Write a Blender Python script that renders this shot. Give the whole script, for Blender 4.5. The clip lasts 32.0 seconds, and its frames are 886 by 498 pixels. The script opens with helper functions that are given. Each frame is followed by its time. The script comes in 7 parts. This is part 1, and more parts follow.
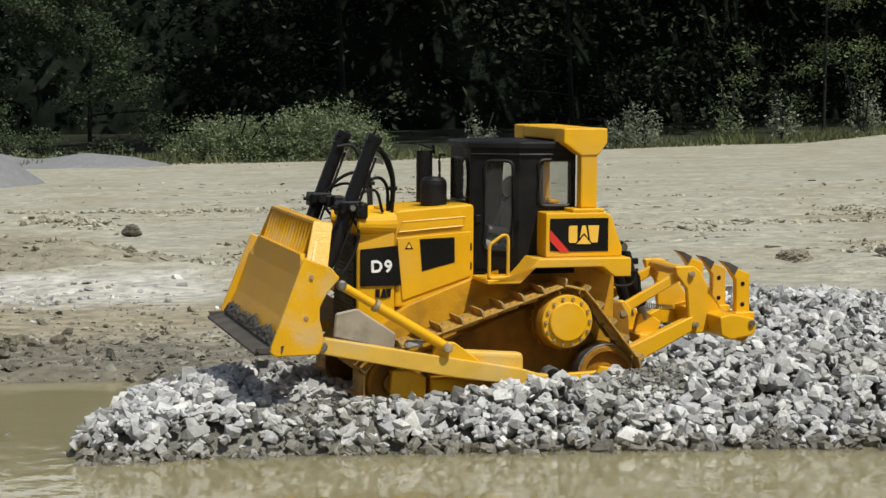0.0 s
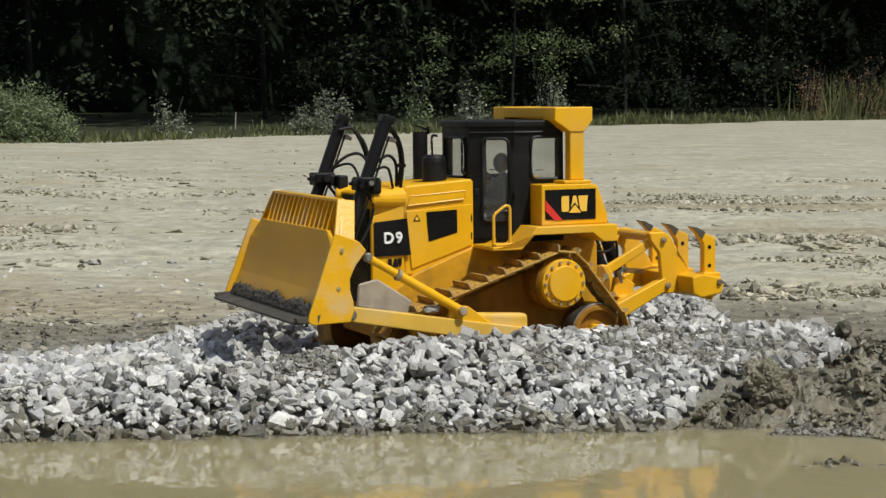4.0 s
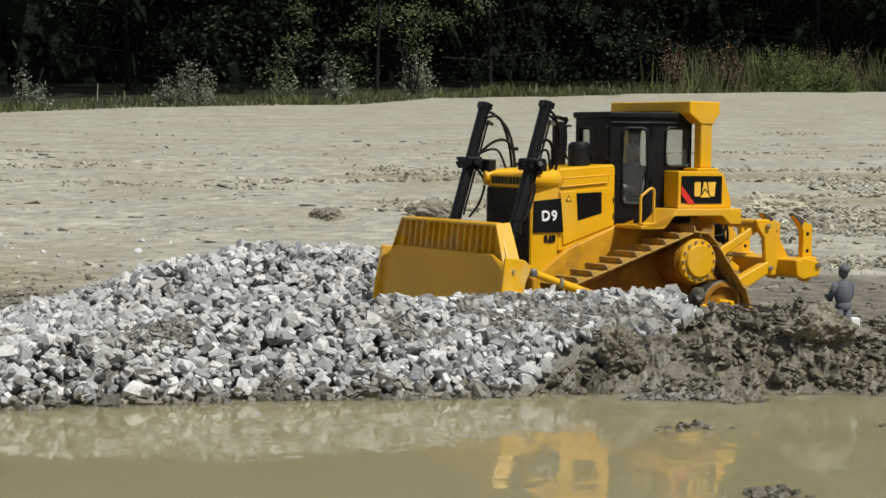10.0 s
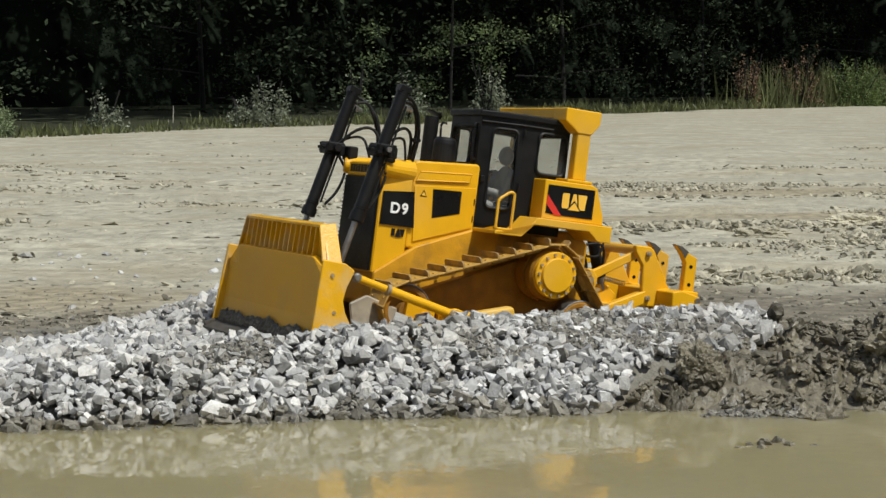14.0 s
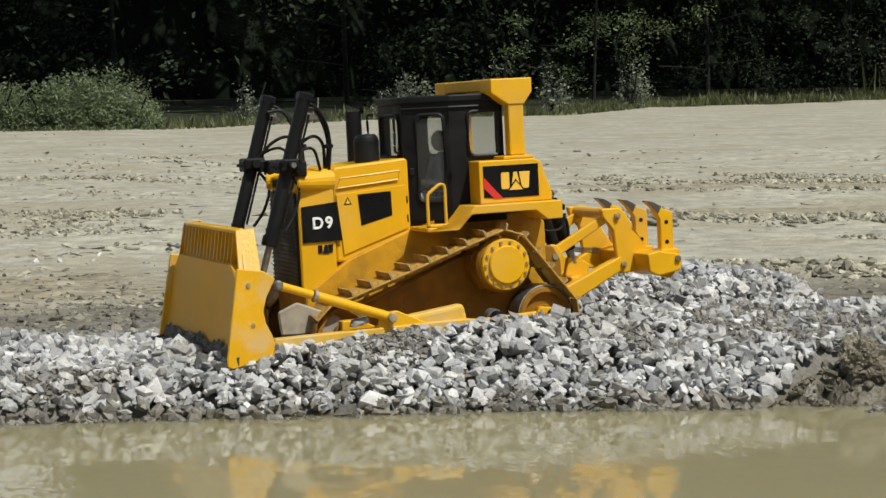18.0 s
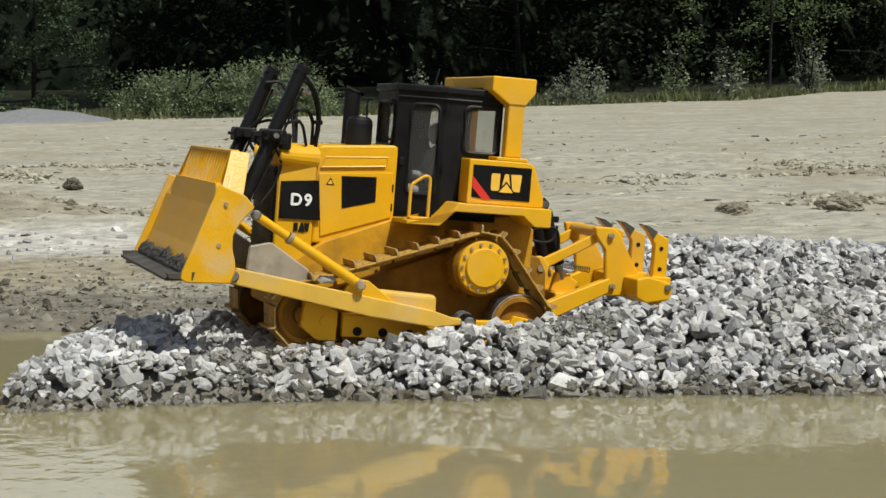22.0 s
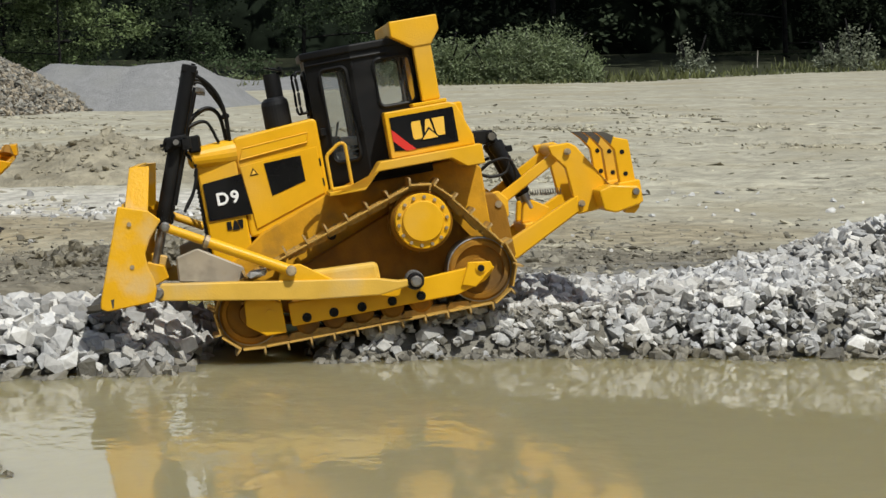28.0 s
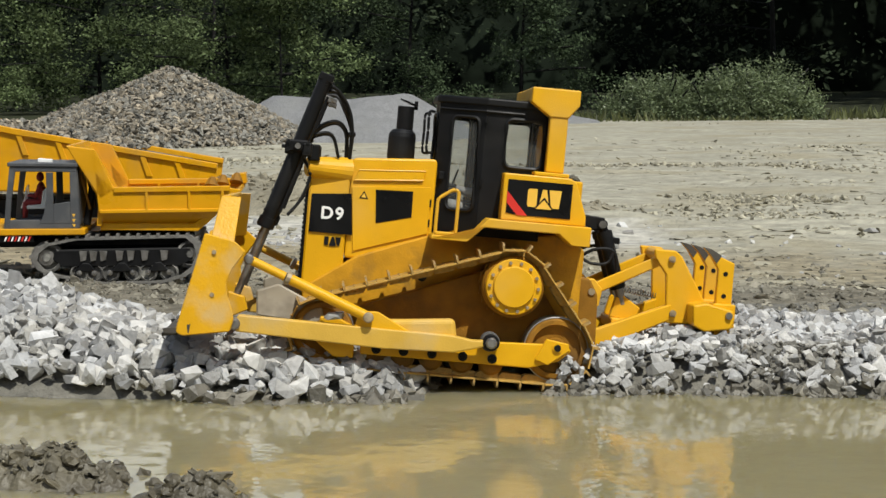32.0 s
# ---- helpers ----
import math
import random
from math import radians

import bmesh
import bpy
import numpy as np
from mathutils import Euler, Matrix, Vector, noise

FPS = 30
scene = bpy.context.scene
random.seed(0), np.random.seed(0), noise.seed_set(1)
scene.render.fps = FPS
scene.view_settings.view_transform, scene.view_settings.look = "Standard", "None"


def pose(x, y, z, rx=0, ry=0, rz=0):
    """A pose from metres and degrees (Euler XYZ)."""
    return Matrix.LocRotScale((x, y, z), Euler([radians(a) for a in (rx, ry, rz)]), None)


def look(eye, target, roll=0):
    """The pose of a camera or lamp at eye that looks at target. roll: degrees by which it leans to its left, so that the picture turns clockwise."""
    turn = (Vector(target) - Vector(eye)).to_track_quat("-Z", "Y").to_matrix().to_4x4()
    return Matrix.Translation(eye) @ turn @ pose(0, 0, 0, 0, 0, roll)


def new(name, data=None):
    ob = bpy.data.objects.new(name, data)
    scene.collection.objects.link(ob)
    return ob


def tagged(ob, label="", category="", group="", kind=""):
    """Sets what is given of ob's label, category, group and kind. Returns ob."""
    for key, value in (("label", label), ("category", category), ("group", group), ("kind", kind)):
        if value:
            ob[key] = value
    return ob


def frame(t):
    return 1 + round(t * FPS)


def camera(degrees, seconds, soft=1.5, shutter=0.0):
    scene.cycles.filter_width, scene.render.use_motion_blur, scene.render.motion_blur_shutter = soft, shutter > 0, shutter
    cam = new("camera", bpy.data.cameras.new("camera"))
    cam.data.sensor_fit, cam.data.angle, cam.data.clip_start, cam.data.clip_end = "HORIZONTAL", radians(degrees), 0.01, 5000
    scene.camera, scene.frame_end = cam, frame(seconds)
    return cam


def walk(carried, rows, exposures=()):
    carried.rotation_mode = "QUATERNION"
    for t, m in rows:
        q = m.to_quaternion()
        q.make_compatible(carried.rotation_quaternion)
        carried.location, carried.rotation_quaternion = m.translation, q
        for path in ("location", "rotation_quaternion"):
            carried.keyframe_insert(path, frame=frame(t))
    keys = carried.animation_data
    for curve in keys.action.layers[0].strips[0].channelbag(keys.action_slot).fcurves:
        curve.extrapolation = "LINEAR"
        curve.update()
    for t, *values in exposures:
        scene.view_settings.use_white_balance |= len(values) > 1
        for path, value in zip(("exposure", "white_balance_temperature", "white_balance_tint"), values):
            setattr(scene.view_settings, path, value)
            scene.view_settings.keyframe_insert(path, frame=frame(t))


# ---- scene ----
cam = camera(26.0, 32.0, soft=1.5)


def aim(x, y, z, pan, tilt, roll):
    return pose(x, y, z, 0, 0, pan) @ pose(0, 0, 0, 90 + tilt) @ pose(0, 0, 0, 0, 0, -roll)


walk(cam, [
    (0, aim(-0.018, 0.017, 0.266, 1.874, -4.099, 0.634)),
    (0.5, aim(-0.013, 0.015, 0.267, 1.170, -4.153, 0.527)),
    (1, aim(-0.011, 0.011, 0.269, -0.058, -4.232, 0.317)),
    (1.5, aim(-0.006, 0.008, 0.271, -1.155, -4.259, -0.004)),
    (2, aim(0.000, 0.004, 0.271, -2.837, -4.316, -0.211)),
    (2.5, aim(0.006, 0.003, 0.271, -4.245, -4.338, -0.378)),
    (3, aim(0.011, 0.001, 0.271, -5.275, -4.374, -0.463)),
    (3.5, aim(0.015, -0.003, 0.270, -6.101, -4.503, -0.501)),
    (4, aim(0.018, -0.005, 0.269, -7.222, -4.535, -0.518)),
    (4.5, aim(0.021, -0.008, 0.268, -8.391, -4.760, -0.552)),
    (6.5, aim(0.027, -0.012, 0.266, -10.767, -5.228, -0.505)),
    (7, aim(0.031, -0.017, 0.266, -11.730, -5.310, -0.567)),
    (7.5, aim(0.032, -0.019, 0.266, -12.847, -5.335, -0.731)),
    (8, aim(0.031, -0.018, 0.266, -13.136, -5.352, -0.804)),
    (8.5, aim(0.031, -0.017, 0.265, -12.786, -5.368, -0.816)),
    (9, aim(0.031, -0.015, 0.265, -11.941, -5.373, -0.726)),
    (9.5, aim(0.029, -0.013, 0.265, -11.558, -5.345, -0.759)),
    (10, aim(0.027, -0.010, 0.265, -11.220, -5.306, -0.695)),
    (10.5, aim(0.028, -0.009, 0.264, -10.780, -5.249, -0.610)),
    (11, aim(0.026, -0.006, 0.264, -10.346, -5.162, -0.441)),
    (11.5, aim(0.026, -0.005, 0.264, -9.951, -5.083, -0.314)),
    (12, aim(0.026, -0.005, 0.263, -9.649, -4.939, -0.150)),
    (12.5, aim(0.027, -0.005, 0.263, -9.533, -4.876, -0.034)),
    (13, aim(0.027, -0.005, 0.263, -9.326, -4.820, 0.075)),
    (13.5, aim(0.027, -0.005, 0.264, -9.092, -4.767, 0.027)),
    (15.5, aim(0.020, 0.002, 0.260, -8.307, -4.882, 0.011)),
    (16, aim(0.017, 0.003, 0.261, -6.205, -5.267, -0.023)),
    (16.5, aim(0.016, 0.007, 0.262, -5.676, -5.406, 0.068)),
    (17, aim(0.011, 0.009, 0.262, -5.004, -5.144, 0.134)),
    (17.5, aim(0.012, 0.008, 0.262, -4.819, -5.040, 0.151)),
    (18, aim(0.012, 0.009, 0.262, -4.764, -5.012, 0.162)),
    (18.5, aim(0.010, 0.009, 0.261, -4.651, -4.989, 0.104)),
    (19, aim(0.010, 0.008, 0.261, -4.520, -5.020, 0.098)),
    (19.5, aim(0.011, 0.007, 0.261, -4.383, -5.041, 0.091)),
    (20, aim(0.011, 0.009, 0.261, -4.173, -5.094, 0.108)),
    (20.5, aim(0.003, 0.014, 0.259, -2.882, -5.029, 0.152)),
    (21, aim(-0.003, 0.015, 0.258, -0.946, -5.022, 0.276)),
    (21.5, aim(-0.003, 0.015, 0.258, -0.162, -5.178, 0.384)),
    (22, aim(-0.005, 0.013, 0.257, 0.345, -5.372, 0.504)),
    (22.5, aim(-0.006, 0.013, 0.256, 0.583, -5.572, 0.590)),
    (23, aim(-0.006, 0.013, 0.256, 0.712, -5.850, 0.614)),
    (23.5, aim(-0.007, 0.013, 0.257, 0.817, -6.025, 0.558)),
    (24, aim(-0.008, 0.015, 0.257, 1.083, -6.150, 0.545)),
    (24.5, aim(-0.012, 0.017, 0.255, 1.836, -6.176, 0.510)),
    (25, aim(-0.022, 0.016, 0.253, 4.781, -6.046, 0.574)),
    (25.5, aim(-0.027, 0.016, 0.254, 6.257, -6.351, 0.531)),
    (27.5, aim(-0.040, -0.010, 0.251, 8.213, -6.267, 0.658)),
    (28, aim(-0.039, -0.011, 0.251, 8.054, -6.243, 0.672)),
    (28.5, aim(-0.040, -0.009, 0.251, 8.067, -6.145, 0.598)),
    (29, aim(-0.046, -0.010, 0.253, 9.088, -5.859, 0.359)),
    (29.5, aim(-0.051, -0.009, 0.251, 11.454, -5.595, 0.342)),
    (30, aim(-0.053, -0.007, 0.249, 12.596, -5.409, 0.105)),
    (30.5, aim(-0.059, -0.004, 0.245, 13.309, -5.264, 0.024)),
    (31, aim(-0.062, -0.004, 0.244, 13.987, -5.223, 0.104)),
    (31.5, aim(-0.061, -0.003, 0.245, 14.230, -5.191, 0.192)),
    (32, aim(-0.059, -0.001, 0.246, 14.373, -5.138, 0.261)),
])

# ---- light ----
SUN_TO = Vector((0.46, -0.55, 1.14)).normalized()
world = bpy.data.worlds.new("sky")
scene.world = world
world.use_nodes = True
wn = world.node_tree
sky = wn.nodes.new("ShaderNodeTexSky")
sky.sky_type = "NISHITA"
sky.sun_disc = False
sky.sun_elevation = math.asin(SUN_TO.z)
sky.sun_rotation = math.atan2(SUN_TO.x, SUN_TO.y)
# scattered white cloud, thicker towards the horizon
where = wn.nodes.new("ShaderNodeTexCoord")
flat = wn.nodes.new("ShaderNodeMapping")
flat.inputs["Scale"].default_value = (1.6, 1.6, 4.5)
wn.links.new(where.outputs["Generated"], flat.inputs["Vector"])
cloud = wn.nodes.new("ShaderNodeTexNoise")
cloud.inputs["Scale"].default_value, cloud.inputs["Detail"].default_value = 1.7, 6.0
wn.links.new(flat.outputs[0], cloud.inputs["Vector"])
height = wn.nodes.new("ShaderNodeSeparateXYZ")
wn.links.new(where.outputs["Generated"], height.inputs[0])
haze = wn.nodes.new("ShaderNodeMapRange")
haze.inputs["From Min"].default_value, haze.inputs["From Max"].default_value = 0.24, 0.55
haze.inputs["To Min"].default_value, haze.inputs["To Max"].default_value = 0.40, -0.11
wn.links.new(height.outputs["Z"], haze.inputs["Value"])
total = wn.nodes.new("ShaderNodeMath")
wn.links.new(cloud.outputs["Fac"], total.inputs[0])
wn.links.new(haze.outputs[0], total.inputs[1])
cover = wn.nodes.new("ShaderNodeMapRange")
cover.inputs["From Min"].default_value, cover.inputs["From Max"].default_value = 0.52, 0.72
wn.links.new(total.outputs[0], cover.inputs["Value"])
white = wn.nodes.new("ShaderNodeMix")
white.data_type = "RGBA"
white.inputs["B"].default_value = (9.5, 9.9, 9.8, 1)
wn.links.new(cover.outputs[0], white.inputs["Factor"])
wn.links.new(sky.outputs[0], white.inputs["A"])
wn.links.new(white.outputs["Result"], wn.nodes["Background"].inputs[0])
wn.nodes["Background"].inputs[1].default_value = 0.085
sun_data = bpy.data.lights.new("sun", "SUN")
sun_data.energy, sun_data.angle, sun_data.color = 4.4, radians(0.55), (0.97, 0.96, 0.885)
sun = new("sun", sun_data)
sun.matrix_world = look(SUN_TO * 30, (0, 0, 0))
scene.view_settings.exposure = 0.0


# ---- materials ----
def material(name, base, rough=0.6, metal=0.0, vary=0.25, grain=60.0, bump=0.0, bump_scale=200.0, stain=None, stain_scale=9.0,
             stain_amount=0.5, island=0.0, object_random=0.0, spec=0.5, coat=0.0, masks=(), tint=None, thin=0.0, stretch=None):
    """A surface with colour variation at two scales, optional stains and fine relief."""
    m = bpy.data.materials.new(name)
    m.use_nodes = True
    t = m.node_tree
    n, l = t.nodes, t.links
    p = n["Principled BSDF"]
    co = n.new("ShaderNodeTexCoord").outputs["Object"]
    if stretch:
        mp = n.new("ShaderNodeMapping")
        mp.inputs["Scale"].default_value = stretch
        l.new(co, mp.inputs["Vector"])
        co = mp.outputs[0]

    def noise_tex(scale, detail=5.0):
        x = n.new("ShaderNodeTexNoise")
        x.inputs["Scale"].default_value, x.inputs["Detail"].default_value = scale, detail
        l.new(co, x.inputs["Vector"])
        return x.outputs["Fac"]

    def mix(fac, a, b, kind="MIX"):
        x = n.new("ShaderNodeMix")
        x.data_type, x.blend_type = "RGBA", kind
        for sock, v in ((x.inputs["Factor"], fac), (x.inputs["A"], a), (x.inputs["B"], b)):
            if isinstance(v, (int, float)):
                sock.default_value = v
            elif isinstance(v, tuple):
                sock.default_value = (*v, 1.0)
            else:
                l.new(v, sock)
        return x.outputs["Result"]

    def ramp(fac, lo, hi, a=0.35, b=0.65):
        x = n.new("ShaderNodeMapRange")
        x.inputs["From Min"].default_value, x.inputs["From Max"].default_value = a, b
        x.inputs["To Min"].default_value, x.inputs["To Max"].default_value = lo, hi
        l.new(fac, x.inputs["Value"])
        return x.outputs["Result"]

    def chance():
        """A random number for each loose piece, whether it is an island of a mesh or an object of its own."""
        x = n.new("ShaderNodeMath")
        l.new(n.new("ShaderNodeNewGeometry").outputs["Random Per Island"], x.inputs[0])
        l.new(n.new("ShaderNodeObjectInfo").outputs["Random"], x.inputs[1])
        y = n.new("ShaderNodeMath")
        y.operation = "FRACT"
        l.new(x.outputs[0], y.inputs[0])
        return y.outputs[0]

    dark = tuple(v * (1 - vary) for v in base)
    light = tuple(min(1.0, v * (1 + vary * 0.6)) for v in base)
    col = mix(ramp(noise_tex(grain), 0, 1), dark, light)
    col = mix(ramp(noise_tex(grain * 0.13, 3.0), 0, 0.6), col, dark)
    if island or object_random:
        g = chance()
        k = island or object_random
        col = mix(1.0, col, mix(g, (1 - k, 1 - k, 1 - k), (1 + k, 1 + k, 1 + k)), "MULTIPLY")
    if stain:
        col = mix(ramp(noise_tex(stain_scale, 6.0), 0, stain_amount, 0.5, 0.68), col, stain)
    if tint:
        w = n.new("ShaderNodeTexWhiteNoise")
        w.noise_dimensions = "1D"
        l.new(chance(), w.inputs["W"])
        col = mix(ramp(w.outputs["Value"], 0, 1, 0.25, 0.75), col, mix(1.0, col, tint, "MULTIPLY"))
    for name_, colour in masks:
        a = n.new("ShaderNodeAttribute")
        a.attribute_name = name_
        j = n.new("ShaderNodeMath")
        j.operation = "MULTIPLY_ADD"
        l.new(noise_tex(11.0, 6.0), j.inputs[0])
        j.inputs[1].default_value = 0.9
        j.inputs[2].default_value = -0.45
        k = n.new("ShaderNodeMath")
        l.new(a.outputs["Fac"], k.inputs[0])
        l.new(j.outputs[0], k.inputs[1])
        over = mix(ramp(noise_tex(45.0), 0, 1), tuple(v * 0.7 for v in colour), tuple(v * 1.25 for v in colour))
        col = mix(ramp(k.outputs[0], 0, 1, 0.3, 0.7), col, over)
    l.new(col, p.inputs["Base Color"])
    p.inputs["Metallic"].default_value = metal
    p.inputs["Specular IOR Level"].default_value = spec
    p.inputs["Coat Weight"].default_value = coat
    l.new(ramp(noise_tex(grain * 0.5), max(0.03, rough - 0.1), min(1.0, rough + 0.1)), p.inputs["Roughness"])
    if thin:
        tr = n.new("ShaderNodeBsdfTranslucent")
        l.new(col, tr.inputs["Color"])
        mx = n.new("ShaderNodeMixShader")
        mx.inputs[0].default_value = thin
        l.new(p.outputs[0], mx.inputs[1])
        l.new(tr.outputs[0], mx.inputs[2])
        l.new(mx.outputs[0], n["Material Output"].inputs["Surface"])
    if bump:
        b = n.new("ShaderNodeBump")
        b.inputs["Strength"].default_value, b.inputs["Distance"].default_value = 1.0, bump
        l.new(noise_tex(bump_scale, 8.0), b.inputs["Height"])
        l.new(b.outputs["Normal"], p.inputs["Normal"])
    return m


M_YELLOW = material("yellow_paint", (0.74, 0.385, 0.006), 0.42, vary=0.08, grain=25, spec=0.35, stain=(0.45, 0.33, 0.15), stain_scale=14, stain_amount=0.22, bump=0.0002, bump_scale=900)
# Dirt film plus the track recess's shade, put into one dark colour.
M_DIRTY_SHADED = material("dusty_shaded_yellow_paint", (0.29, 0.132, 0.010), 0.65, vary=0.25, grain=60, spec=0.25, stain=(0.10, 0.06, 0.025), stain_scale=22, stain_amount=0.8, bump=0.0004, bump_scale=500)
M_BLADE = material("worn_yellow_blade_paint", (0.71, 0.37, 0.008), 0.42, vary=0.10, grain=20, spec=0.35, stain=(0.52, 0.42, 0.26), stain_scale=30, stain_amount=0.5, bump=0.0003, bump_scale=400)
M_MOLD = material("rubbed_blade_paint", (0.66, 0.335, 0.008), 0.4, vary=0.10, grain=14, spec=0.4, stain=(0.42, 0.25, 0.07), stain_scale=11, stain_amount=0.45, bump=0.0002, bump_scale=500)
M_ARM = material("scraped_dusty_arm_paint", (0.66, 0.40, 0.06), 0.5, vary=0.12, grain=30, spec=0.3, stain=(0.50, 0.40, 0.24), stain_scale=20, stain_amount=0.5, bump=0.0002, bump_scale=500)
M_GRIME = material("grimy_yellow_paint", (0.58, 0.285, 0.010), 0.55, vary=0.2, grain=40, spec=0.3, stain=(0.16, 0.095, 0.03), stain_scale=26, stain_amount=0.7, bump=0.0003, bump_scale=500)
M_TRUCK = material("golden_truck_paint", (0.66, 0.315, 0.004), 0.36, vary=0.10, grain=25, spec=0.35, stain=(0.36, 0.22, 0.07), stain_scale=16, stain_amount=0.4, bump=0.0002, bump_scale=900)
M_CAKE = material("dark_caked_mud", (0.062, 0.052, 0.037), 0.6, vary=0.4, grain=80, bump=0.001, bump_scale=200)
M_SHOE = material("muddy_yellow_steel", (0.50, 0.29, 0.05), 0.65, vary=0.3, grain=120, stain=(0.20, 0.15, 0.09), stain_scale=60, stain_amount=0.8, bump=0.0006, bump_scale=400)
M_BLACK = material("black_paint", (0.006, 0.006, 0.0065), 0.5, vary=0.3, grain=80, spec=0.25, stain=(0.022, 0.021, 0.018), stain_scale=30, stain_amount=0.3)
M_BLACKGLOSS = material("black_gloss_panel", (0.006, 0.006, 0.0065), 0.3, vary=0.2, grain=40, spec=0.3)
M_RUBBER = material("black_rubber_hose", (0.009, 0.009, 0.009), 0.55, vary=0.3, grain=150, spec=0.25)
M_STEEL = material("bare_steel", (0.34, 0.325, 0.30), 0.42, metal=0.9, vary=0.25, grain=150)
M_BOLT = material("worn_steel_bolt", (0.42, 0.33, 0.21), 0.45, metal=0.35, vary=0.3, grain=250)
M_SCUFF = material("scuffed_pale_steel_plate", (0.40, 0.35, 0.27), 0.6, metal=0.1, vary=0.3, grain=60, stain=(0.22, 0.18, 0.12), stain_scale=30, stain_amount=0.7)
M_WORN = material("scraped_bare_blade_steel", (0.085, 0.075, 0.06), 0.65, metal=0.2, vary=0.4, grain=90, stain=(0.07, 0.06, 0.05), stain_scale=35, stain_amount=0.9)
M_WHITE = material("white_vinyl", (0.82, 0.82, 0.80), 0.5, vary=0.05)
M_RED = material("red_vinyl", (0.62, 0.03, 0.02), 0.45, vary=0.06)
M_DECAL_Y = material("yellow_vinyl", (0.85, 0.50, 0.06), 0.45, vary=0.06)
M_GREY_DOLL = material("grey_figure_paint", (0.36, 0.35, 0.33), 0.85, vary=0.2, grain=120)
M_MUD = material("wet_grey_mud", (0.155, 0.136, 0.092), 0.5, vary=0.4, grain=55, island=0.3, stain=(0.06, 0.05, 0.033), stain_scale=14, stain_amount=0.85, bump=0.006, bump_scale=70)
# The last mask's near-black turf includes the shade under the trees.
M_SAND = material("pale_trodden_sand", (0.392, 0.370, 0.290), 0.92, vary=0.30, grain=26, stain=(0.285, 0.25, 0.165), stain_scale=3.2, stain_amount=0.7, bump=0.010, bump_scale=60, spec=0.2, stretch=(0.85, 1.0, 1.0),
                  masks=(("pale", (0.45, 0.43, 0.375)), ("damp", (0.275, 0.24, 0.165)), ("mud", (0.165, 0.148, 0.112)), ("fines", (0.165, 0.156, 0.132)), ("turf_shade", (0.032, 0.036, 0.018))))
M_CLOD = material("dry_sand_clods", (0.365, 0.338, 0.255), 0.95, vary=0.35, grain=40, island=0.42, bump=0.003, bump_scale=150, spec=0.2)
M_STONE = material("crushed_grey_granite", (0.485, 0.473, 0.447), 0.85, vary=0.18, grain=220, island=0.45, stain=(0.29, 0.27, 0.225), stain_scale=8, stain_amount=0.5, tint=(0.84, 0.86, 0.90), bump=0.0016, bump_scale=260, spec=0.25)

M_PILE = material("mixed_tan_gravel", (0.29, 0.248, 0.185), 0.85, vary=0.3, grain=90, island=0.5, bump=0.002, bump_scale=200, spec=0.3, tint=(0.75, 0.84, 0.98))
M_FINE = material("fine_grey_chippings", (0.235, 0.235, 0.235), 0.9, vary=0.3, grain=220, bump=0.006, bump_scale=160, stain=(0.2, 0.2, 0.19), stain_scale=6, stain_amount=0.6)
M_PEBBLE = material("damp_grey_pebbles", (0.21, 0.193, 0.150), 0.8, vary=0.3, grain=90, island=0.5, bump=0.002, bump_scale=200, spec=0.3)
M_ROCK = material("dusty_grey_rock", (0.25, 0.222, 0.165), 0.85, vary=0.3, grain=60, bump=0.004, bump_scale=90)
M_LEAF = material("willow_leaves", (0.185, 0.23, 0.115), 0.45, vary=0.2, grain=6, island=0.45, spec=0.5, thin=0.35)
M_LEAF_PALE = material("silvery_leaves", (0.22, 0.245, 0.17), 0.5, vary=0.2, grain=6, island=0.4, thin=0.3)
# The wood's shade is put into this near-black leaf colour.
M_LEAF_DARK = material("shade_coloured_forest_leaves", (0.036, 0.048, 0.028), 0.9, vary=0.3, grain=2, island=0.3, spec=0.05)
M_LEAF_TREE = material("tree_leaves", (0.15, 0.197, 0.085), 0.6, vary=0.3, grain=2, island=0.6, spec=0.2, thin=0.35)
# The same tree leaves, with shade put into the colour.
M_LEAF_SHADE = material("shade_toned_tree_leaves", (0.060, 0.086, 0.044), 0.7, vary=0.3, grain=2, island=0.4, spec=0.1, thin=0.2)
M_WEED = material("rusty_weeds", (0.15, 0.09, 0.047), 0.7, vary=0.3, grain=8, island=0.5)
M_GREEN = material("lush_green_weeds", (0.13, 0.18, 0.055), 0.55, vary=0.25, grain=6, island=0.55, thin=0.4)
M_DIRTSTONE = material("muddy_gravel_stone", (0.25, 0.237, 0.205), 0.85, vary=0.4, grain=90, island=0.35, bump=0.002, bump_scale=250, spec=0.25)
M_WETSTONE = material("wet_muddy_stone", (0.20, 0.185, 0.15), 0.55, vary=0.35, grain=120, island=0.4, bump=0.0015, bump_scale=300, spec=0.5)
M_GRASS = material("green_verge_grass", (0.135, 0.15, 0.055), 0.6, vary=0.3, grain=3, island=0.5, thin=0.4)
M_BARK = material("dark_bark", (0.006, 0.0055, 0.0045), 0.95, vary=0.4, grain=30, bump=0.01, bump_scale=25)
# Near-black colour stands for the shade deep in the wood.
M_WOODS_SHADE = material("woods_shade_backdrop", (0.014, 0.019, 0.013), 1.0, vary=0.7, grain=2.5, spec=0.0)
M_GREYCAB = material("grey_cab_paint", (0.072, 0.075, 0.08), 0.5, vary=0.1, grain=30, stain=(0.2, 0.19, 0.17), stain_scale=30, stain_amount=0.3)
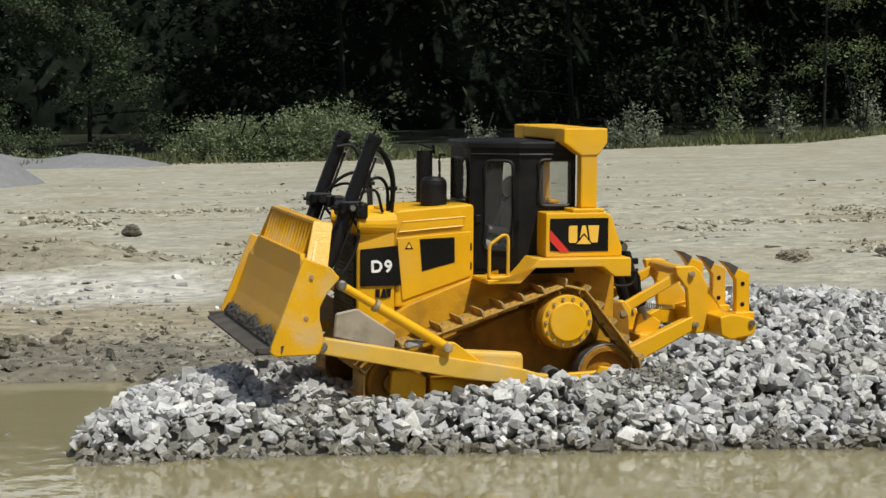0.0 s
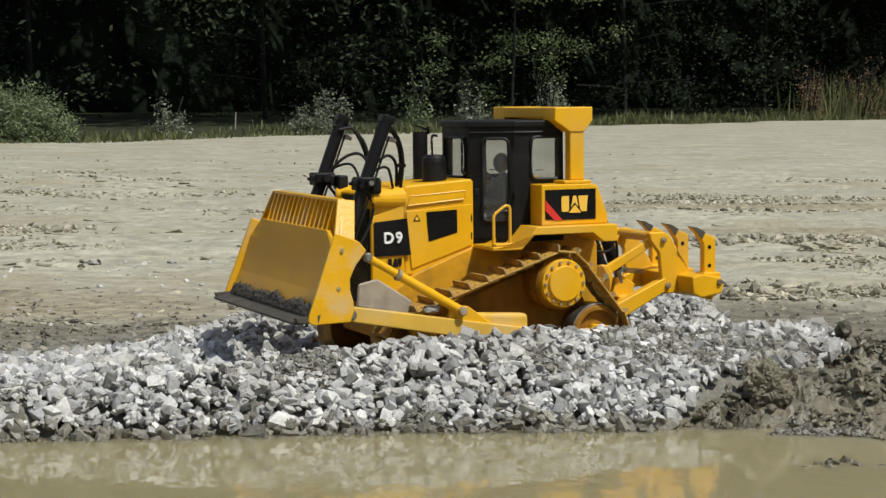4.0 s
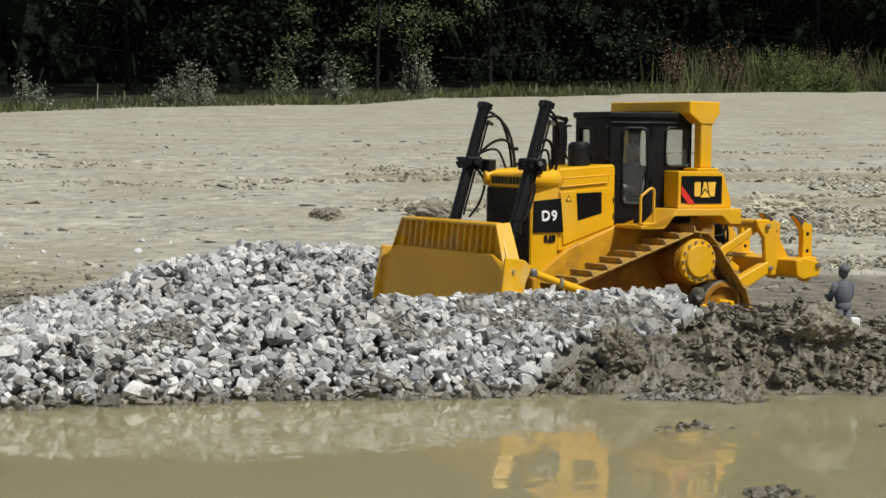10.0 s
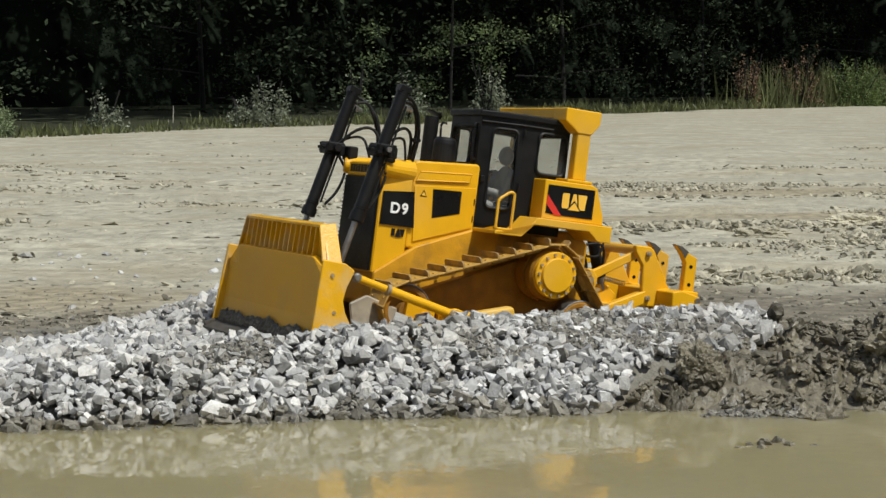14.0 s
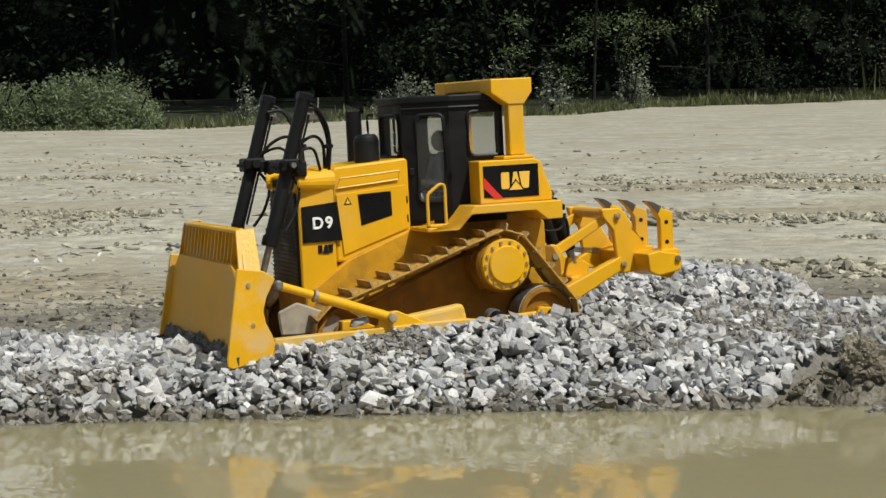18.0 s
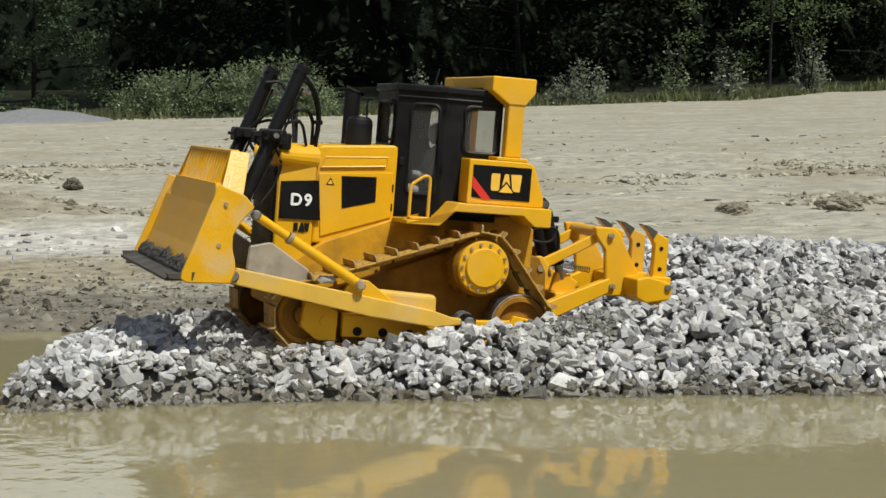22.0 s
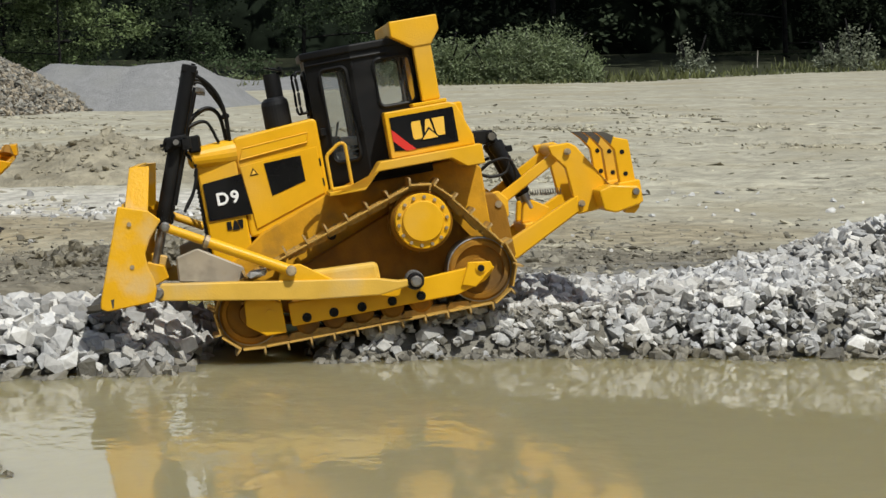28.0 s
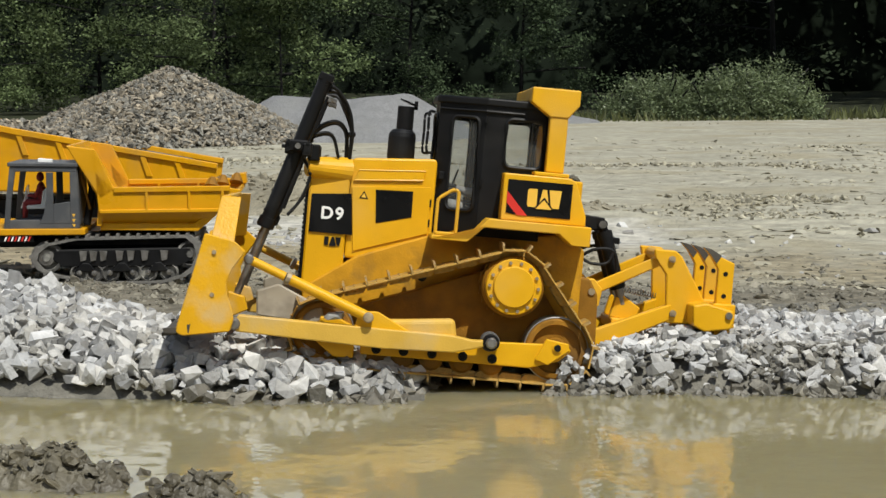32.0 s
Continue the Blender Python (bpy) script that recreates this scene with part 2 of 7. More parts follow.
M_TRACKDARK = material("dark_dusty_rubber_track", (0.10, 0.096, 0.088), 0.85, vary=0.4, grain=80, stain=(0.34, 0.33, 0.29), stain_scale=60, stain_amount=0.75)
M_TRACKPALE = material("dusty_grey_track_links", (0.17, 0.163, 0.147), 0.8, vary=0.35, grain=90, stain=(0.12, 0.11, 0.10), stain_scale=50, stain_amount=0.6)
M_EARTH = material("damp_dug_earth", (0.31, 0.28, 0.205), 0.92, vary=0.35, grain=22, stain=(0.20, 0.175, 0.12), stain_scale=6, stain_amount=0.7, bump=0.014, bump_scale=50, spec=0.25)
M_BLUE_DOLL = material("blue_grey_figure_paint", (0.11, 0.115, 0.13), 0.85, vary=0.25, grain=160)
M_RED_DOLL = material("red_figure_paint", (0.30, 0.03, 0.03), 0.7, vary=0.2, grain=100)
M_ORANGE = material("orange_plastic", (0.80, 0.17, 0.03), 0.5, vary=0.1)
M_POST = material("weathered_stake", (0.34, 0.32, 0.27), 0.8, vary=0.2)


def glass_material():
    """Clear thin plastic with a film of dust on it."""
    m = bpy.data.materials.new("dusty_window_plastic")
    m.use_nodes = True
    n, l = m.node_tree.nodes, m.node_tree.links
    p = n["Principled BSDF"]
    p.inputs["Base Color"].default_value = (0.34, 0.34, 0.32, 1)
    p.inputs["Roughness"].default_value = 0.25
    clear, mix, dust, ramp = n.new("ShaderNodeBsdfTransparent"), n.new("ShaderNodeMixShader"), n.new("ShaderNodeTexNoise"), n.new("ShaderNodeMapRange")
    clear.inputs["Color"].default_value = (0.90, 0.91, 0.91, 1)
    dust.inputs["Scale"].default_value = 45.0
    dust.inputs["Detail"].default_value = 5.0
    ramp.inputs["To Min"].default_value, ramp.inputs["To Max"].default_value = 0.02, 0.12
    l.new(dust.outputs["Fac"], ramp.inputs["Value"])
    l.new(ramp.outputs["Result"], mix.inputs["Fac"])
    l.new(clear.outputs[0], mix.inputs[1])
    l.new(p.outputs[0], mix.inputs[2])
    l.new(mix.outputs[0], n["Material Output"].inputs["Surface"])
    return m


M_GLASS = glass_material()


def water_material():
    m = bpy.data.materials.new("murky_pond_water")
    m.use_nodes = True
    n, l = m.node_tree.nodes, m.node_tree.links
    p = n["Principled BSDF"]
    p.inputs["Base Color"].default_value = (0.27, 0.238, 0.136, 1)
    p.inputs["Roughness"].default_value = 0.01
    p.inputs["IOR"].default_value = 1.36
    p.inputs["Subsurface Weight"].default_value = 1.0
    p.inputs["Subsurface Radius"].default_value = (1.0, 0.9, 0.55)
    p.inputs["Subsurface Scale"].default_value = 0.14
    co = n.new("ShaderNodeTexCoord")

    def ripples(scale, detail, stretch):
        mp = n.new("ShaderNodeMapping")
        mp.inputs["Scale"].default_value = (1.0, stretch, 1.0)
        l.new(co.outputs["Object"], mp.inputs["Vector"])
        a = n.new("ShaderNodeTexNoise")
        a.inputs["Scale"].default_value, a.inputs["Detail"].default_value = scale, detail
        l.new(mp.outputs[0], a.inputs["Vector"])
        return a.outputs["Fac"]

    def maths(kind, a, b):
        x = n.new("ShaderNodeMath")
        x.operation = kind
        for sock, v in zip(x.inputs, (a, b)):
            if isinstance(v, (int, float)):
                sock.default_value = v
            else:
                l.new(v, sock)
        return x.outputs[0]
    gust = n.new("ShaderNodeMapRange")
    gust.inputs["From Min"].default_value, gust.inputs["From Max"].default_value = 0.40, 0.62
    gust.inputs["To Min"].default_value, gust.inputs["To Max"].default_value = 0.35, 1.25
    l.new(ripples(1.6, 2.0, 1.4), gust.inputs["Value"])
    height = maths("ADD", maths("MULTIPLY", ripples(52.0, 2.0, 0.85), gust.outputs[0]), maths("MULTIPLY", ripples(13.0, 1.0, 1.3), 0.9))
    b = n.new("ShaderNodeBump")
    b.inputs["Strength"].default_value, b.inputs["Distance"].default_value = 1.0, 0.00040
    l.new(height, b.inputs["Height"])
    l.new(b.outputs["Normal"], p.inputs["Normal"])
    return m


M_WATER = water_material()


# ---- mesh helpers ----
def mesh_of(name, bm, mat, smooth=False):
    me = bpy.data.meshes.new(name)
    bm.normal_update()
    bm.to_mesh(me)
    bm.free()
    me.materials.append(mat)
    if smooth:
        for f in me.polygons:
            f.use_smooth = True
    return me


def part(name, bm, mat, parent=None, label="", smooth=False):
    ob = new(name, mesh_of(name, bm, mat, smooth))
    ob.parent = parent
    if label:
        ob["label"] = label
    return ob


def thing(name, label, category, group="", m=None):
    ob = new(name)
    ob.empty_display_size = 0.02
    if m is not None:
        ob.matrix_basis = m
    return tagged(ob, label, category, group)


def bevel(bm, width, segments=2):
    bmesh.ops.bevel(bm, geom=list(bm.edges), offset=width, segments=segments, affect="EDGES", profile=0.5, clamp_overlap=True)
    return bm


def box(x0, x1, y0, y1, z0, z1, r=0.0, seg=1):
    bm = bmesh.new()
    bmesh.ops.create_cube(bm, size=1.0, matrix=Matrix.LocRotScale(((x0 + x1) / 2, (y0 + y1) / 2, (z0 + z1) / 2), None, (abs(x1 - x0), abs(y1 - y0), abs(z1 - z0))))
    return bevel(bm, r, seg) if r else bm


def slab(points, y0, y1, r=0.0, seg=1, axis="y"):
    """A plate with the outline points (x, z), from y0 to y1; axis z: outline (x, y) from z0 to z1; axis x: outline (y, z)."""
    bm = bmesh.new()

    def at(a, b, k):
        return {"y": (a, k, b), "z": (a, b, k), "x": (k, a, b)}[axis]
    lo = [bm.verts.new(at(a, b, y0)) for a, b in points]
    hi = [bm.verts.new(at(a, b, y1)) for a, b in points]
    n = len(points)
    bm.faces.new(lo)
    bm.faces.new(hi[::-1])
    for i in range(n):
        bm.faces.new((lo[i], hi[i], hi[(i + 1) % n], lo[(i + 1) % n]))
    bmesh.ops.recalc_face_normals(bm, faces=bm.faces)
    return bevel(bm, r, seg) if r else bm


def rod(a, b, r0, r1=None, n=14, r=0.0):
    """A cylinder or cone from a to b."""
    a, b = Vector(a), Vector(b)
    bm = bmesh.new()
    bmesh.ops.create_cone(bm, cap_ends=True, segments=n, radius1=r0, radius2=r0 if r1 is None else r1, depth=(b - a).length,
                          matrix=Matrix.Translation((a + b) / 2) @ (b - a).to_track_quat("Z", "Y").to_matrix().to_4x4())
    if r:
        caps = [e for e in bm.edges if any(len(f.verts) > 4 for f in e.link_faces)]
        bmesh.ops.bevel(bm, geom=caps, offset=r, segments=2, affect="EDGES")
    return bm


def lathe(profile, a, axis, n=28):
    """A turned shape: (radius, distance along axis) from the point a."""
    q = Vector(axis).normalized().to_track_quat("Z", "Y").to_matrix().to_4x4()
    bm = bmesh.new()
    rings = []
    for r, h in profile:
        rings.append([bm.verts.new(Vector(a) + q @ Vector((r * math.cos(2 * math.pi * i / n), r * math.sin(2 * math.pi * i / n), h))) for i in range(n)])
    for p, s in zip(rings, rings[1:]):
        for i in range(n):
            bm.faces.new((p[i], p[(i + 1) % n], s[(i + 1) % n], s[i]))
    bm.faces.new(rings[0][::-1])
    bm.faces.new(rings[-1])
    bmesh.ops.recalc_face_normals(bm, faces=bm.faces)
    return bm


def tube(points, r, n=8):
    """A hose or bent bar through the points."""
    pts = [Vector(p) for p in points]
    bm = bmesh.new()
    rings = []
    up = Vector((0, 0, 1))
    for i, p in enumerate(pts):
        d = (pts[min(i + 1, len(pts) - 1)] - pts[max(i - 1, 0)]).normalized()
        s = d.cross(up)
        s = s.normalized() if s.length > 1e-3 else Vector((0, 1, 0))
        u = s.cross(d).normalized()
        rings.append([bm.verts.new(p + r * (math.cos(2 * math.pi * k / n) * s + math.sin(2 * math.pi * k / n) * u)) for k in range(n)])
    for a, b in zip(rings, rings[1:]):
        for k in range(n):
            bm.faces.new((a[k], a[(k + 1) % n], b[(k + 1) % n], b[k]))
    bm.faces.new(rings[0][::-1])
    bm.faces.new(rings[-1])
    bmesh.ops.recalc_face_normals(bm, faces=bm.faces)
    return bm


def arc(points, steps=8):
    """A smooth line through the points (Catmull-Rom)."""
    p = [Vector(q) for q in points]
    p = [2 * p[0] - p[1]] + p + [2 * p[-1] - p[-2]]
    out = []
    for i in range(1, len(p) - 2):
        for k in range(steps):
            t = k / steps
            a, b, c, d = p[i - 1:i + 3]
            out.append(0.5 * (2 * b + (c - a) * t + (2 * a - 5 * b + 4 * c - d) * t * t + (3 * b - a - 3 * c + d) * t ** 3))
    return out + [p[-2]]


def joined(*bms):
    out = bmesh.new()
    for b in bms:
        me = bpy.data.meshes.new("piece")
        b.to_mesh(me)
        b.free()
        out.from_mesh(me)
        bpy.data.meshes.remove(me)
    return out


def lettering(name, text, size, m, mat, parent, label="", depth=0.0004, bold=0.0, squeeze=1.0, spread=1.0):
    """Letters of the built-in font as a flat mesh; m puts the text's left end, in its thing's space."""
    cu = bpy.data.curves.new(name, "FONT")
    cu.body, cu.size, cu.extrude = text, size, depth
    cu.align_x, cu.align_y, cu.space_character = "CENTER", "CENTER", spread
    ob = bpy.data.objects.new(name, cu)
    me = bpy.data.meshes.new_from_object(ob)
    bpy.data.objects.remove(ob)
    me.transform(m @ Matrix.Diagonal((squeeze, 1, 1, 1)))
    me.materials.clear()
    me.materials.append(mat)
    if bold:
        # thicker strokes: the same letters laid over themselves, a little shifted
        bm = bmesh.new()
        for dx, dz in ((0, 0), (bold, 0), (-bold, 0), (0, bold), (0, -bold)):
            k = me.copy()
            k.transform(Matrix.Translation(m.to_3x3() @ Vector((dx, dz, 0.00003 * len(bm.verts) / 100))))
            bm.from_mesh(k)
            bpy.data.meshes.remove(k)
        bm.to_mesh(me)
        bm.free()
    o = new(name, me)
    o.parent = parent
    if label:
        o["label"] = label
    return o


# ---- the ground, the pond and the gravel ----
WATER_Z = -0.030


def table(x, xs, ys):
    return float(np.interp(x, xs, ys))


def path_y(x):
    """The line along which the bulldozer drives."""
    return table(x, (-1.2, -0.44, -0.2, 0.0, 0.35, 0.65, 0.8, 1.4), (1.50, 1.72, 1.80, 1.876, 1.988, 2.10, 2.127, 2.2))


def shore_y(x):
    return table(x, (-1.6, -0.95, -0.75, -0.6, -0.42, -0.36, -0.2, 0.0, 0.2, 0.4, 0.5, 0.6, 0.75, 1.2), (1.60, 1.62, 1.98, 2.06, 2.08, 1.658, 1.664, 1.67, 1.685, 1.678, 1.655, 1.63, 1.60, 1.57))


def smooth01(t):
    t = min(1.0, max(0.0, t))
    return t * t * (3 - 2 * t)


def ridge(x, y):
    """Height of the gravel causeway and of the piles, or a low value where there is none."""
    yp = path_y(x)
    lane = table(x, (-0.47, -0.414, -0.388, -0.28, -0.2, -0.1, 0.0, 0.2, 0.35, 0.6, 0.9), (-0.09, -0.06, -0.004, 0.017, 0.007, -0.006, -0.010, -0.005, -0.008, -0.030, -0.03))
    berm = table(x, (-0.47, -0.394, -0.372, -0.3, -0.2, -0.08, 0.0, 0.1, 0.2, 0.35, 0.5, 0.65, 0.9), (-0.08, -0.06, -0.004, 0.015, 0.009, 0.011, 0.020, 0.030, 0.036, 0.040, 0.038, 0.030, 0.02))
    rear = table(x, (-0.47, -0.41, -0.36, -0.2, -0.05, 0.05, 0.15, 0.25, 0.33, 0.45, 0.6, 0.75, 0.95), (-0.08, -0.05, -0.014, -0.018, -0.012, 0.014, 0.042, 0.057, 0.053, 0.042, 0.022, -0.006, -0.03))
    ys = shore_y(x) if x > -0.36 else 1.66
    b = yp - table(x, (-0.40, -0.2, 0.0, 0.1), (0.086, 0.100, 0.145, 0.155))
    ys = min(ys, b - table(x, (-0.40, -0.2), (0.026, 0.034)))
    if y < b:
        t = (y - ys) / max(0.02, b - ys)
        if berm <= WATER_Z or t < 0:
            return WATER_Z + min(0.0, berm - WATER_Z) - max(0.0, ys - y) * 0.55
        return WATER_Z + (berm - WATER_Z) * (1 - (1 - min(1.0, t)) ** 1.4)
    if y < yp - 0.09:
        return berm + (lane - berm) * smooth01((y - b) / max(0.01, yp - 0.09 - b))
    if y < yp + 0.11:
        return lane
    if y < yp + 0.26:
        return lane + (rear - lane) * smooth01((y - yp - 0.11) / 0.15)
    return rear + (-0.06 - rear) * smooth01((y - yp - 0.26) / 0.28)


def left_pile(x, y):
    top = table(x, (-1.9, -1.3, -1.05, -0.9, -0.78, -0.7, -0.6, -0.56, -0.53, -0.5, -0.48), (0.085, 0.078, 0.060, 0.036, 0.018, 0.014, 0.012, 0.010, 0.002, -0.012, -0.05))
    ys = table(x, (-1.4, -0.78, -0.62, -0.5), (1.47, 1.492, 1.522, 1.56))
    top -= 0.16 * smooth01((-1.62 - x) / 0.35)
    d = table(x, (-0.95, -0.75), (0.16, 0.10))
    if y < ys + d:
        t = (y - ys) / d
        if top <= WATER_Z or t < 0:
            return WATER_Z + min(0.0, top - WATER_Z) - max(0.0, ys - y) * 0.55
        return WATER_Z + (top - WATER_Z) * (1 - (1 - min(1.0, t)) ** table(x, (-0.95, -0.75), (1.5, 2.6)))
    w = table(x, (-0.95, -0.7), (0.26, 0.17))
    return top + (-0.07 - top) * smooth01((y - ys - w) / 0.16)


def fines(x, y):
    """Where grey dirt fills the gaps between the stones."""
    if not (-0.34 < x < 0.62 and 1.6 < y < 1.95):
        return 0.0
    if y > path_y(x) - 0.10:
        return 0.0
    return smooth01((noise.noise((x * 6.0, y * 9.0, 9.1)) + 0.35 * noise.noise((x * 21.0, y * 21.0, 2.2)) + 0.01) / 0.24)


CLOD_BANDS = ((1.2, 3.0, 3.35, 0.14, 0.6), (1.35, 3.4, 4.05, 0.15, 0.5), (0.95, 1.9, 2.42, 0.10, 0.6), (0.55, 2.6, 3.60, 0.10, 1.0), (0.5, 3.2, 3.20, 0.07, 0.4), (0.55, 1.7, 2.64, 0.11, 1.0), (0.3, 3.4, 4.45, 0.16, 0.6), (0.5, 3.6, 5.05, 0.22, 0.45), (-0.7, -0.05, 3.98, 0.12, 0.7),
              (-1.5, -0.88, 3.43, 0.05, 0.9), (-1.30, -0.88, 4.55, 0.10, 1.5), (-1.05, -0.68, 3.86, 0.08, 1.1), (-0.55, -0.30, 4.55, 0.06, 1.0), (-0.9, -0.45, 2.34, 0.07, 0.7), (-2.4, 0.3, 5.25, 0.16, 0.4), (-0.7, 0.0, 3.1, 0.06, 0.3))


def clod_band(x, y):
    """How thickly broken clods lie: along ruts that run across the sand."""
    d = 0.0
    for x0, x1, yc, w, k in CLOD_BANDS:
        c = yc + 0.10 * noise.noise((x * 1.7, yc, 0.5)) * yc / 3.5
        e = smooth01((x - x0) / 0.2) * smooth01((x1 - x) / 0.2)
        d = max(d, k * e * math.exp(-((y - c) / w) ** 2))
    return d


def ground_z(x, y):
    """The sand and mud under everything, the bed of the pond included."""
    ys = shore_y(x)
    land = -0.016 + 0.0043 * max(0.0, y - 2.2)
    n = noise.noise((x * 1.3, y * 1.3, 0.0)) * 0.012 + noise.noise((x * 5.0, y * 5.0, 3.0)) * 0.004
    if 2.2 < y < 7.5:
        rut = abs(noise.noise((x * 2.2, y * 10.0, 7.0))) + 0.6 * abs(noise.noise((x * 6.0, y * 19.0, 3.0)))
        n += 0.017 * rut * (0.5 + noise.noise((x * 0.9, y * 1.6, 5.0))) * smooth01((y - 2.3) / 0.4) * smooth01((7.4 - y) / 1.5)
    land += n * smooth01((y - ys) / 0.8)
    if x > 0.45:
        land += smooth01((x - 0.45) / 0.15) * smooth01((y - ys) / 0.10) * smooth01((2.0 - y) / 0.2) * 0.014 * (1 - 0.85 * smooth01((x - 0.76) / 0.06))
    if 2.2 < y < 6.0:
        land += 0.012 * clod_band(x, y) * (0.6 + 0.8 * noise.noise((x * 9.0, y * 12.0, 6.0)))
    z = WATER_Z - 0.09 + (land - WATER_Z + 0.09) * smooth01((y - ys + 0.10) / 0.20)
    z -= 0.021 * math.exp(-((x + 1.12) / 0.24) ** 2 - ((y - 2.42) / 0.16) ** 2)
    if y > 1.5:
        z = max(z, (ridge(x, y) if x < 0.62 else -1) - 0.014 + 0.013 * fines(x, y), left_pile(x, y) - 0.016)
    if y < 1.45:
        z = max(z, -0.05 + 0.028 * math.exp(-((x + 0.65) / 0.11) ** 2 - ((y - 1.20) / 0.06) ** 2), -0.05 + 0.024 * math.exp(-((x + 0.53) / 0.05) ** 2 - ((y - 1.17) / 0.05) ** 2), -0.05 + 0.021 * math.exp(-((x - 0.520) / 0.045) ** 2 - ((y - 1.25) / 0.03) ** 2))
    return z


def axis_steps(lo, hi, near_lo, near_hi, fine, grow=1.16):
    v = list(np.arange(near_lo, near_hi, fine))
    s, p = fine, near_hi
    while p < hi:
        v.append(p)
        s *= grow
        p += s
    v.append(hi)
    s, p = fine, near_lo
    while p > lo:
        s *= grow
        p -= s
        v.insert(0, max(lo, p))
    return v


EDGE_X = (-60, -6.0, -2.1, -0.6, 0.7, 2.1, 2.9, 6.5, 9.3, 60)
EDGE_Y = (9.0, 8.9, 9.2, 10.0, 11.9, 13.2, 15.3, 19.6, 22.4, 30.0)


def verge_y(x):
    """Where the sand ends and the verge begins."""
    return table(x, EDGE_X, EDGE_Y)


def mud_mask(x, y):
    if y < 1.5:
        return 1.0
    m = 1.0 - smooth01((y - 2.22 - 0.10 * math.sin(x * 2.1)) / 0.45)
    if x > 0.42:
        m = max(m, 1.0 - smooth01((y - 2.0) / 0.25))
    return m


# Turf past the verge, where tree shade is part of the colour.
def turf_shade_mask(x, y):
    return smooth01((y - verge_y(x)) / 0.25)


def damp_mask(x, y):
    m = smooth01((-0.75 - x) / 0.3) * math.exp(-((y - 3.95) / 0.42) ** 2)
    m = max(m, 0.75 * smooth01((0.4 - x) / 0.5) * math.exp(-((y - 2.6) / 0.30) ** 2))
    return max(m, 0.8 * smooth01((x - 0.5) / 0.3) * math.exp(-((y - 4.75) / 0.22) ** 2), 0.7 * smooth01((x - 0.4) / 0.3) * math.exp(-((y - 3.9) / 0.12) ** 2))


def pale_mask(x, y):
    return 0.95 * smooth01((-0.25 - x) / 0.4) * math.exp(-((y - 2.95) / 0.40) ** 2)


def gravel_mask(x, y):
    """Grey dirt under and between the gravel."""
    if not 1.5 < y < 2.6 or x > 0.62:
        return 0.0
    return 1.0 if max(ridge(x, y) if x < min(0.64, 0.43 + (y - 1.68) * 1.3) else -1, left_pile(x, y)) > -0.045 else 0.0


def bed(x, y):
    """Ground height, with the pond closed by an uneven bank on its other sides."""
    z = ground_z(x, y) if y > 0.6 else -0.12 + 0.11 * smooth01((0.22 + 0.16 * noise.noise((x * 1.1, 4.0, 0.0)) - y) / 0.3)
    if y < 1.9 and abs(x) > 1.7:
        side = smooth01((abs(x) - 2.35 + 0.3 * noise.noise((y * 1.6, x, 2.0))) / 0.5)
        z = max(z, -0.12 + 0.115 * side)
    return z


def build_ground():
    xs = axis_steps(-400, 400, -2.0, 2.6, 0.022, 1.13)
    ys = axis_steps(-300, 900, 1.0, 6.6, 0.018, 1.10)
    verts = [(x, y, bed(x, y)) for y in ys for x in xs]
    w = len(xs)
    faces = [(j * w + i, j * w + i + 1, (j + 1) * w + i + 1, (j + 1) * w + i) for j in range(len(ys) - 1) for i in range(w - 1)]
    me = bpy.data.meshes.new("ground")
    me.from_pydata(verts, [], faces)
    me.materials.append(M_SAND)
    for p in me.polygons:
        p.use_smooth = True
    for name_, rule in (("mud", mud_mask), ("turf_shade", turf_shade_mask), ("fines", gravel_mask), ("damp", damp_mask), ("pale", pale_mask)):
        a = me.attributes.new(name_, "FLOAT", "POINT")
        a.data.foreach_set("value", [rule(v[0], v[1]) for v in verts])
    ob = new("ground", me)
    tagged(ob, "pale trodden sand of the quarry floor, muddy at the pond", "ground", kind="structure")


def build_water():
    bm = bmesh.new()
    bmesh.ops.create_grid(bm, x_segments=2, y_segments=2, size=1.0)
    me = mesh_of("water", bm, M_WATER)
    me.transform(Matrix.Diagonal((3.2, 1.2, 1, 1)))
    ob = new("water", me)
    ob.location = (0, 1.18, WATER_Z)
    return tagged(ob, "still murky olive-brown pond water with small ripples", "water", kind="structure")


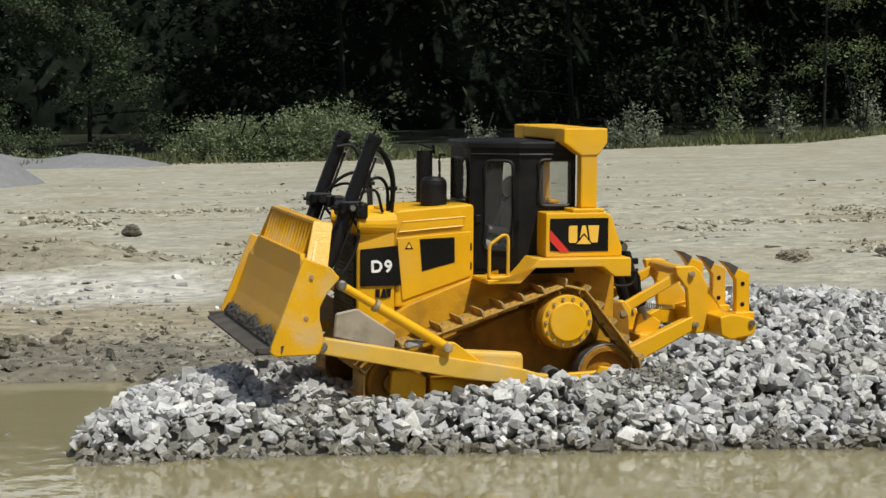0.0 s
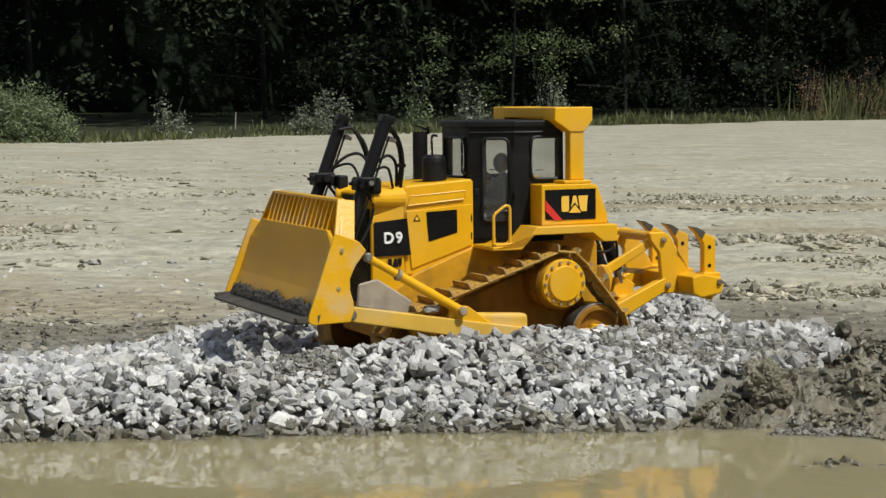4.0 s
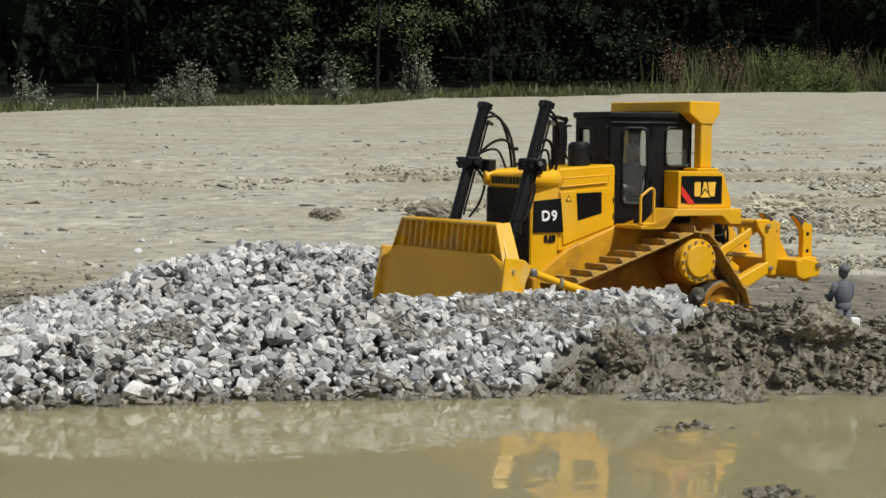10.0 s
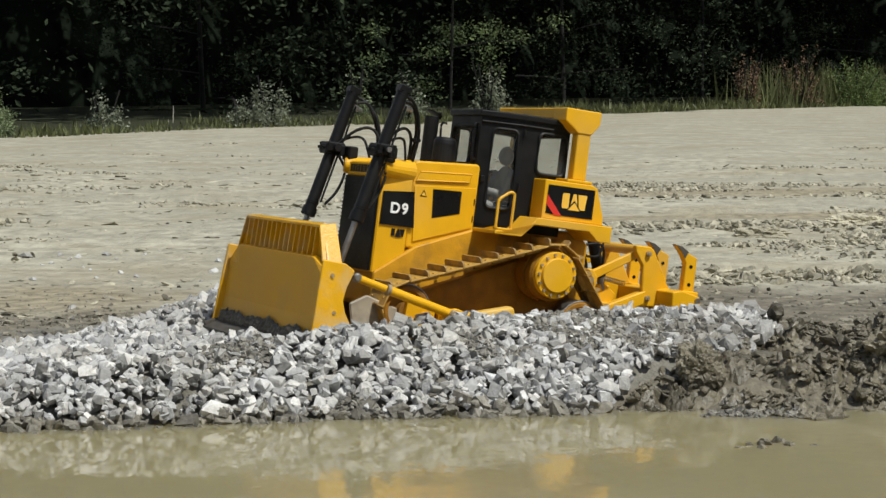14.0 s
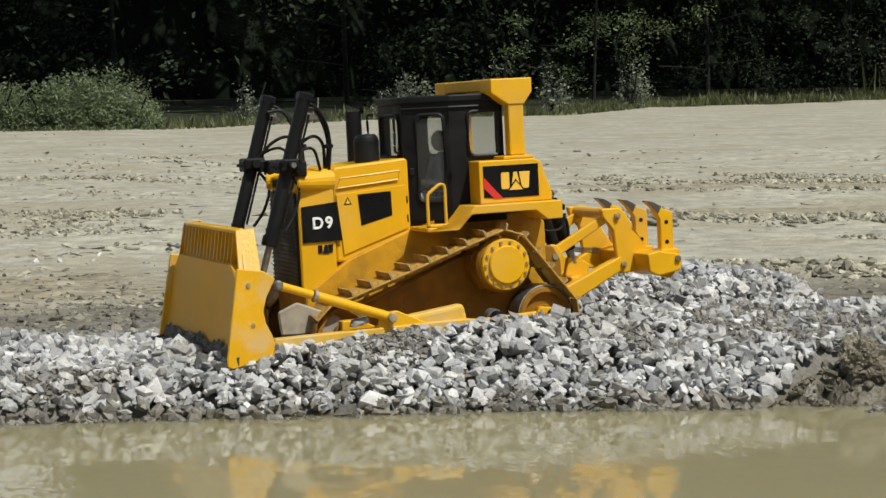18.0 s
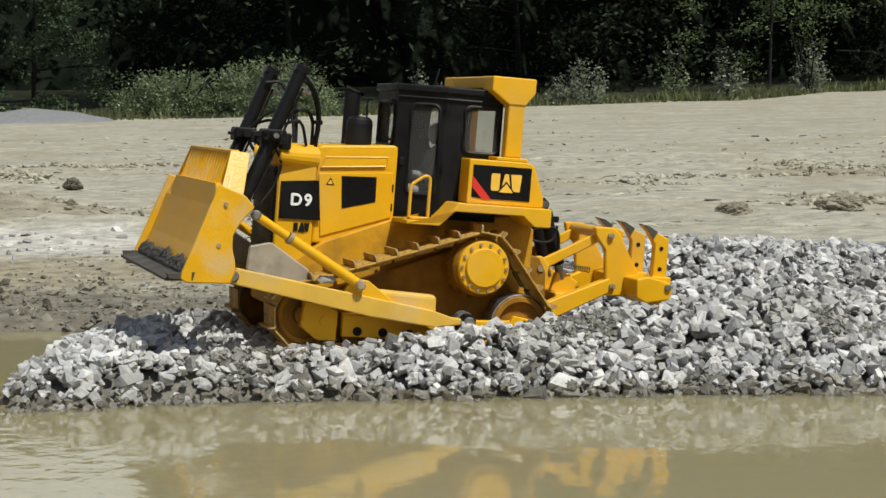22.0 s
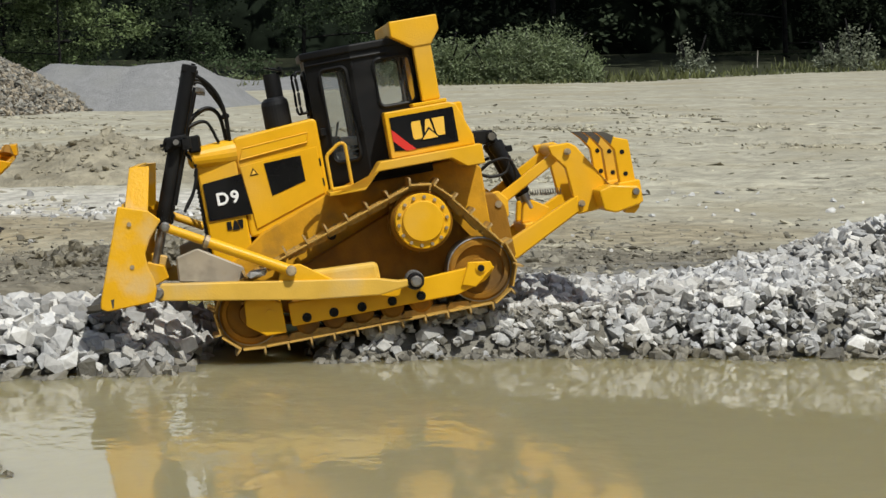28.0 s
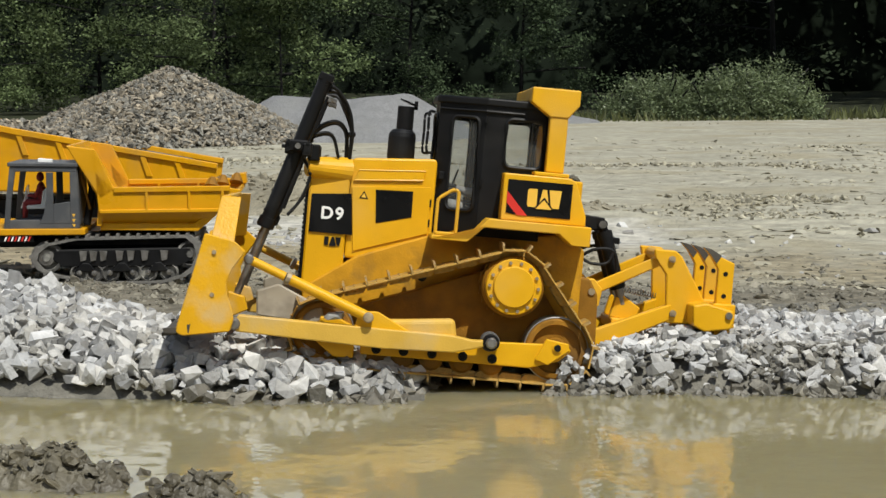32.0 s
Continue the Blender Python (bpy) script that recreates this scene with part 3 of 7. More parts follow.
def stone_shapes(count, seed):
    """Angular broken stones of unit size, each as (verts, faces)."""
    rnd = random.Random(seed)
    out = []
    for _ in range(count):
        bm = bmesh.new()
        sx, sy, sz = rnd.uniform(0.85, 1.28), rnd.uniform(0.62, 0.92), rnd.uniform(0.42, 0.74)
        skew = rnd.uniform(-0.45, 0.45)
        for cx in (-1, 1):
            for cy in (-1, 1):
                for cz in (-1, 1):
                    # a block with broken, uneven corners
                    if rnd.random() < 0.05:
                        continue
                    x, y, z = (c * rnd.uniform(0.62, 1.0) for c in (cx, cy, cz))
                    bm.verts.new(((x + skew * z) * sx * 0.41, y * sy * 0.42, z * sz * 0.42))
        for _ in range(9):
            v = Vector((rnd.gauss(0, 1), rnd.gauss(0, 1), rnd.gauss(0, 1))).normalized() * rnd.uniform(0.88, 1.0)
            bm.verts.new((v.x * sx * 0.5, v.y * sy * 0.5, v.z * sz * 0.5))
        r = bmesh.ops.convex_hull(bm, input=list(bm.verts))
        junk = [v for v in bm.verts if not v.link_faces]
        bmesh.ops.delete(bm, geom=junk, context="VERTS")
        bmesh.ops.recalc_face_normals(bm, faces=bm.faces)
        bmesh.ops.dissolve_limit(bm, angle_limit=0.22, verts=bm.verts, edges=bm.edges)
        bmesh.ops.triangulate(bm, faces=[f for f in bm.faces if len(f.verts) > 4])
        bm.verts.index_update()
        out.append((np.array([v.co[:] for v in bm.verts]), [tuple(v.index for v in f.verts) for f in bm.faces]))
        bm.free()
    return out


SHAPES = stone_shapes(36, 5)


NOMINAL = 0.016


def heap(name, places, mat, label, category, shapes=SHAPES, seed=1, singles=None, piece="stone", rest="gravel_layer", keep=300, tumble=0.5, turn=6.28):
    """Many stones: those inside singles (x0, x1, y0, y1), up to 300, are parts of the heap, the rest one mesh; places: (x, y, z, size)."""
    rnd = random.Random(seed)
    vs, fs, base, own = [], [], 0, []
    if singles:
        x0, x1, y0, y1 = singles
        inside = [i for i, p in enumerate(places) if x0 < p[0] < x1 and y0 < p[1] < y1]
        inside = set(sorted(inside, key=lambda i: -places[i][3])[:keep])
    for i, (x, y, z, s) in enumerate(places):
        k = rnd.randrange(len(shapes))
        v, f = shapes[k]
        q = Euler((rnd.gauss(0, tumble), rnd.gauss(0, tumble), rnd.uniform(-turn, turn) / 2)).to_matrix()
        if singles and i in inside:
            own.append((k, Matrix.Translation((x, y, z)) @ q.to_4x4() @ Matrix.Scale(s / NOMINAL, 4)))
            continue
        m = np.array(q) * s
        vs.append(v @ m.T + np.array((x, y, z)))
        fs += [tuple(j + base for j in a) for a in f]
        base += len(v)
    me = bpy.data.meshes.new(rest if singles else name)
    me.from_pydata(np.concatenate(vs).tolist(), [], fs)
    me.materials.append(mat)
    if not singles:
        return tagged(new(name, me), label, category, kind="stuff")
    root = tagged(new(name), label, category)
    joint = new(rest, me)
    joint.parent = root
    joint["kind"] = "stuff"
    meshes = {}
    for k, m in own:
        if k not in meshes:
            meshes[k] = bpy.data.meshes.new(piece)
            meshes[k].from_pydata((shapes[k][0] * NOMINAL).tolist(), [], shapes[k][1])
            meshes[k].materials.append(mat)
        o = new(piece, meshes[k])
        o.parent, o.matrix_basis = root, m
    return root


def build_gravel():
    rnd = random.Random(11)
    places, wet, dirty = [], [], []
    step = 0.0080
    for i in range(int(1.5 / step)):
        for j in range(int(1.0 / step)):
            x, y = -0.5 + i * step + rnd.uniform(-.007, .007), 1.55 + j * step + rnd.uniform(-.007, .007)
            z = ridge(x, y)
            g = ground_z(x, y)
            edge = noise.noise((x * 9, y * 9, 1.0)) * 0.05
            if x > min(0.66, 0.43 + (y - 1.68) * 1.3) + edge:
                continue
            if z < max(g - 0.004, WATER_Z - 0.025):
                continue
            inlane = abs(y - path_y(x)) < 0.1
            s = min(0.024, max(0.006, rnd.lognormvariate(math.log(0.0122), 0.34)))
            q = fines(x, y)
            muddy = rnd.random() < 0.6 * q
            if muddy:
                s *= rnd.uniform(0.6, 1.0)
            z -= 0.003 * q
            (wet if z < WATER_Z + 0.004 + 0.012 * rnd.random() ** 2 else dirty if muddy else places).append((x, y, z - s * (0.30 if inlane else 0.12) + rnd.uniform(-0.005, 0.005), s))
            # the steep front face needs more stones to the square metre
            for _ in range(min(3, int(abs(ridge(x, y + 0.006) - ridge(x, y - 0.006)) / 0.012 * 1.6 + rnd.random()))):
                x2, y2 = x + rnd.uniform(-.005, .005), y + rnd.uniform(-.005, .005)
                z2, s2 = ridge(x2, y2), s * rnd.uniform(0.6, 0.95)
                if z2 > WATER_Z - 0.02:
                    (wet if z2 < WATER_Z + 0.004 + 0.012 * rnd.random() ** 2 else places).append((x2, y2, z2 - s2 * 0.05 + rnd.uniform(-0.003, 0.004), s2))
    crumbs = []
    while len(crumbs) < 9000:
        x, y = rnd.uniform(-0.36, 0.62), rnd.uniform(1.62, 1.95)
        if fines(x, y) < 0.2 + 0.5 * rnd.random():
            continue
        s = min(0.009, rnd.lognormvariate(math.log(0.0038), 0.45))
        crumbs.append((x, y, ground_z(x, y) + s * 0.15, s))
    heap("gravel_dirt", crumbs, M_DIRTSTONE, "grey dirt crumbs clogging the gravel", "dirt", seed=15)
    heap("gravel", places, M_STONE, "heaped crushed grey gravel forming a causeway at the pond", "gravel", seed=2, tumble=0.65, singles=(-0.36, 0.46, 1.64, 1.76))
    places = []
    for i in range(int(1.3 / step)):
        for j in range(int(0.75 / step)):
            x, y = -1.75 + i * step + rnd.uniform(-.007, .007), 1.52 + j * step + rnd.uniform(-.007, .007)
            z = left_pile(x, y)
            if z < max(ground_z(x, y) - 0.004, WATER_Z - 0.02):
                continue
            s = min(0.030, max(0.008, rnd.lognormvariate(math.log(0.0152), 0.34)))
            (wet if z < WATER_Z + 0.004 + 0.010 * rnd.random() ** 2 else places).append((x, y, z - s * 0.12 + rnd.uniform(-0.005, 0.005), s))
    heap("gravel_pile", places, M_STONE, "pile of clean crushed grey gravel beside the pond", "gravel", seed=3, tumble=0.65, singles=(-1.0, -0.45, 1.5, 1.72))
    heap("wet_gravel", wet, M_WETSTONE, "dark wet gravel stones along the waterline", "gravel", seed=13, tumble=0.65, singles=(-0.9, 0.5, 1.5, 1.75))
    heap("muddy_gravel", dirty, M_DIRTSTONE, "gravel stones clogged with grey dirt", "gravel", seed=14, tumble=0.65, singles=(-0.4, 0.6, 1.5, 1.95))


def build_pushed_heap():
    """Loose stones that the blade pushes along; origin at the middle of the heap's foot."""
    rnd = random.Random(17)
    places = []
    for _ in range(330):
        x, y = rnd.uniform(-0.045, 0.045), rnd.uniform(-0.115, 0.115)
        r = math.hypot(x / 0.045, y / 0.125)
        if r > 1:
            continue
        top = 0.034 * (1 - r ** 1.6) * (0.8 + 0.5 * noise.noise((x * 20, y * 14, 2.0)))
        s = min(0.026, max(0.008, rnd.lognormvariate(math.log(0.0155), 0.3)))
        places.append((x, y, top * rnd.uniform(0.55, 1.0) - 0.3 * s, s))
    return heap("pushed_gravel", places, M_STONE, "loose grey gravel pushed up before the blade", "gravel", seed=23)


build_ground()
water = build_water()
pushed = build_pushed_heap()
build_gravel()


# ---- the model bulldozer (x forward, y to its left, z up; origin between the sprocket hubs) ----
PIVOT = Vector((0.017, 0.0, -0.049))
TRUNNION = Vector((0.1985, 0.062, 0.106))
LIFT_AT = Vector((0.238, 0.062, 0.002))
WHEELS = ((0.0, 0.0, 0.031), (-0.043, -0.052, 0.030), (0.163, -0.053, 0.029))
LINKS = 31


def track_line():
    """The closed line of the track round sprocket, rear idler and front idler: a list of points and its length."""
    pts = []
    order = (0, 2, 1)
    for k in range(3):
        x0, z0, r0 = WHEELS[order[k]]
        x1, z1, r1 = WHEELS[order[(k + 1) % 3]]
        x9, z9, r9 = WHEELS[order[k - 1]]

        def normal(xa, za, ra, xb, zb, rb):
            dx, dz = xb - xa, zb - za
            d = math.hypot(dx, dz)
            a = math.atan2(dz, dx) + math.pi / 2 + math.asin((rb - ra) / d) * -1
            return a
        a_in, a_out = normal(x9, z9, r9, x0, z0, r0), normal(x0, z0, r0, x1, z1, r1)
        while a_out > a_in:
            a_out -= 2 * math.pi
        for i in range(13):
            a = a_in + (a_out - a_in) * i / 12
            pts.append((x0 + r0 * math.cos(a), z0 + r0 * math.sin(a)))
    pts.append(pts[0])
    p = np.array(pts)
    s = np.concatenate([[0], np.cumsum(np.hypot(*np.diff(p, axis=0).T))])
    return p, s


TRACK_P, TRACK_S = track_line()


def link_pose(s, side):
    """The pose of a track link at the distance s along the track."""
    total = TRACK_S[-1]
    s = s % total
    x, z = np.interp(s, TRACK_S, TRACK_P[:, 0]), np.interp(s, TRACK_S, TRACK_P[:, 1])
    e = 0.004
    xa, za = np.interp((s - e) % total, TRACK_S, TRACK_P[:, 0]), np.interp((s - e) % total, TRACK_S, TRACK_P[:, 1])
    xb, zb = np.interp((s + e) % total, TRACK_S, TRACK_P[:, 0]), np.interp((s + e) % total, TRACK_S, TRACK_P[:, 1])
    return pose(float(x), 0.080 * side, float(z), 0, -math.degrees(math.atan2(zb - za, xb - xa)), 0)


def build_body(dozer):
    # engine enclosure: nose, hood and side doors
    nose = part("nose", slab([(0.186, -0.020), (0.186, 0.094), (0.150, 0.0975), (0.150, -0.020)], -0.044, 0.044, 0.0015), M_YELLOW, dozer)
    part("hood", slab([(0.1495, 0.010), (0.1495, 0.0985), (0.146, 0.1005), (0.076, 0.1055), (0.073, 0.103), (0.073, 0.010)], -0.042, 0.042, 0.002, 2), M_YELLOW, dozer, "yellow engine hood sloping to the nose")
    part("radiator_grille", joined(box(0.1862, 0.1885, -0.042, 0.042, -0.018, 0.0785, 0.001), *[box(0.1885, 0.1895, -0.041, 0.041, z, z + 0.0016) for z in np.arange(-0.015, 0.0765, 0.004)]), M_BLACK, dozer, "black slatted radiator grille")
    plate = part("name_plate", box(0.1863, 0.1875, -0.040, 0.040, 0.0795, 0.0930, 0.0006), M_YELLOW, nose, "yellow plate with a dark maker's mark")
    bars = [box(0.1875, 0.1879, y, y + w, 0.0825, 0.0905) for y, w in ((-0.033, 0.005), (-0.0265, 0.005), (-0.02, 0.005), (-0.0135, 0.005), (-0.007, 0.005), (-0.0005, 0.002), (0.003, 0.005), (0.0095, 0.005), (0.016, 0.005), (0.0225, 0.005))]
    part("maker_mark", joined(*bars), M_BLACK, nose, "dark maker's mark drawn as plain bars")
    for s in (1, -1):
        y = 0.0445 * s
        # tapered fairing that carries the lift cylinder trunnion
        part("trunnion_fairing", rod((0.151, 0.034 * s, 0.088), (0.190, 0.046 * s, 0.089), 0.0125, 0.0085, 20, 0.001), M_YELLOW, dozer)
        part("model_panel", slab([(0.183, 0.031), (0.183, 0.065), (0.1478, 0.068), (0.1440, 0.031)], min(y, y + 0.0012 * s), max(y, y + 0.0012 * s)), M_BLACKGLOSS, nose, "black panel with the white model number")
        turn = pose(0.1635, y + 0.0013 * s, 0.0485, 90, 0, 180 if s > 0 else 0)
        lettering("model_number", "D9", 0.0152, turn, M_WHITE, nose, "white model number", bold=0.0005, spread=1.22)
        mx = [slab(p, min(y, y + 0.0006 * s), max(y, y + 0.0006 * s)) for p in ([(0.1685, 0.0203), (0.1685, 0.0278), (0.1645, 0.0278), (0.1645, 0.0203)], [(0.1642, 0.0196), (0.1618, 0.0280), (0.1598, 0.0280), (0.1575, 0.0196)], [(0.1588, 0.0280), (0.1535, 0.0280), (0.1545, 0.0203), (0.1568, 0.0203)])]
        part("maker_badge", joined(*mx), M_BLACK, nose, "small black maker's badge drawn as plain shapes")
        yh = 0.0424 * s
        door = part("hood_door", slab([(0.1478, 0.0745), (0.077, 0.0800), (0.0765, 0.038), (0.1425, 0.0165)], min(yh, yh + 0.0012 * s), max(yh, yh + 0.0012 * s), 0.0004), M_YELLOW, dozer)
        part("air_vent", joined(slab([(0.1262, 0.0735), (0.0926, 0.0748), (0.0922, 0.0515), (0.1239, 0.0435)], min(yh + .001 * s, yh + 0.0017 * s), max(yh + .001 * s, yh + 0.0017 * s)),
                                *[box(0.0965, 0.121, yh + 0.0015 * s - .0003, yh + 0.0015 * s + .0005, z, z + 0.0007) for z in np.arange(0.054, 0.073, 0.003)]), M_BLACKGLOSS, door, "dark mesh air vent")
        part("warning_sign", slab([(0.1405, 0.0645), (0.1365, 0.0715), (0.1325, 0.0645)], min(yh + .001 * s, yh + 0.0016 * s), max(yh + .001 * s, yh + 0.0016 * s)), M_BLACK, door, "small black warning triangle")
        part("warning_sign_field", slab([(0.1388, 0.0655), (0.1365, 0.0697), (0.1342, 0.0655)], min(yh + .001 * s, yh + 0.0018 * s), max(yh + .001 * s, yh + 0.0018 * s)), M_DECAL_Y, door)
        part("hood_panel", slab([(0.146, 0.0805), (0.1425, 0.0895), (0.083, 0.0935), (0.0845, 0.0855)], min(yh, yh + 0.0014 * s), max(yh, yh + 0.0014 * s), 0.0005), M_YELLOW, dozer)
        part("hood_panel_rim", joined(tube([(0.1462, yh + 0.0012 * s, 0.0803), (0.1427, yh + 0.0012 * s, 0.0897), (0.083, yh + 0.0012 * s, 0.0937), (0.0845, yh + 0.0012 * s, 0.0853), (0.1462, yh + 0.0012 * s, 0.0803)], 0.0008, 6)), M_YELLOW, dozer)
        for z in (0.044, 0.062):
            part("door_hinge", rod((0.0763, yh + 0.001 * s, z), (0.0763, yh + 0.001 * s, z + 0.007), 0.0008), M_BLACK, door)
    # lower chassis between the tracks
    part("chassis", slab([(0.184, -0.050), (0.184, -0.019), (0.140, 0.012), (0.075, 0.037), (-0.052, 0.048), (-0.066, 0.035), (-0.066, -0.040), (-0.045, -0.062), (0.15, -0.062)], -0.047, 0.047, 0.0015), M_GRIME, dozer, "grimy yellow chassis between the tracks")
    part("muffler", lathe([(0.0112, 0), (0.0125, 0.0015), (0.0125, 0.021), (0.0118, 0.0245), (0.009, 0.0275), (0.0, 0.0282)], (0.106, 0.018, 0.1022), (0, 0, 1)), M_BLACK, dozer, "black dome-topped air cleaner", smooth=False)
    pipe = part("exhaust_pipe", lathe([(0.0078, 0), (0.0078, 0.050), (0.0068, 0.050), (0.0068, 0.020)], (0.103, -0.026, 0.1025), (0, 0, 1), 20), M_BLACK, dozer, "black exhaust stack with a rain cap")
    part("rain_cap", joined(lathe([(0.009, 0), (0.0092, 0.0012), (0.001, 0.002)], (0.101, -0.026, 0.1555), (-0.35, 0, 1), 18), rod((0.094, -0.026, 0.150), (0.094, -0.026, 0.158), 0.0018)), M_BLACK, pipe)


def build_cab(dozer):
    plan = [(0.0745, 0.034), (0.034, 0.056), (-0.022, 0.056), (-0.022, -0.056), (0.034, -0.056), (0.0745, -0.034)]
    z0, z1 = 0.040, 0.157
    cab = part("cab", slab([(x * 1.0, y) for x, y in plan], z0, z0 + 0.004, 0, 1, "z"), M_BLACK, dozer, "black operator's cab with dusty window panes")
    part("cab_roof", joined(slab([(0.0775, 0.036), (0.034, 0.0585), (-0.026, 0.0585), (-0.026, -0.0585), (0.034, -0.0585), (0.0775, -0.036)], z1, z1 + 0.007, 0.0015, 2, "z")), M_BLACK, dozer, "flat black cab roof")

    def wall(a, b, windows, name):
        """One side of the cab from a to b in plan, with rounded window openings (u0, u1, z0, z1, slant)."""
        a, b = Vector((*a, 0)), Vector((*b, 0))
        d = (b - a)
        n = Vector((d.y, -d.x, 0)).normalized()
        us = sorted({0.0, 1.0, *[w[0] for w in windows], *[w[1] for w in windows]})
        bms = []

        def panel(u0, u1, za, zb):
            p, q = a + d * u0, a + d * u1
            bm = bmesh.new()
            vs = [bm.verts.new((v.x + n.x * k, v.y + n.y * k, z)) for k in (0, -0.003) for v, z in ((p, za), (q, za), (q, zb), (p, zb))]
            for f in ((0, 1, 2, 3), (7, 6, 5, 4), (0, 4, 5, 1), (1, 5, 6, 2), (2, 6, 7, 3), (3, 7, 4, 0)):
                bm.faces.new([vs[i] for i in f])
            bmesh.ops.recalc_face_normals(bm, faces=bm.faces)
            return bm
        for u0, u1 in zip(us, us[1:]):
            mid = (u0 + u1) / 2
            w = next((w for w in windows if w[0] <= mid <= w[1]), None)
            if w is None:
                bms.append(panel(u0, u1, z0 + 0.002, z1))
            else:
                bms += [panel(u0, u1, z0 + 0.002, w[2]), panel(u0, u1, w[3], z1)]
        frame_ = part(name, joined(*bms), M_BLACK, cab)
        for w in windows:
            def pt(u, z):
                v = a + d * u + n * 0.0006
                return (v.x, v.y, z)
            r, ring = 0.006, []
            for uc, zc, a0 in ((w[0], w[2], 180), (w[1], w[2], 270), (w[1], w[3], 0), (w[0], w[3], 90)):
                uc += (r if uc == w[0] else -r) / d.length
                zc += r if zc == w[2] else -r
                ring += [pt(uc + r / d.length * math.cos(radians(a0 + 18 * k)), zc + r * math.sin(radians(a0 + 18 * k))) for k in range(6)]
                # the solid corner outside the rounding
                cu_, cz_ = (w[0] if a0 in (180, 90) else w[1]), (w[2] if a0 in (180, 270) else w[3])
                fan = bmesh.new()
                for k in (0.0, -0.003):
                    fan.faces.new([fan.verts.new(Vector(p) + n * k) for p in [pt(cu_, cz_)] + ring[-6:]])
                part("window_corner", fan, M_BLACK, frame_)
            sheet = bmesh.new()
            for k, loop in ((0.0012, ring), (0.0018, ring[::-1])):
                sheet.faces.new([sheet.verts.new(Vector(p) - n * k) for p in loop])
            bmesh.ops.bridge_loops(sheet, edges=sheet.edges[:])
            pane = part("window_pane", sheet, M_GLASS, frame_, "clear dusty window pane")
            pane.visible_shadow = False
            ring.append(ring[0])
            part("window_rim", tube(ring, 0.0018, 6), M_RUBBER, frame_)
    for s in (1, -1):
        def sd(p):
            return (p[0], p[1] * s)
        f, m, r = (0.0745, 0.034), (0.034, 0.056), (-0.022, 0.056)
        if s > 0:
            wall(sd(f), sd(m), [(0.30, 0.88, 0.062, 0.146)], "door")
            wall(sd(m), sd(r), [(0.34, 0.94, 0.104, 0.147)], "side_wall")
        else:
            wall(sd(m), sd(f), [(0.12, 0.70, 0.062, 0.146)], "door")
            wall(sd(r), sd(m), [(0.06, 0.66, 0.104, 0.147)], "side_wall")
        part("door_handle", joined(tube(arc([(0.079, 0.036 * s, 0.148), (0.084, 0.039 * s, 0.147), (0.084, 0.039 * s, 0.132), (0.084, 0.039 * s, 0.113), (0.079, 0.036 * s, 0.111)]), 0.0013)), M_BLACK, cab, "black grab handle")
        part("door_latch", box(0.066, 0.071, 0.0385 * s - 0.0015, 0.0385 * s + 0.0025, 0.088, 0.095, 0.0006), M_BLACK, cab)
        for z in (0.085, 0.142):
            part("door_hinge", rod((0.034, 0.0575 * s, z), (0.034, 0.0575 * s, z + 0.006), 0.0014), M_BLACK, cab)
        part("gutter", box(0.0, 0.05, 0.0565 * s - 0.0012, 0.0565 * s + 0.0012, 0.151, 0.1535) if s < 0 else tube([(0.074, 0.0355, 0.152), (0.034, 0.0575, 0.152), (0.0, 0.0575, 0.152)], 0.0012, 6), M_BLACK, cab)
    wall((0.0745, -0.034), (0.0745, 0.034), [(0.12, 0.88, 0.106, 0.147)], "front_wall")
    wall((-0.022, 0.056), (-0.022, -0.056), [(0.12, 0.88, 0.10, 0.147)], "rear_wall")
    seat = part("seat", joined(box(0.010, 0.038, -0.016, 0.018, 0.044, 0.0575, 0.002), box(0.002, 0.010, -0.015, 0.017, 0.055, 0.095, 0.002)), M_BLACK, dozer)
    part("armrest", box(0.018, 0.045, 0.026, 0.031, 0.066, 0.070, 0.001), M_BLACK, seat)
    console = part("console", box(0.052, 0.068, -0.02, 0.02, 0.044, 0.085, 0.002), M_BLACK, dozer)
    part("control_lever", rod((0.056, 0.012, 0.085), (0.052, 0.012, 0.098), 0.001), M_BLACK, console)
    return cab


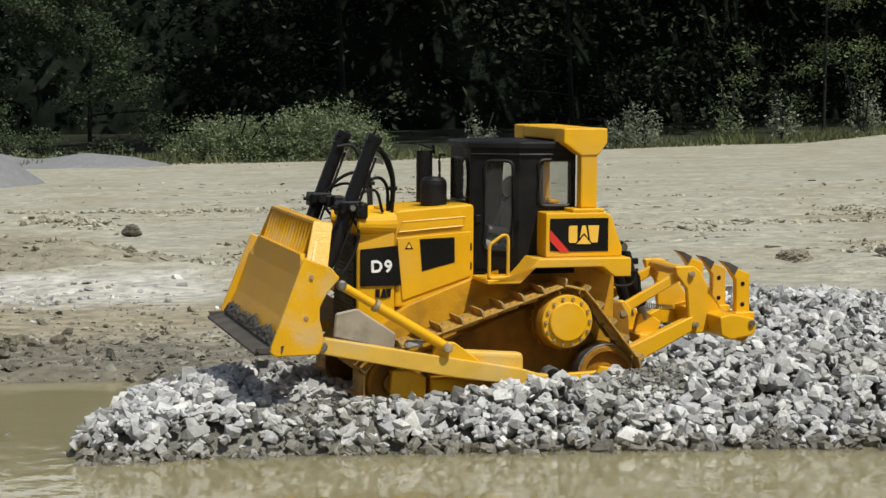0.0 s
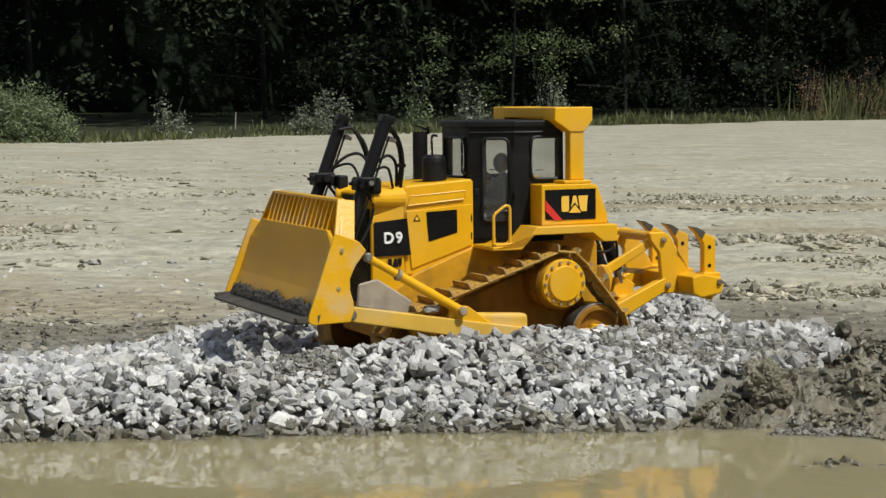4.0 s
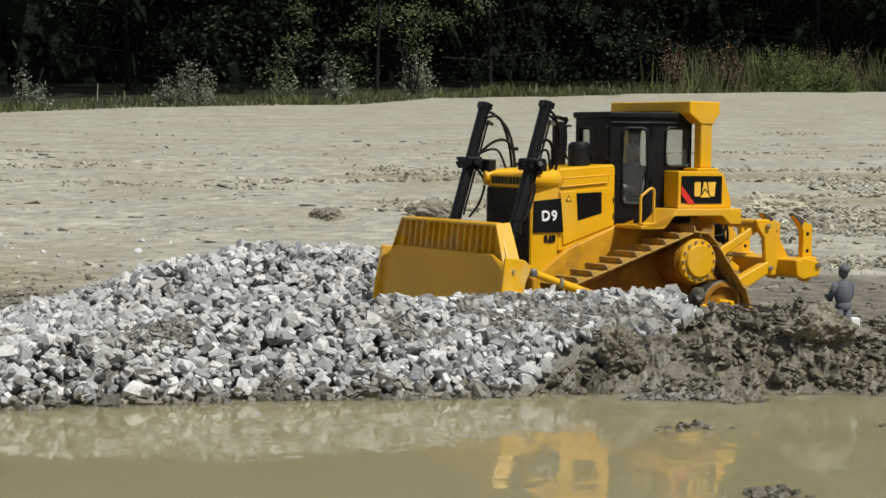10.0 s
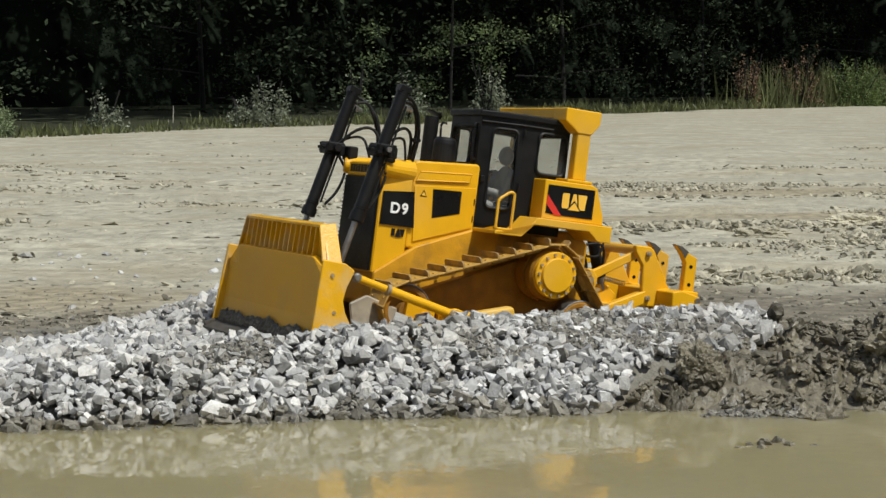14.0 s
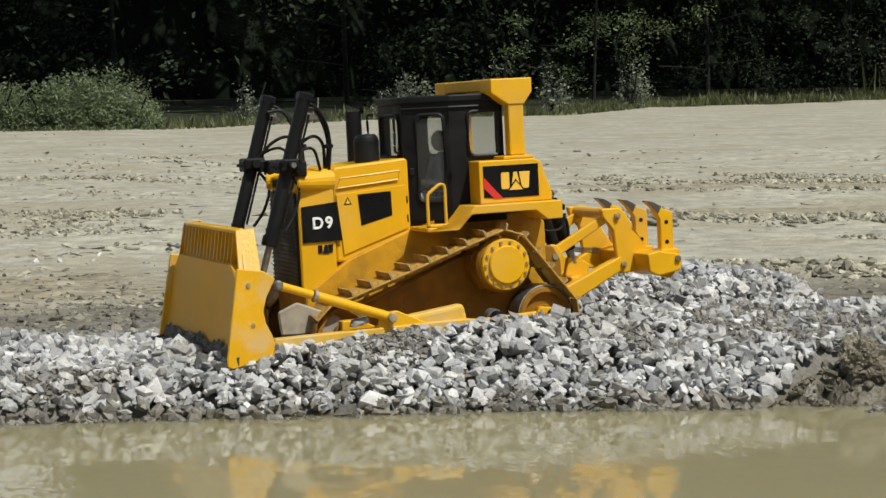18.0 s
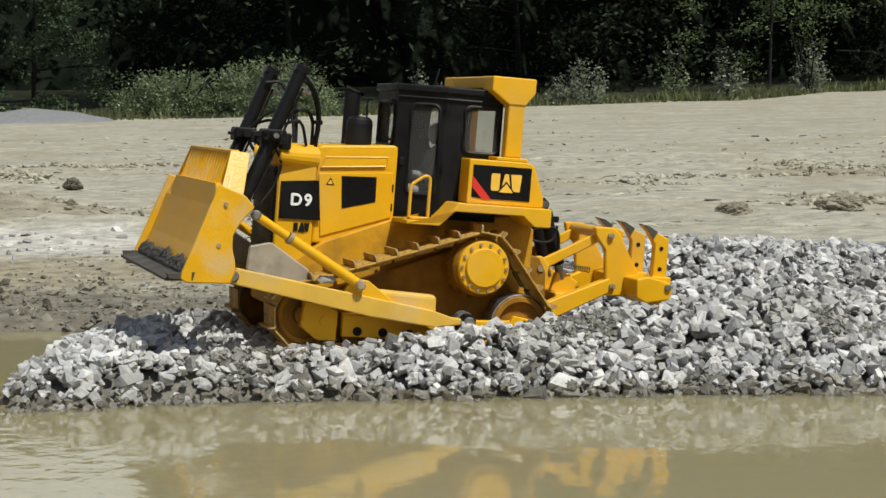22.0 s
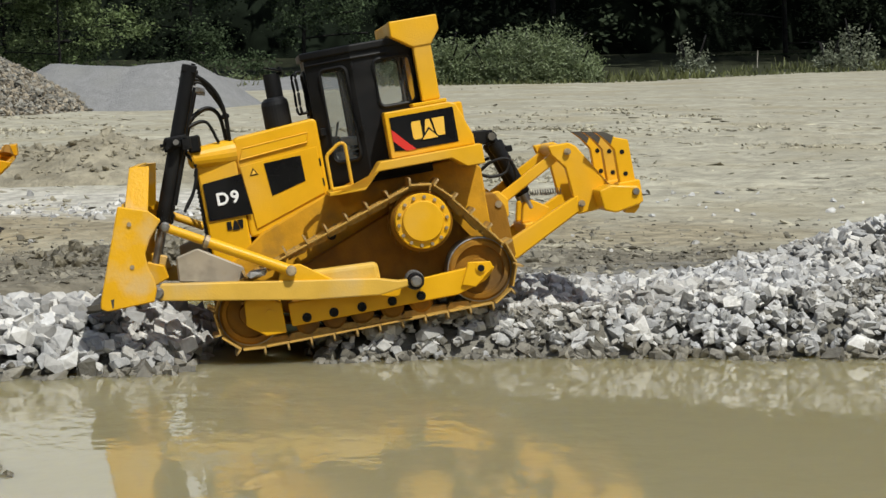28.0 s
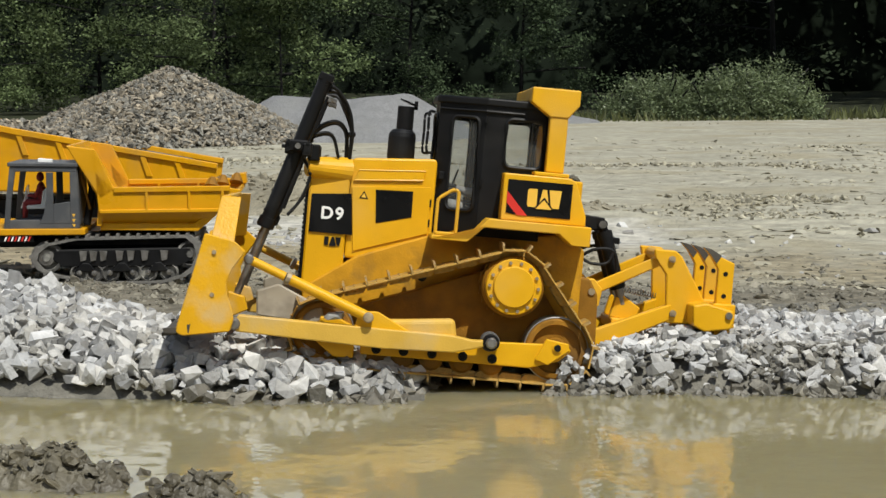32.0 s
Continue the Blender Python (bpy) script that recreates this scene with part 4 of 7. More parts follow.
def build_figure(name, height, mat, seated, label, parent=None):
    """A toy figure as one plain mesh, standing or seated, facing +x, origin under its feet or seat."""
    h = height
    bms = []

    def ball(x, y, z, rx, ry, rz, n=10):
        bm = bmesh.new()
        bmesh.ops.create_uvsphere(bm, u_segments=n, v_segments=n - 2, radius=1.0, matrix=Matrix.LocRotScale((x, y, z), None, (rx, ry, rz)))
        bms.append(bm)
    hip = 0.0 if seated else 0.48 * h
    ball(0, 0, hip + 0.20 * h, 0.075 * h, 0.115 * h, 0.17 * h)
    ball(0, 0, hip + 0.06 * h, 0.075 * h, 0.10 * h, 0.08 * h)
    ball(0.012 * h, 0, hip + 0.44 * h, 0.062 * h, 0.055 * h, 0.075 * h)
    for s in (1, -1):
        bms.append(rod((0, 0.115 * h * s, hip + 0.32 * h), (0.06 * h, 0.14 * h * s, hip + 0.14 * h), 0.04 * h, 0.032 * h, 10))
        bms.append(rod((0.06 * h, 0.14 * h * s, hip + 0.14 * h), (0.19 * h, 0.09 * h * s, hip + 0.16 * h), 0.032 * h, 0.024 * h, 10))
        if seated:
            bms.append(rod((0, 0.06 * h * s, hip + 0.04 * h), (0.24 * h, 0.07 * h * s, hip + 0.05 * h), 0.05 * h, 0.042 * h, 10))
            bms.append(rod((0.24 * h, 0.07 * h * s, hip + 0.05 * h), (0.26 * h, 0.07 * h * s, hip - 0.2 * h), 0.04 * h, 0.03 * h, 10))
        else:
            bms.append(rod((0, 0.055 * h * s, hip + 0.03 * h), (0.0, 0.065 * h * s, 0.03 * h), 0.056 * h, 0.042 * h, 10))
            ball(0.03 * h, 0.065 * h * s, 0.02 * h, 0.07 * h, 0.035 * h, 0.022 * h, 8)
    if not seated:
        ball(-0.005 * h, 0, hip + 0.475 * h, 0.07 * h, 0.066 * h, 0.055 * h)
    ob = part(name, joined(*bms), mat, parent, label, True)
    return ob


def build_fenders(dozer):
    for s in (1, -1):
        ya, yb = sorted((0.047 * s, 0.0955 * s))
        part("fender", joined(slab([(0.027, 0.0575), (-0.064, 0.0575), (-0.064, 0.040), (-0.048, 0.040), (-0.036, 0.0495), (0.030, 0.0495), (0.044, 0.0355), (0.076, 0.0355), (0.076, 0.0395), (0.042, 0.0395)], ya, yb, 0.0008)), M_YELLOW, dozer, "yellow stepped fender over the track")
        part("step", joined(box(0.046, 0.073, min(0.084 * s, 0.0945 * s), max(0.084 * s, 0.0945 * s), 0.0395, 0.0425, 0.0008)), M_YELLOW, dozer)
        bends = [(0.0725, 0.041), (0.0725, 0.0690), (0.0712, 0.0718), (0.0612, 0.0790), (0.0580, 0.0800), (0.0552, 0.0788), (0.0545, 0.0760), (0.0545, 0.041)]
        part("grab_rail", joined(*[rod((xa, 0.089 * s, za), (xb, 0.089 * s, zb), 0.0016, n=10) for (xa, za), (xb, zb) in zip(bends, bends[1:])]), M_YELLOW, dozer, "bent yellow grab rail")
        tank = part("side_tank", slab([(0.0155, 0.0575), (0.0155, 0.099), (-0.043, 0.099), (-0.049, 0.096), (-0.060, 0.066), (-0.060, 0.0575)], min(0.040 * s, 0.0815 * s), max(0.040 * s, 0.0815 * s), 0.0012, 2), M_YELLOW, dozer, "yellow side tank with the maker's decal")
        y = 0.0816 * s

        def flat(pts, k):
            return slab(pts, min(y, y + k * s), max(y, y + k * s))
        part("decal_field", flat([(0.0115, 0.064), (0.0115, 0.0938), (-0.0458, 0.0938), (-0.0458, 0.0628), (0.0, 0.0628)], 0.0006), M_BLACKGLOSS, tank, "black decal field")
        part("decal_stripe", flat([(0.0116, 0.0835), (0.0116, 0.073), (0.0015, 0.0627), (-0.0075, 0.0627)], 0.0009), M_RED, tank, "red slanted decal stripe")
        # the maker's mark as plain shapes: ring segment, wedge with a triangle, tee
        x0 = -0.0065
        mark = [flat([(x0 - 0.001, 0.071), (x0, 0.073), (x0, 0.085), (x0 - 0.001, 0.087), (x0 - 0.0085, 0.087), (x0 - 0.0085, 0.071)], 0.0011),
                flat([(x0 - 0.0100, 0.071), (x0 - 0.0132, 0.087), (x0 - 0.0168, 0.087), (x0 - 0.0200, 0.071)], 0.0011),
                flat([(x0 - 0.0190, 0.087), (x0 - 0.0300, 0.087), (x0 - 0.0285, 0.071), (x0 - 0.0215, 0.071)], 0.0011)]
        part("maker_mark", joined(*mark), M_DECAL_Y, tank, "yellow maker's mark drawn as plain shapes")
        part("mark_triangle_edge", flat([(x0 - 0.0055, 0.0692), (x0 - 0.0150, 0.0802), (x0 - 0.0245, 0.0692)], 0.0014), M_BLACK, tank)
        part("mark_triangle", flat([(x0 - 0.0078, 0.0698), (x0 - 0.0150, 0.0780), (x0 - 0.0222, 0.0698)], 0.0017), M_DECAL_Y, tank)
        # roll-over frame post
        part("post_foot", box(-0.042, -0.011, min(0.045 * s, 0.0805 * s), max(0.045 * s, 0.0805 * s), 0.099, 0.1025, 0.0008), M_YELLOW, dozer)
        part("roll_bar_post", box(-0.0375, -0.0212, min(0.0610 * s, 0.0735 * s), max(0.0610 * s, 0.0735 * s), 0.1025, 0.156, 0.0015, 2), M_YELLOW, dozer)
    part("roll_bar", joined(slab([(-0.0035, 0.177), (-0.0467, 0.177), (-0.0467, 0.1635), (-0.0375, 0.1515), (-0.0212, 0.1515), (-0.0035, 0.1635)], 0.0462, 0.0748, 0.0012, 2),
                            slab([(-0.0035, 0.177), (-0.0467, 0.177), (-0.0467, 0.1635), (-0.0375, 0.1515), (-0.0212, 0.1515), (-0.0035, 0.1635)], -0.0748, -0.0462, 0.0012, 2),
                            box(-0.0464, -0.0038, -0.047, 0.047, 0.1655, 0.1768, 0.001)), M_YELLOW, dozer, "yellow roll-over bar across the cab")
    part("rear_panel", box(-0.060, -0.022, -0.040, 0.040, 0.050, 0.097, 0.0015), M_YELLOW, dozer)


def build_track_frames(dozer):
    for s in (1, -1):
        def yy(a, b):
            return min(a * s, b * s), max(a * s, b * s)
        part("track_frame", slab([(0.129, -0.049), (0.045, -0.051), (-0.03, -0.048), (-0.050, -0.046), (-0.056, -0.052), (-0.046, -0.062), (-0.02, -0.0700), (0.129, -0.0700)], *yy(0.090, 0.097), 0.001), M_YELLOW, dozer, "yellow roller guard plate of the track")
        part("roller_beam", slab([(0.125, -0.050), (-0.02, -0.052), (-0.03, -0.066), (0.125, -0.066)], *yy(0.064, 0.0895), 0.001), M_DIRTY_SHADED, dozer)
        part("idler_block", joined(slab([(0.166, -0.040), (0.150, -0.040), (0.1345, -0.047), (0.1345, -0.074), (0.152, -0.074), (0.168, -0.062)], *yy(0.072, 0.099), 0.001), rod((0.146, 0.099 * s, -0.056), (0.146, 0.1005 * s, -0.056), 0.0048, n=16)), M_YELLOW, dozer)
        # The plate's dark paint holds the recess shade as well as mud.
        part("inner_frame", slab([(0.155, -0.040), (0.02, 0.012), (-0.02, 0.012), (-0.052, -0.035), (-0.04, -0.062), (0.13, -0.062)], *yy(0.046, 0.060), 0.001), M_DIRTY_SHADED, dozer, "muddy inner track plate, recess shade put into its colour")
        part("hub_drum", lathe([(0.0275, 0), (0.0275, 0.030), (0.0255, 0.033), (0.019, 0.0335), (0.0185, 0.031)], (0, 0.062 * s, 0), (0, s, 0), 36), M_DIRTY_SHADED, dozer)
        sprocket = part("sprocket", joined(lathe([(0.0285, 0), (0.0285, 0.008)], (0, 0.074 * s, 0), (0, s, 0), 36), *[box(0.0275 * math.cos(a) - .002, 0.0275 * math.cos(a) + .002, min(.074 * s, .082 * s), max(.074 * s, .082 * s), 0.0275 * math.sin(a) - .002, 0.0275 * math.sin(a) + .002) for a in np.arange(0, 6.28, 0.2856)]), M_DIRTY_SHADED, dozer, "toothed yellow drive sprocket")
        cover = part("hub_cover", lathe([(0.0246, 0.0), (0.0246, 0.005), (0.0238, 0.0062), (0.0185, 0.0066), (0.0180, 0.0090), (0.0172, 0.0098), (0.0, 0.0100)], (0, 0.0945 * s, 0), (0, s, 0), 40), M_YELLOW, dozer, "round yellow final drive cover")
        for i in range(14):
            a = 2 * math.pi * i / 14
            p = (0.0214 * math.cos(a), 0.1008 * s, 0.0214 * math.sin(a))
            part("cover_bolt", rod(p, (p[0], 0.1030 * s, p[2]), 0.0016, n=6), M_BOLT, cover)
        for nm, (x, z, r) in (("rear_idler", WHEELS[1]), ("front_idler", WHEELS[2])):
            w = part(nm, lathe([(r - 0.003, 0), (r - 0.002, 0.002), (r - 0.002, 0.0235), (r - 0.0045, 0.026), (r - 0.008, 0.0262), (r - 0.009, 0.021), (0.010, 0.020), (0.009, 0.026), (0.0, 0.027)], (x, 0.066 * s, z), (0, s, 0), 36), M_DIRTY_SHADED, dozer, "ribbed yellow track idler")
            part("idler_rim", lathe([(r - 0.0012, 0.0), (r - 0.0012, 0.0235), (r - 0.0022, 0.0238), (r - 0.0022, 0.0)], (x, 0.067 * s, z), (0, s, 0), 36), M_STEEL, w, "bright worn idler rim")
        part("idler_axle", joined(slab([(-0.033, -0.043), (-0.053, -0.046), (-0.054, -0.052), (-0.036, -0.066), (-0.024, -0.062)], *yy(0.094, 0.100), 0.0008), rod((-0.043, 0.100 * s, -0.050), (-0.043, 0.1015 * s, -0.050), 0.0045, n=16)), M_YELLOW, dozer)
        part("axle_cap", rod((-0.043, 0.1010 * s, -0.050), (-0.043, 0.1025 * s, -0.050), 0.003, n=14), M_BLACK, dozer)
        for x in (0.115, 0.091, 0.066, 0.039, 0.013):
            roller = part("track_roller", lathe([(0.0075, 0), (0.0105, 0.002), (0.0105, 0.010), (0.008, 0.012), (0.008, 0.020), (0.0105, 0.022), (0.0105, 0.030), (0.0075, 0.032)], (x, 0.0575 * s, -0.0705), (0, s, 0), 20), M_DIRTY_SHADED, dozer)
            part("roller_bolt", joined(lathe([(0.0042, 0), (0.0042, 0.0012), (0.0030, 0.0014), (0.0028, 0.0004), (0, 0.0004)], (x, 0.0968 * s, -0.0645), (0, s, 0), 14), rod((x, 0.0968 * s, -0.0645), (x, 0.0985 * s, -0.0645), 0.0018, n=6)), M_BLACK, roller)
        part("carrier_bolt", joined(rod((0.079, 0.059 * s, 0.000), (0.079, 0.063 * s, 0.000), 0.0042, n=14), rod((0.079, 0.063 * s, 0.0), (0.079, 0.065 * s, 0.0), 0.0022, n=6)), M_BLACK, dozer)
        part("arm_ball", joined(lathe([(0.0085, 0), (0.0085, 0.010), (0.0065, 0.012)], (PIVOT.x, 0.0975 * s, PIVOT.z), (0, s, 0), 20)), M_TRACKDARK, dozer, "dark steel push arm ball joint")


def build_links(dozer):
    """Track links: shoe with grouser and two chain bars; one mesh, shared."""
    pitch = TRACK_S[-1] / LINKS
    h = pitch / 2
    bm = joined(box(-h * 0.98, h * 0.96, -0.021, 0.021, 0.0, 0.0016, 0.0003),
                slab([(-0.021, 0.0010), (-0.021, 0.0052), (-0.0195, 0.0070), (-0.0165, 0.0077), (0.0165, 0.0077), (0.0195, 0.0070), (0.021, 0.0052), (0.021, 0.0010)], h * 0.80, h * 0.97, axis="x"),
                slab([(-h * 1.05, -0.0010), (-h * 0.98, 0.0), (h, 0.0), (h, -0.0045), (-h * 0.6, -0.0055)], 0.004, 0.008),
                slab([(-h * 1.05, -0.0010), (-h * 0.98, 0.0), (h, 0.0), (h, -0.0045), (-h * 0.6, -0.0055)], -0.008, -0.004),
                rod((0.0, 0.0, 0.0), (0.0, 0.0, 0.0004), 0.002, n=8),
                *[rod((0.0, y, 0.0016), (0.0, y, 0.0026), 0.0011, n=6) for y in (-0.013, 0.013)])
    me = mesh_of("track_link", bm, M_SHOE)
    out = []
    for s in (1, -1):
        for i in range(LINKS):
            ob = new("track_link", me)
            ob.parent = dozer
            ob.matrix_basis = link_pose(i * pitch, s)
            out.append((ob, i * pitch, s))
    return out


def build_blade(dozer):
    """The blade with its push arms; its origin is the arms' ball joint, and it swings about it."""
    def rel(x, z):
        return (x - PIVOT.x, z - PIVOT.z)
    # curved moldboard: profile (x, z) of its front, top to bottom, then back
    front = [(0.2512, 0.0670), (0.2560, 0.0480), (0.2617, 0.0300), (0.2682, 0.0120), (0.2750, -0.0030), (0.2808, -0.0135)]
    back = [(x - 0.006, z) for x, z in front[::-1]]
    hw = 0.122

    def flare(y, x):
        return y + (math.copysign(max(0.0, x + PIVOT.x - 0.222) * 0.16, y) if abs(y) > 0.115 else 0.0)
    bm = bmesh.new()
    prof = [rel(*p) for p in front + back]
    cols = [(-hw, 0.0), (-0.100, 0.0), (0.100, 0.0), (hw, 0.0)]
    rows_ = [[bm.verts.new((x, flare(y, x), z - (0.012 if (abs(y) > 0.1 and k in (0, len(prof) - 1)) else 0.0))) for k, (x, z) in enumerate(prof)] for y, _ in cols]
    n = len(prof)
    for a, b in zip(rows_, rows_[1:]):
        for k in range(n):
            bm.faces.new((a[k], a[(k + 1) % n], b[(k + 1) % n], b[k]))
    bm.faces.new(rows_[0])
    bm.faces.new(rows_[-1][::-1])
    bmesh.ops.recalc_face_normals(bm, faces=bm.faces)
    blade = part("blade", bm, M_MOLD, dozer, "broad yellow dozer blade, scraped bare at its lower edge")
    blade.location = PIVOT
    part("cutting_edge", slab([rel(0.2760, -0.0080), rel(0.2830, -0.0118), rel(0.2975, -0.0150), rel(0.2970, -0.0175), rel(0.2790, -0.0170), rel(0.2710, -0.0110)], -hw - 0.009, hw + 0.009), M_WORN, blade, "bare steel cutting edge smeared with dark mud")
    # side plates, slightly flared wings
    for s in (1, -1):
        bm = slab([rel(0.2534, 0.0669), rel(0.2290, 0.0575), rel(0.2205, 0.0480), rel(0.2330, 0.0340), rel(0.2392, 0.0225), rel(0.2392, 0.0110), rel(0.2362, 0.0000), rel(0.2357, -0.0091), rel(0.2400, -0.0190), rel(0.2800, -0.0185), rel(0.2848, -0.0150), rel(0.2835, -0.0090)], min(hw * s, (hw + 0.004) * s), max(hw * s, (hw + 0.004) * s), 0.001)
        for v in bm.verts:
            v.co.y += s * max(0.0, (v.co.x - (0.222 - PIVOT.x))) * 0.16
        part("end_plate", bm, M_BLADE, blade, "yellow blade end plate with scuffed paint")
        part("corner_bit", slab([rel(0.272, -0.009), rel(0.2835, -0.0105), rel(0.2960, -0.0110), rel(0.2945, -0.0150), rel(0.2740, -0.0165)], min((hw + 0.004) * s, (hw + 0.0125) * s), max((hw + 0.004) * s, (hw + 0.0125) * s)), M_WORN, blade)
        for x, z in ((0.252, 0.014), (0.247, 0.050)):
            a, c = rel(x, z)
            yb = (hw + 0.0078) * s
            part("blade_bolt", rod((a, yb, c), (a, yb + 0.002 * s, c), 0.002, n=8), M_BOLT, blade)
        # push arm outside the track
        arm = part("push_arm", slab([rel(0.016, -0.0470), rel(0.032, -0.0455), rel(0.050, -0.0395), rel(0.232, -0.006), rel(0.236, -0.012), rel(0.236, -0.020), rel(0.110, -0.046), rel(0.050, -0.0545), rel(0.034, -0.0530), rel(0.016, -0.0512)], min(0.106 * s, 0.118 * s), max(0.106 * s, 0.118 * s), 0.0012, 2), M_ARM, blade, "scuffed yellow push arm outside the track")
        a, c = rel(0.236, -0.013)
        part("arm_pin", lathe([(0.0052, 0), (0.0052, 0.006), (0.0035, 0.008), (0.0, 0.0082)], (a, 0.116 * s, c), (0, s, 0), 14), M_STEEL, arm, "bright steel pin")
        part("arm_cap", lathe([(0.0074, 0), (0.0074, 0.006), (0.0066, 0.0075), (0.0056, 0.0075), (0.0052, 0.0065), (0.0, 0.0065)], (0, 0.112 * s, 0), (0, s, 0), 20), M_BLACK, arm, "black ball cap of the push arm")
        part("cap_nut", lathe([(0.0050, 0), (0.0050, 0.004), (0.0036, 0.0058), (0.0, 0.006)], (0, 0.118 * s, 0), (0, s, 0), 12), M_STEEL, arm, "steel nut of the ball cap")
        # tilt brace from the blade's back to the arm
        pa = Vector((0.2185 - PIVOT.x, 0.121 * s, 0.041 - PIVOT.z))
        pb = Vector((0.121 - PIVOT.x, 0.117 * s, -0.0175 - PIVOT.z))
        k1, k2 = pa.lerp(pb, 0.34), pa.lerp(pb, 0.30)
        brace = part("tilt_brace", joined(rod(k1, pb, 0.0047, n=20, r=0.0006), rod(pa, k2, 0.0039, n=18)), M_YELLOW, blade, "yellow tilt brace")
        part("brace_collar", rod(pa.lerp(pb, 0.31), pa.lerp(pb, 0.345), 0.0058, n=18, r=0.0006), M_BOLT, brace, "steel brace collar")
        part("brace_pin", lathe([(0.0046, 0), (0.0046, 0.004), (0.003, 0.006), (0.0, 0.0062)], (pa.x, 0.120 * s, pa.z), (0, s, 0), 14), M_STEEL, brace)
        part("brace_foot_pin", lathe([(0.0046, 0), (0.0046, 0.005), (0.0036, 0.0062), (0.0, 0.0064)], (pb.x, 0.119 * s, pb.z), (0, s, 0), 14), M_BOLT, brace)
        part("brace_lug", slab([rel(0.128, -0.012), rel(0.112, -0.014), rel(0.083, -0.036), rel(0.135, -0.028)], min(0.109 * s, 0.116 * s), max(0.109 * s, 0.116 * s), 0.0008), M_YELLOW, arm)
        stone = bmesh.new()
        sv, sf = SHAPES[4 if s > 0 else 9]
        ring_ = [stone.verts.new(Vector(v) * 0.016 + Vector((0.150 - PIVOT.x, 0.1115 * s, -0.0145 - PIVOT.z))) for v in sv]
        for f in sf:
            stone.faces.new([ring_[i] for i in f])
        part("stuck_stone", stone, M_STONE, arm, "grey stone lying on the push arm")
        part("arm_cover", slab([rel(0.120, -0.0205), rel(0.046, -0.0262), rel(0.046, -0.044), rel(0.120, -0.034)], min(0.098 * s, 0.113 * s), max(0.098 * s, 0.113 * s), 0.004, 3), M_ARM, arm, "worn yellow cylinder cover on the arm")
        part("mud_guard", slab([rel(0.216, 0.012), rel(0.196, 0.016), rel(0.160, -0.008), rel(0.160, -0.024), rel(0.218, -0.010)], min(0.085 * s, 0.0885 * s), max(0.085 * s, 0.0885 * s), 0.0015), M_SCUFF, blade, "scraped steel mud guard plate")
        part("lift_lug", slab([rel(0.242, 0.012), rel(0.228, 0.006), rel(0.226, -0.006), rel(0.246, -0.012)], min(0.055 * s, 0.069 * s), max(0.055 * s, 0.069 * s), 0.001), M_BLADE, blade)
    # spill guard with its ribs
    g0, g1 = rel(0.2505, 0.0660), rel(0.2375, 0.0965)
    bm = bmesh.new()
    pts = [(-0.122, 0.0), (-0.097, 1.0), (0.097, 1.0), (0.122, 0.0)]
    lo = [bm.verts.new((g0[0] + (g1[0] - g0[0]) * k - 0.004, y, g0[1] - 0.010 * (1 - k) + (g1[1] - g0[1]) * k)) for y, k in pts]
    hi = [bm.verts.new((v.co.x - 0.002, v.co.y, v.co.z)) for v in lo]
    bm.faces.new(lo)
    bm.faces.new(hi[::-1])
    for i in range(4):
        bm.faces.new((lo[i], hi[i], hi[(i + 1) % 4], lo[(i + 1) % 4]))
    bmesh.ops.recalc_face_normals(bm, faces=bm.faces)
    guard = part("spill_guard", bm, M_BLADE, blade, "ribbed yellow spill guard on the blade")
    part("guard_flange", box(g1[0] - 0.007, g1[0] + 0.001, -0.097, 0.097, g1[1] - 0.003, g1[1], 0.0005), M_BLADE, guard)
    rib = [(g0[0] - 0.002, g0[1] + 0.001), (g1[0] + 0.0005, g1[1] - 0.001), (g1[0] - 0.005, g1[1] - 0.001), (g0[0] - 0.007, g0[1] + 0.001)]
    for y in np.linspace(-0.090, 0.090, 15):
        part("guard_rib", slab(rib, y - 0.0012, y + 0.0012), M_BLADE, guard)
    for s in (1, -1):
        bm = slab([(g0[0] + 0.001, g0[1] - 0.012), (g1[0] + 0.001, g1[1]), (g1[0] - 0.016, g1[1] - 0.002), (g0[0] - 0.020, g0[1] - 0.012)], min(0.096 * s, 0.099 * s), max(0.096 * s, 0.099 * s), 0.0005)
        for v in bm.verts:
            v.co.y += s * (g1[1] - v.co.z) * 0.5
        part("guard_end", bm, M_BLADE, guard)
    # mud caked on the lower face: an uneven crust
    bm = bmesh.new()
    nu, nv = 60, 10
    def crust(i, j):
        y = -0.124 + 0.248 * i / nu
        top = 0.014 + 0.007 * noise.noise((y * 30, 1.0, 0)) + 0.006 * noise.noise((y * 110, 2.0, 0)) + 0.004 * max(0.0, noise.noise((y * 190, 5.0, 0)))
        t = max(0.001, top) * j / nv
        rim = min(1.0, j / 2, (nv - j) / 2, i / 2, (nu - i) / 2)
        lift = rim * (0.0022 + 0.0022 * noise.noise((y * 160, t * 260, 3.0)))
        return bm.verts.new((0.2830 - 0.40 * t + 0.90 * lift - 0.0010 - PIVOT.x, y, -0.0125 + 0.91 * t + 0.42 * lift - PIVOT.z))
    net = [[crust(i, j) for j in range(nv + 1)] for i in range(nu + 1)]
    for i in range(nu):
        for j in range(nv):
            bm.faces.new((net[i][j], net[i + 1][j], net[i + 1][j + 1], net[i][j + 1]))
    part("caked_mud", bm, M_CAKE, blade, "dark wet mud caked on the blade")
    return blade


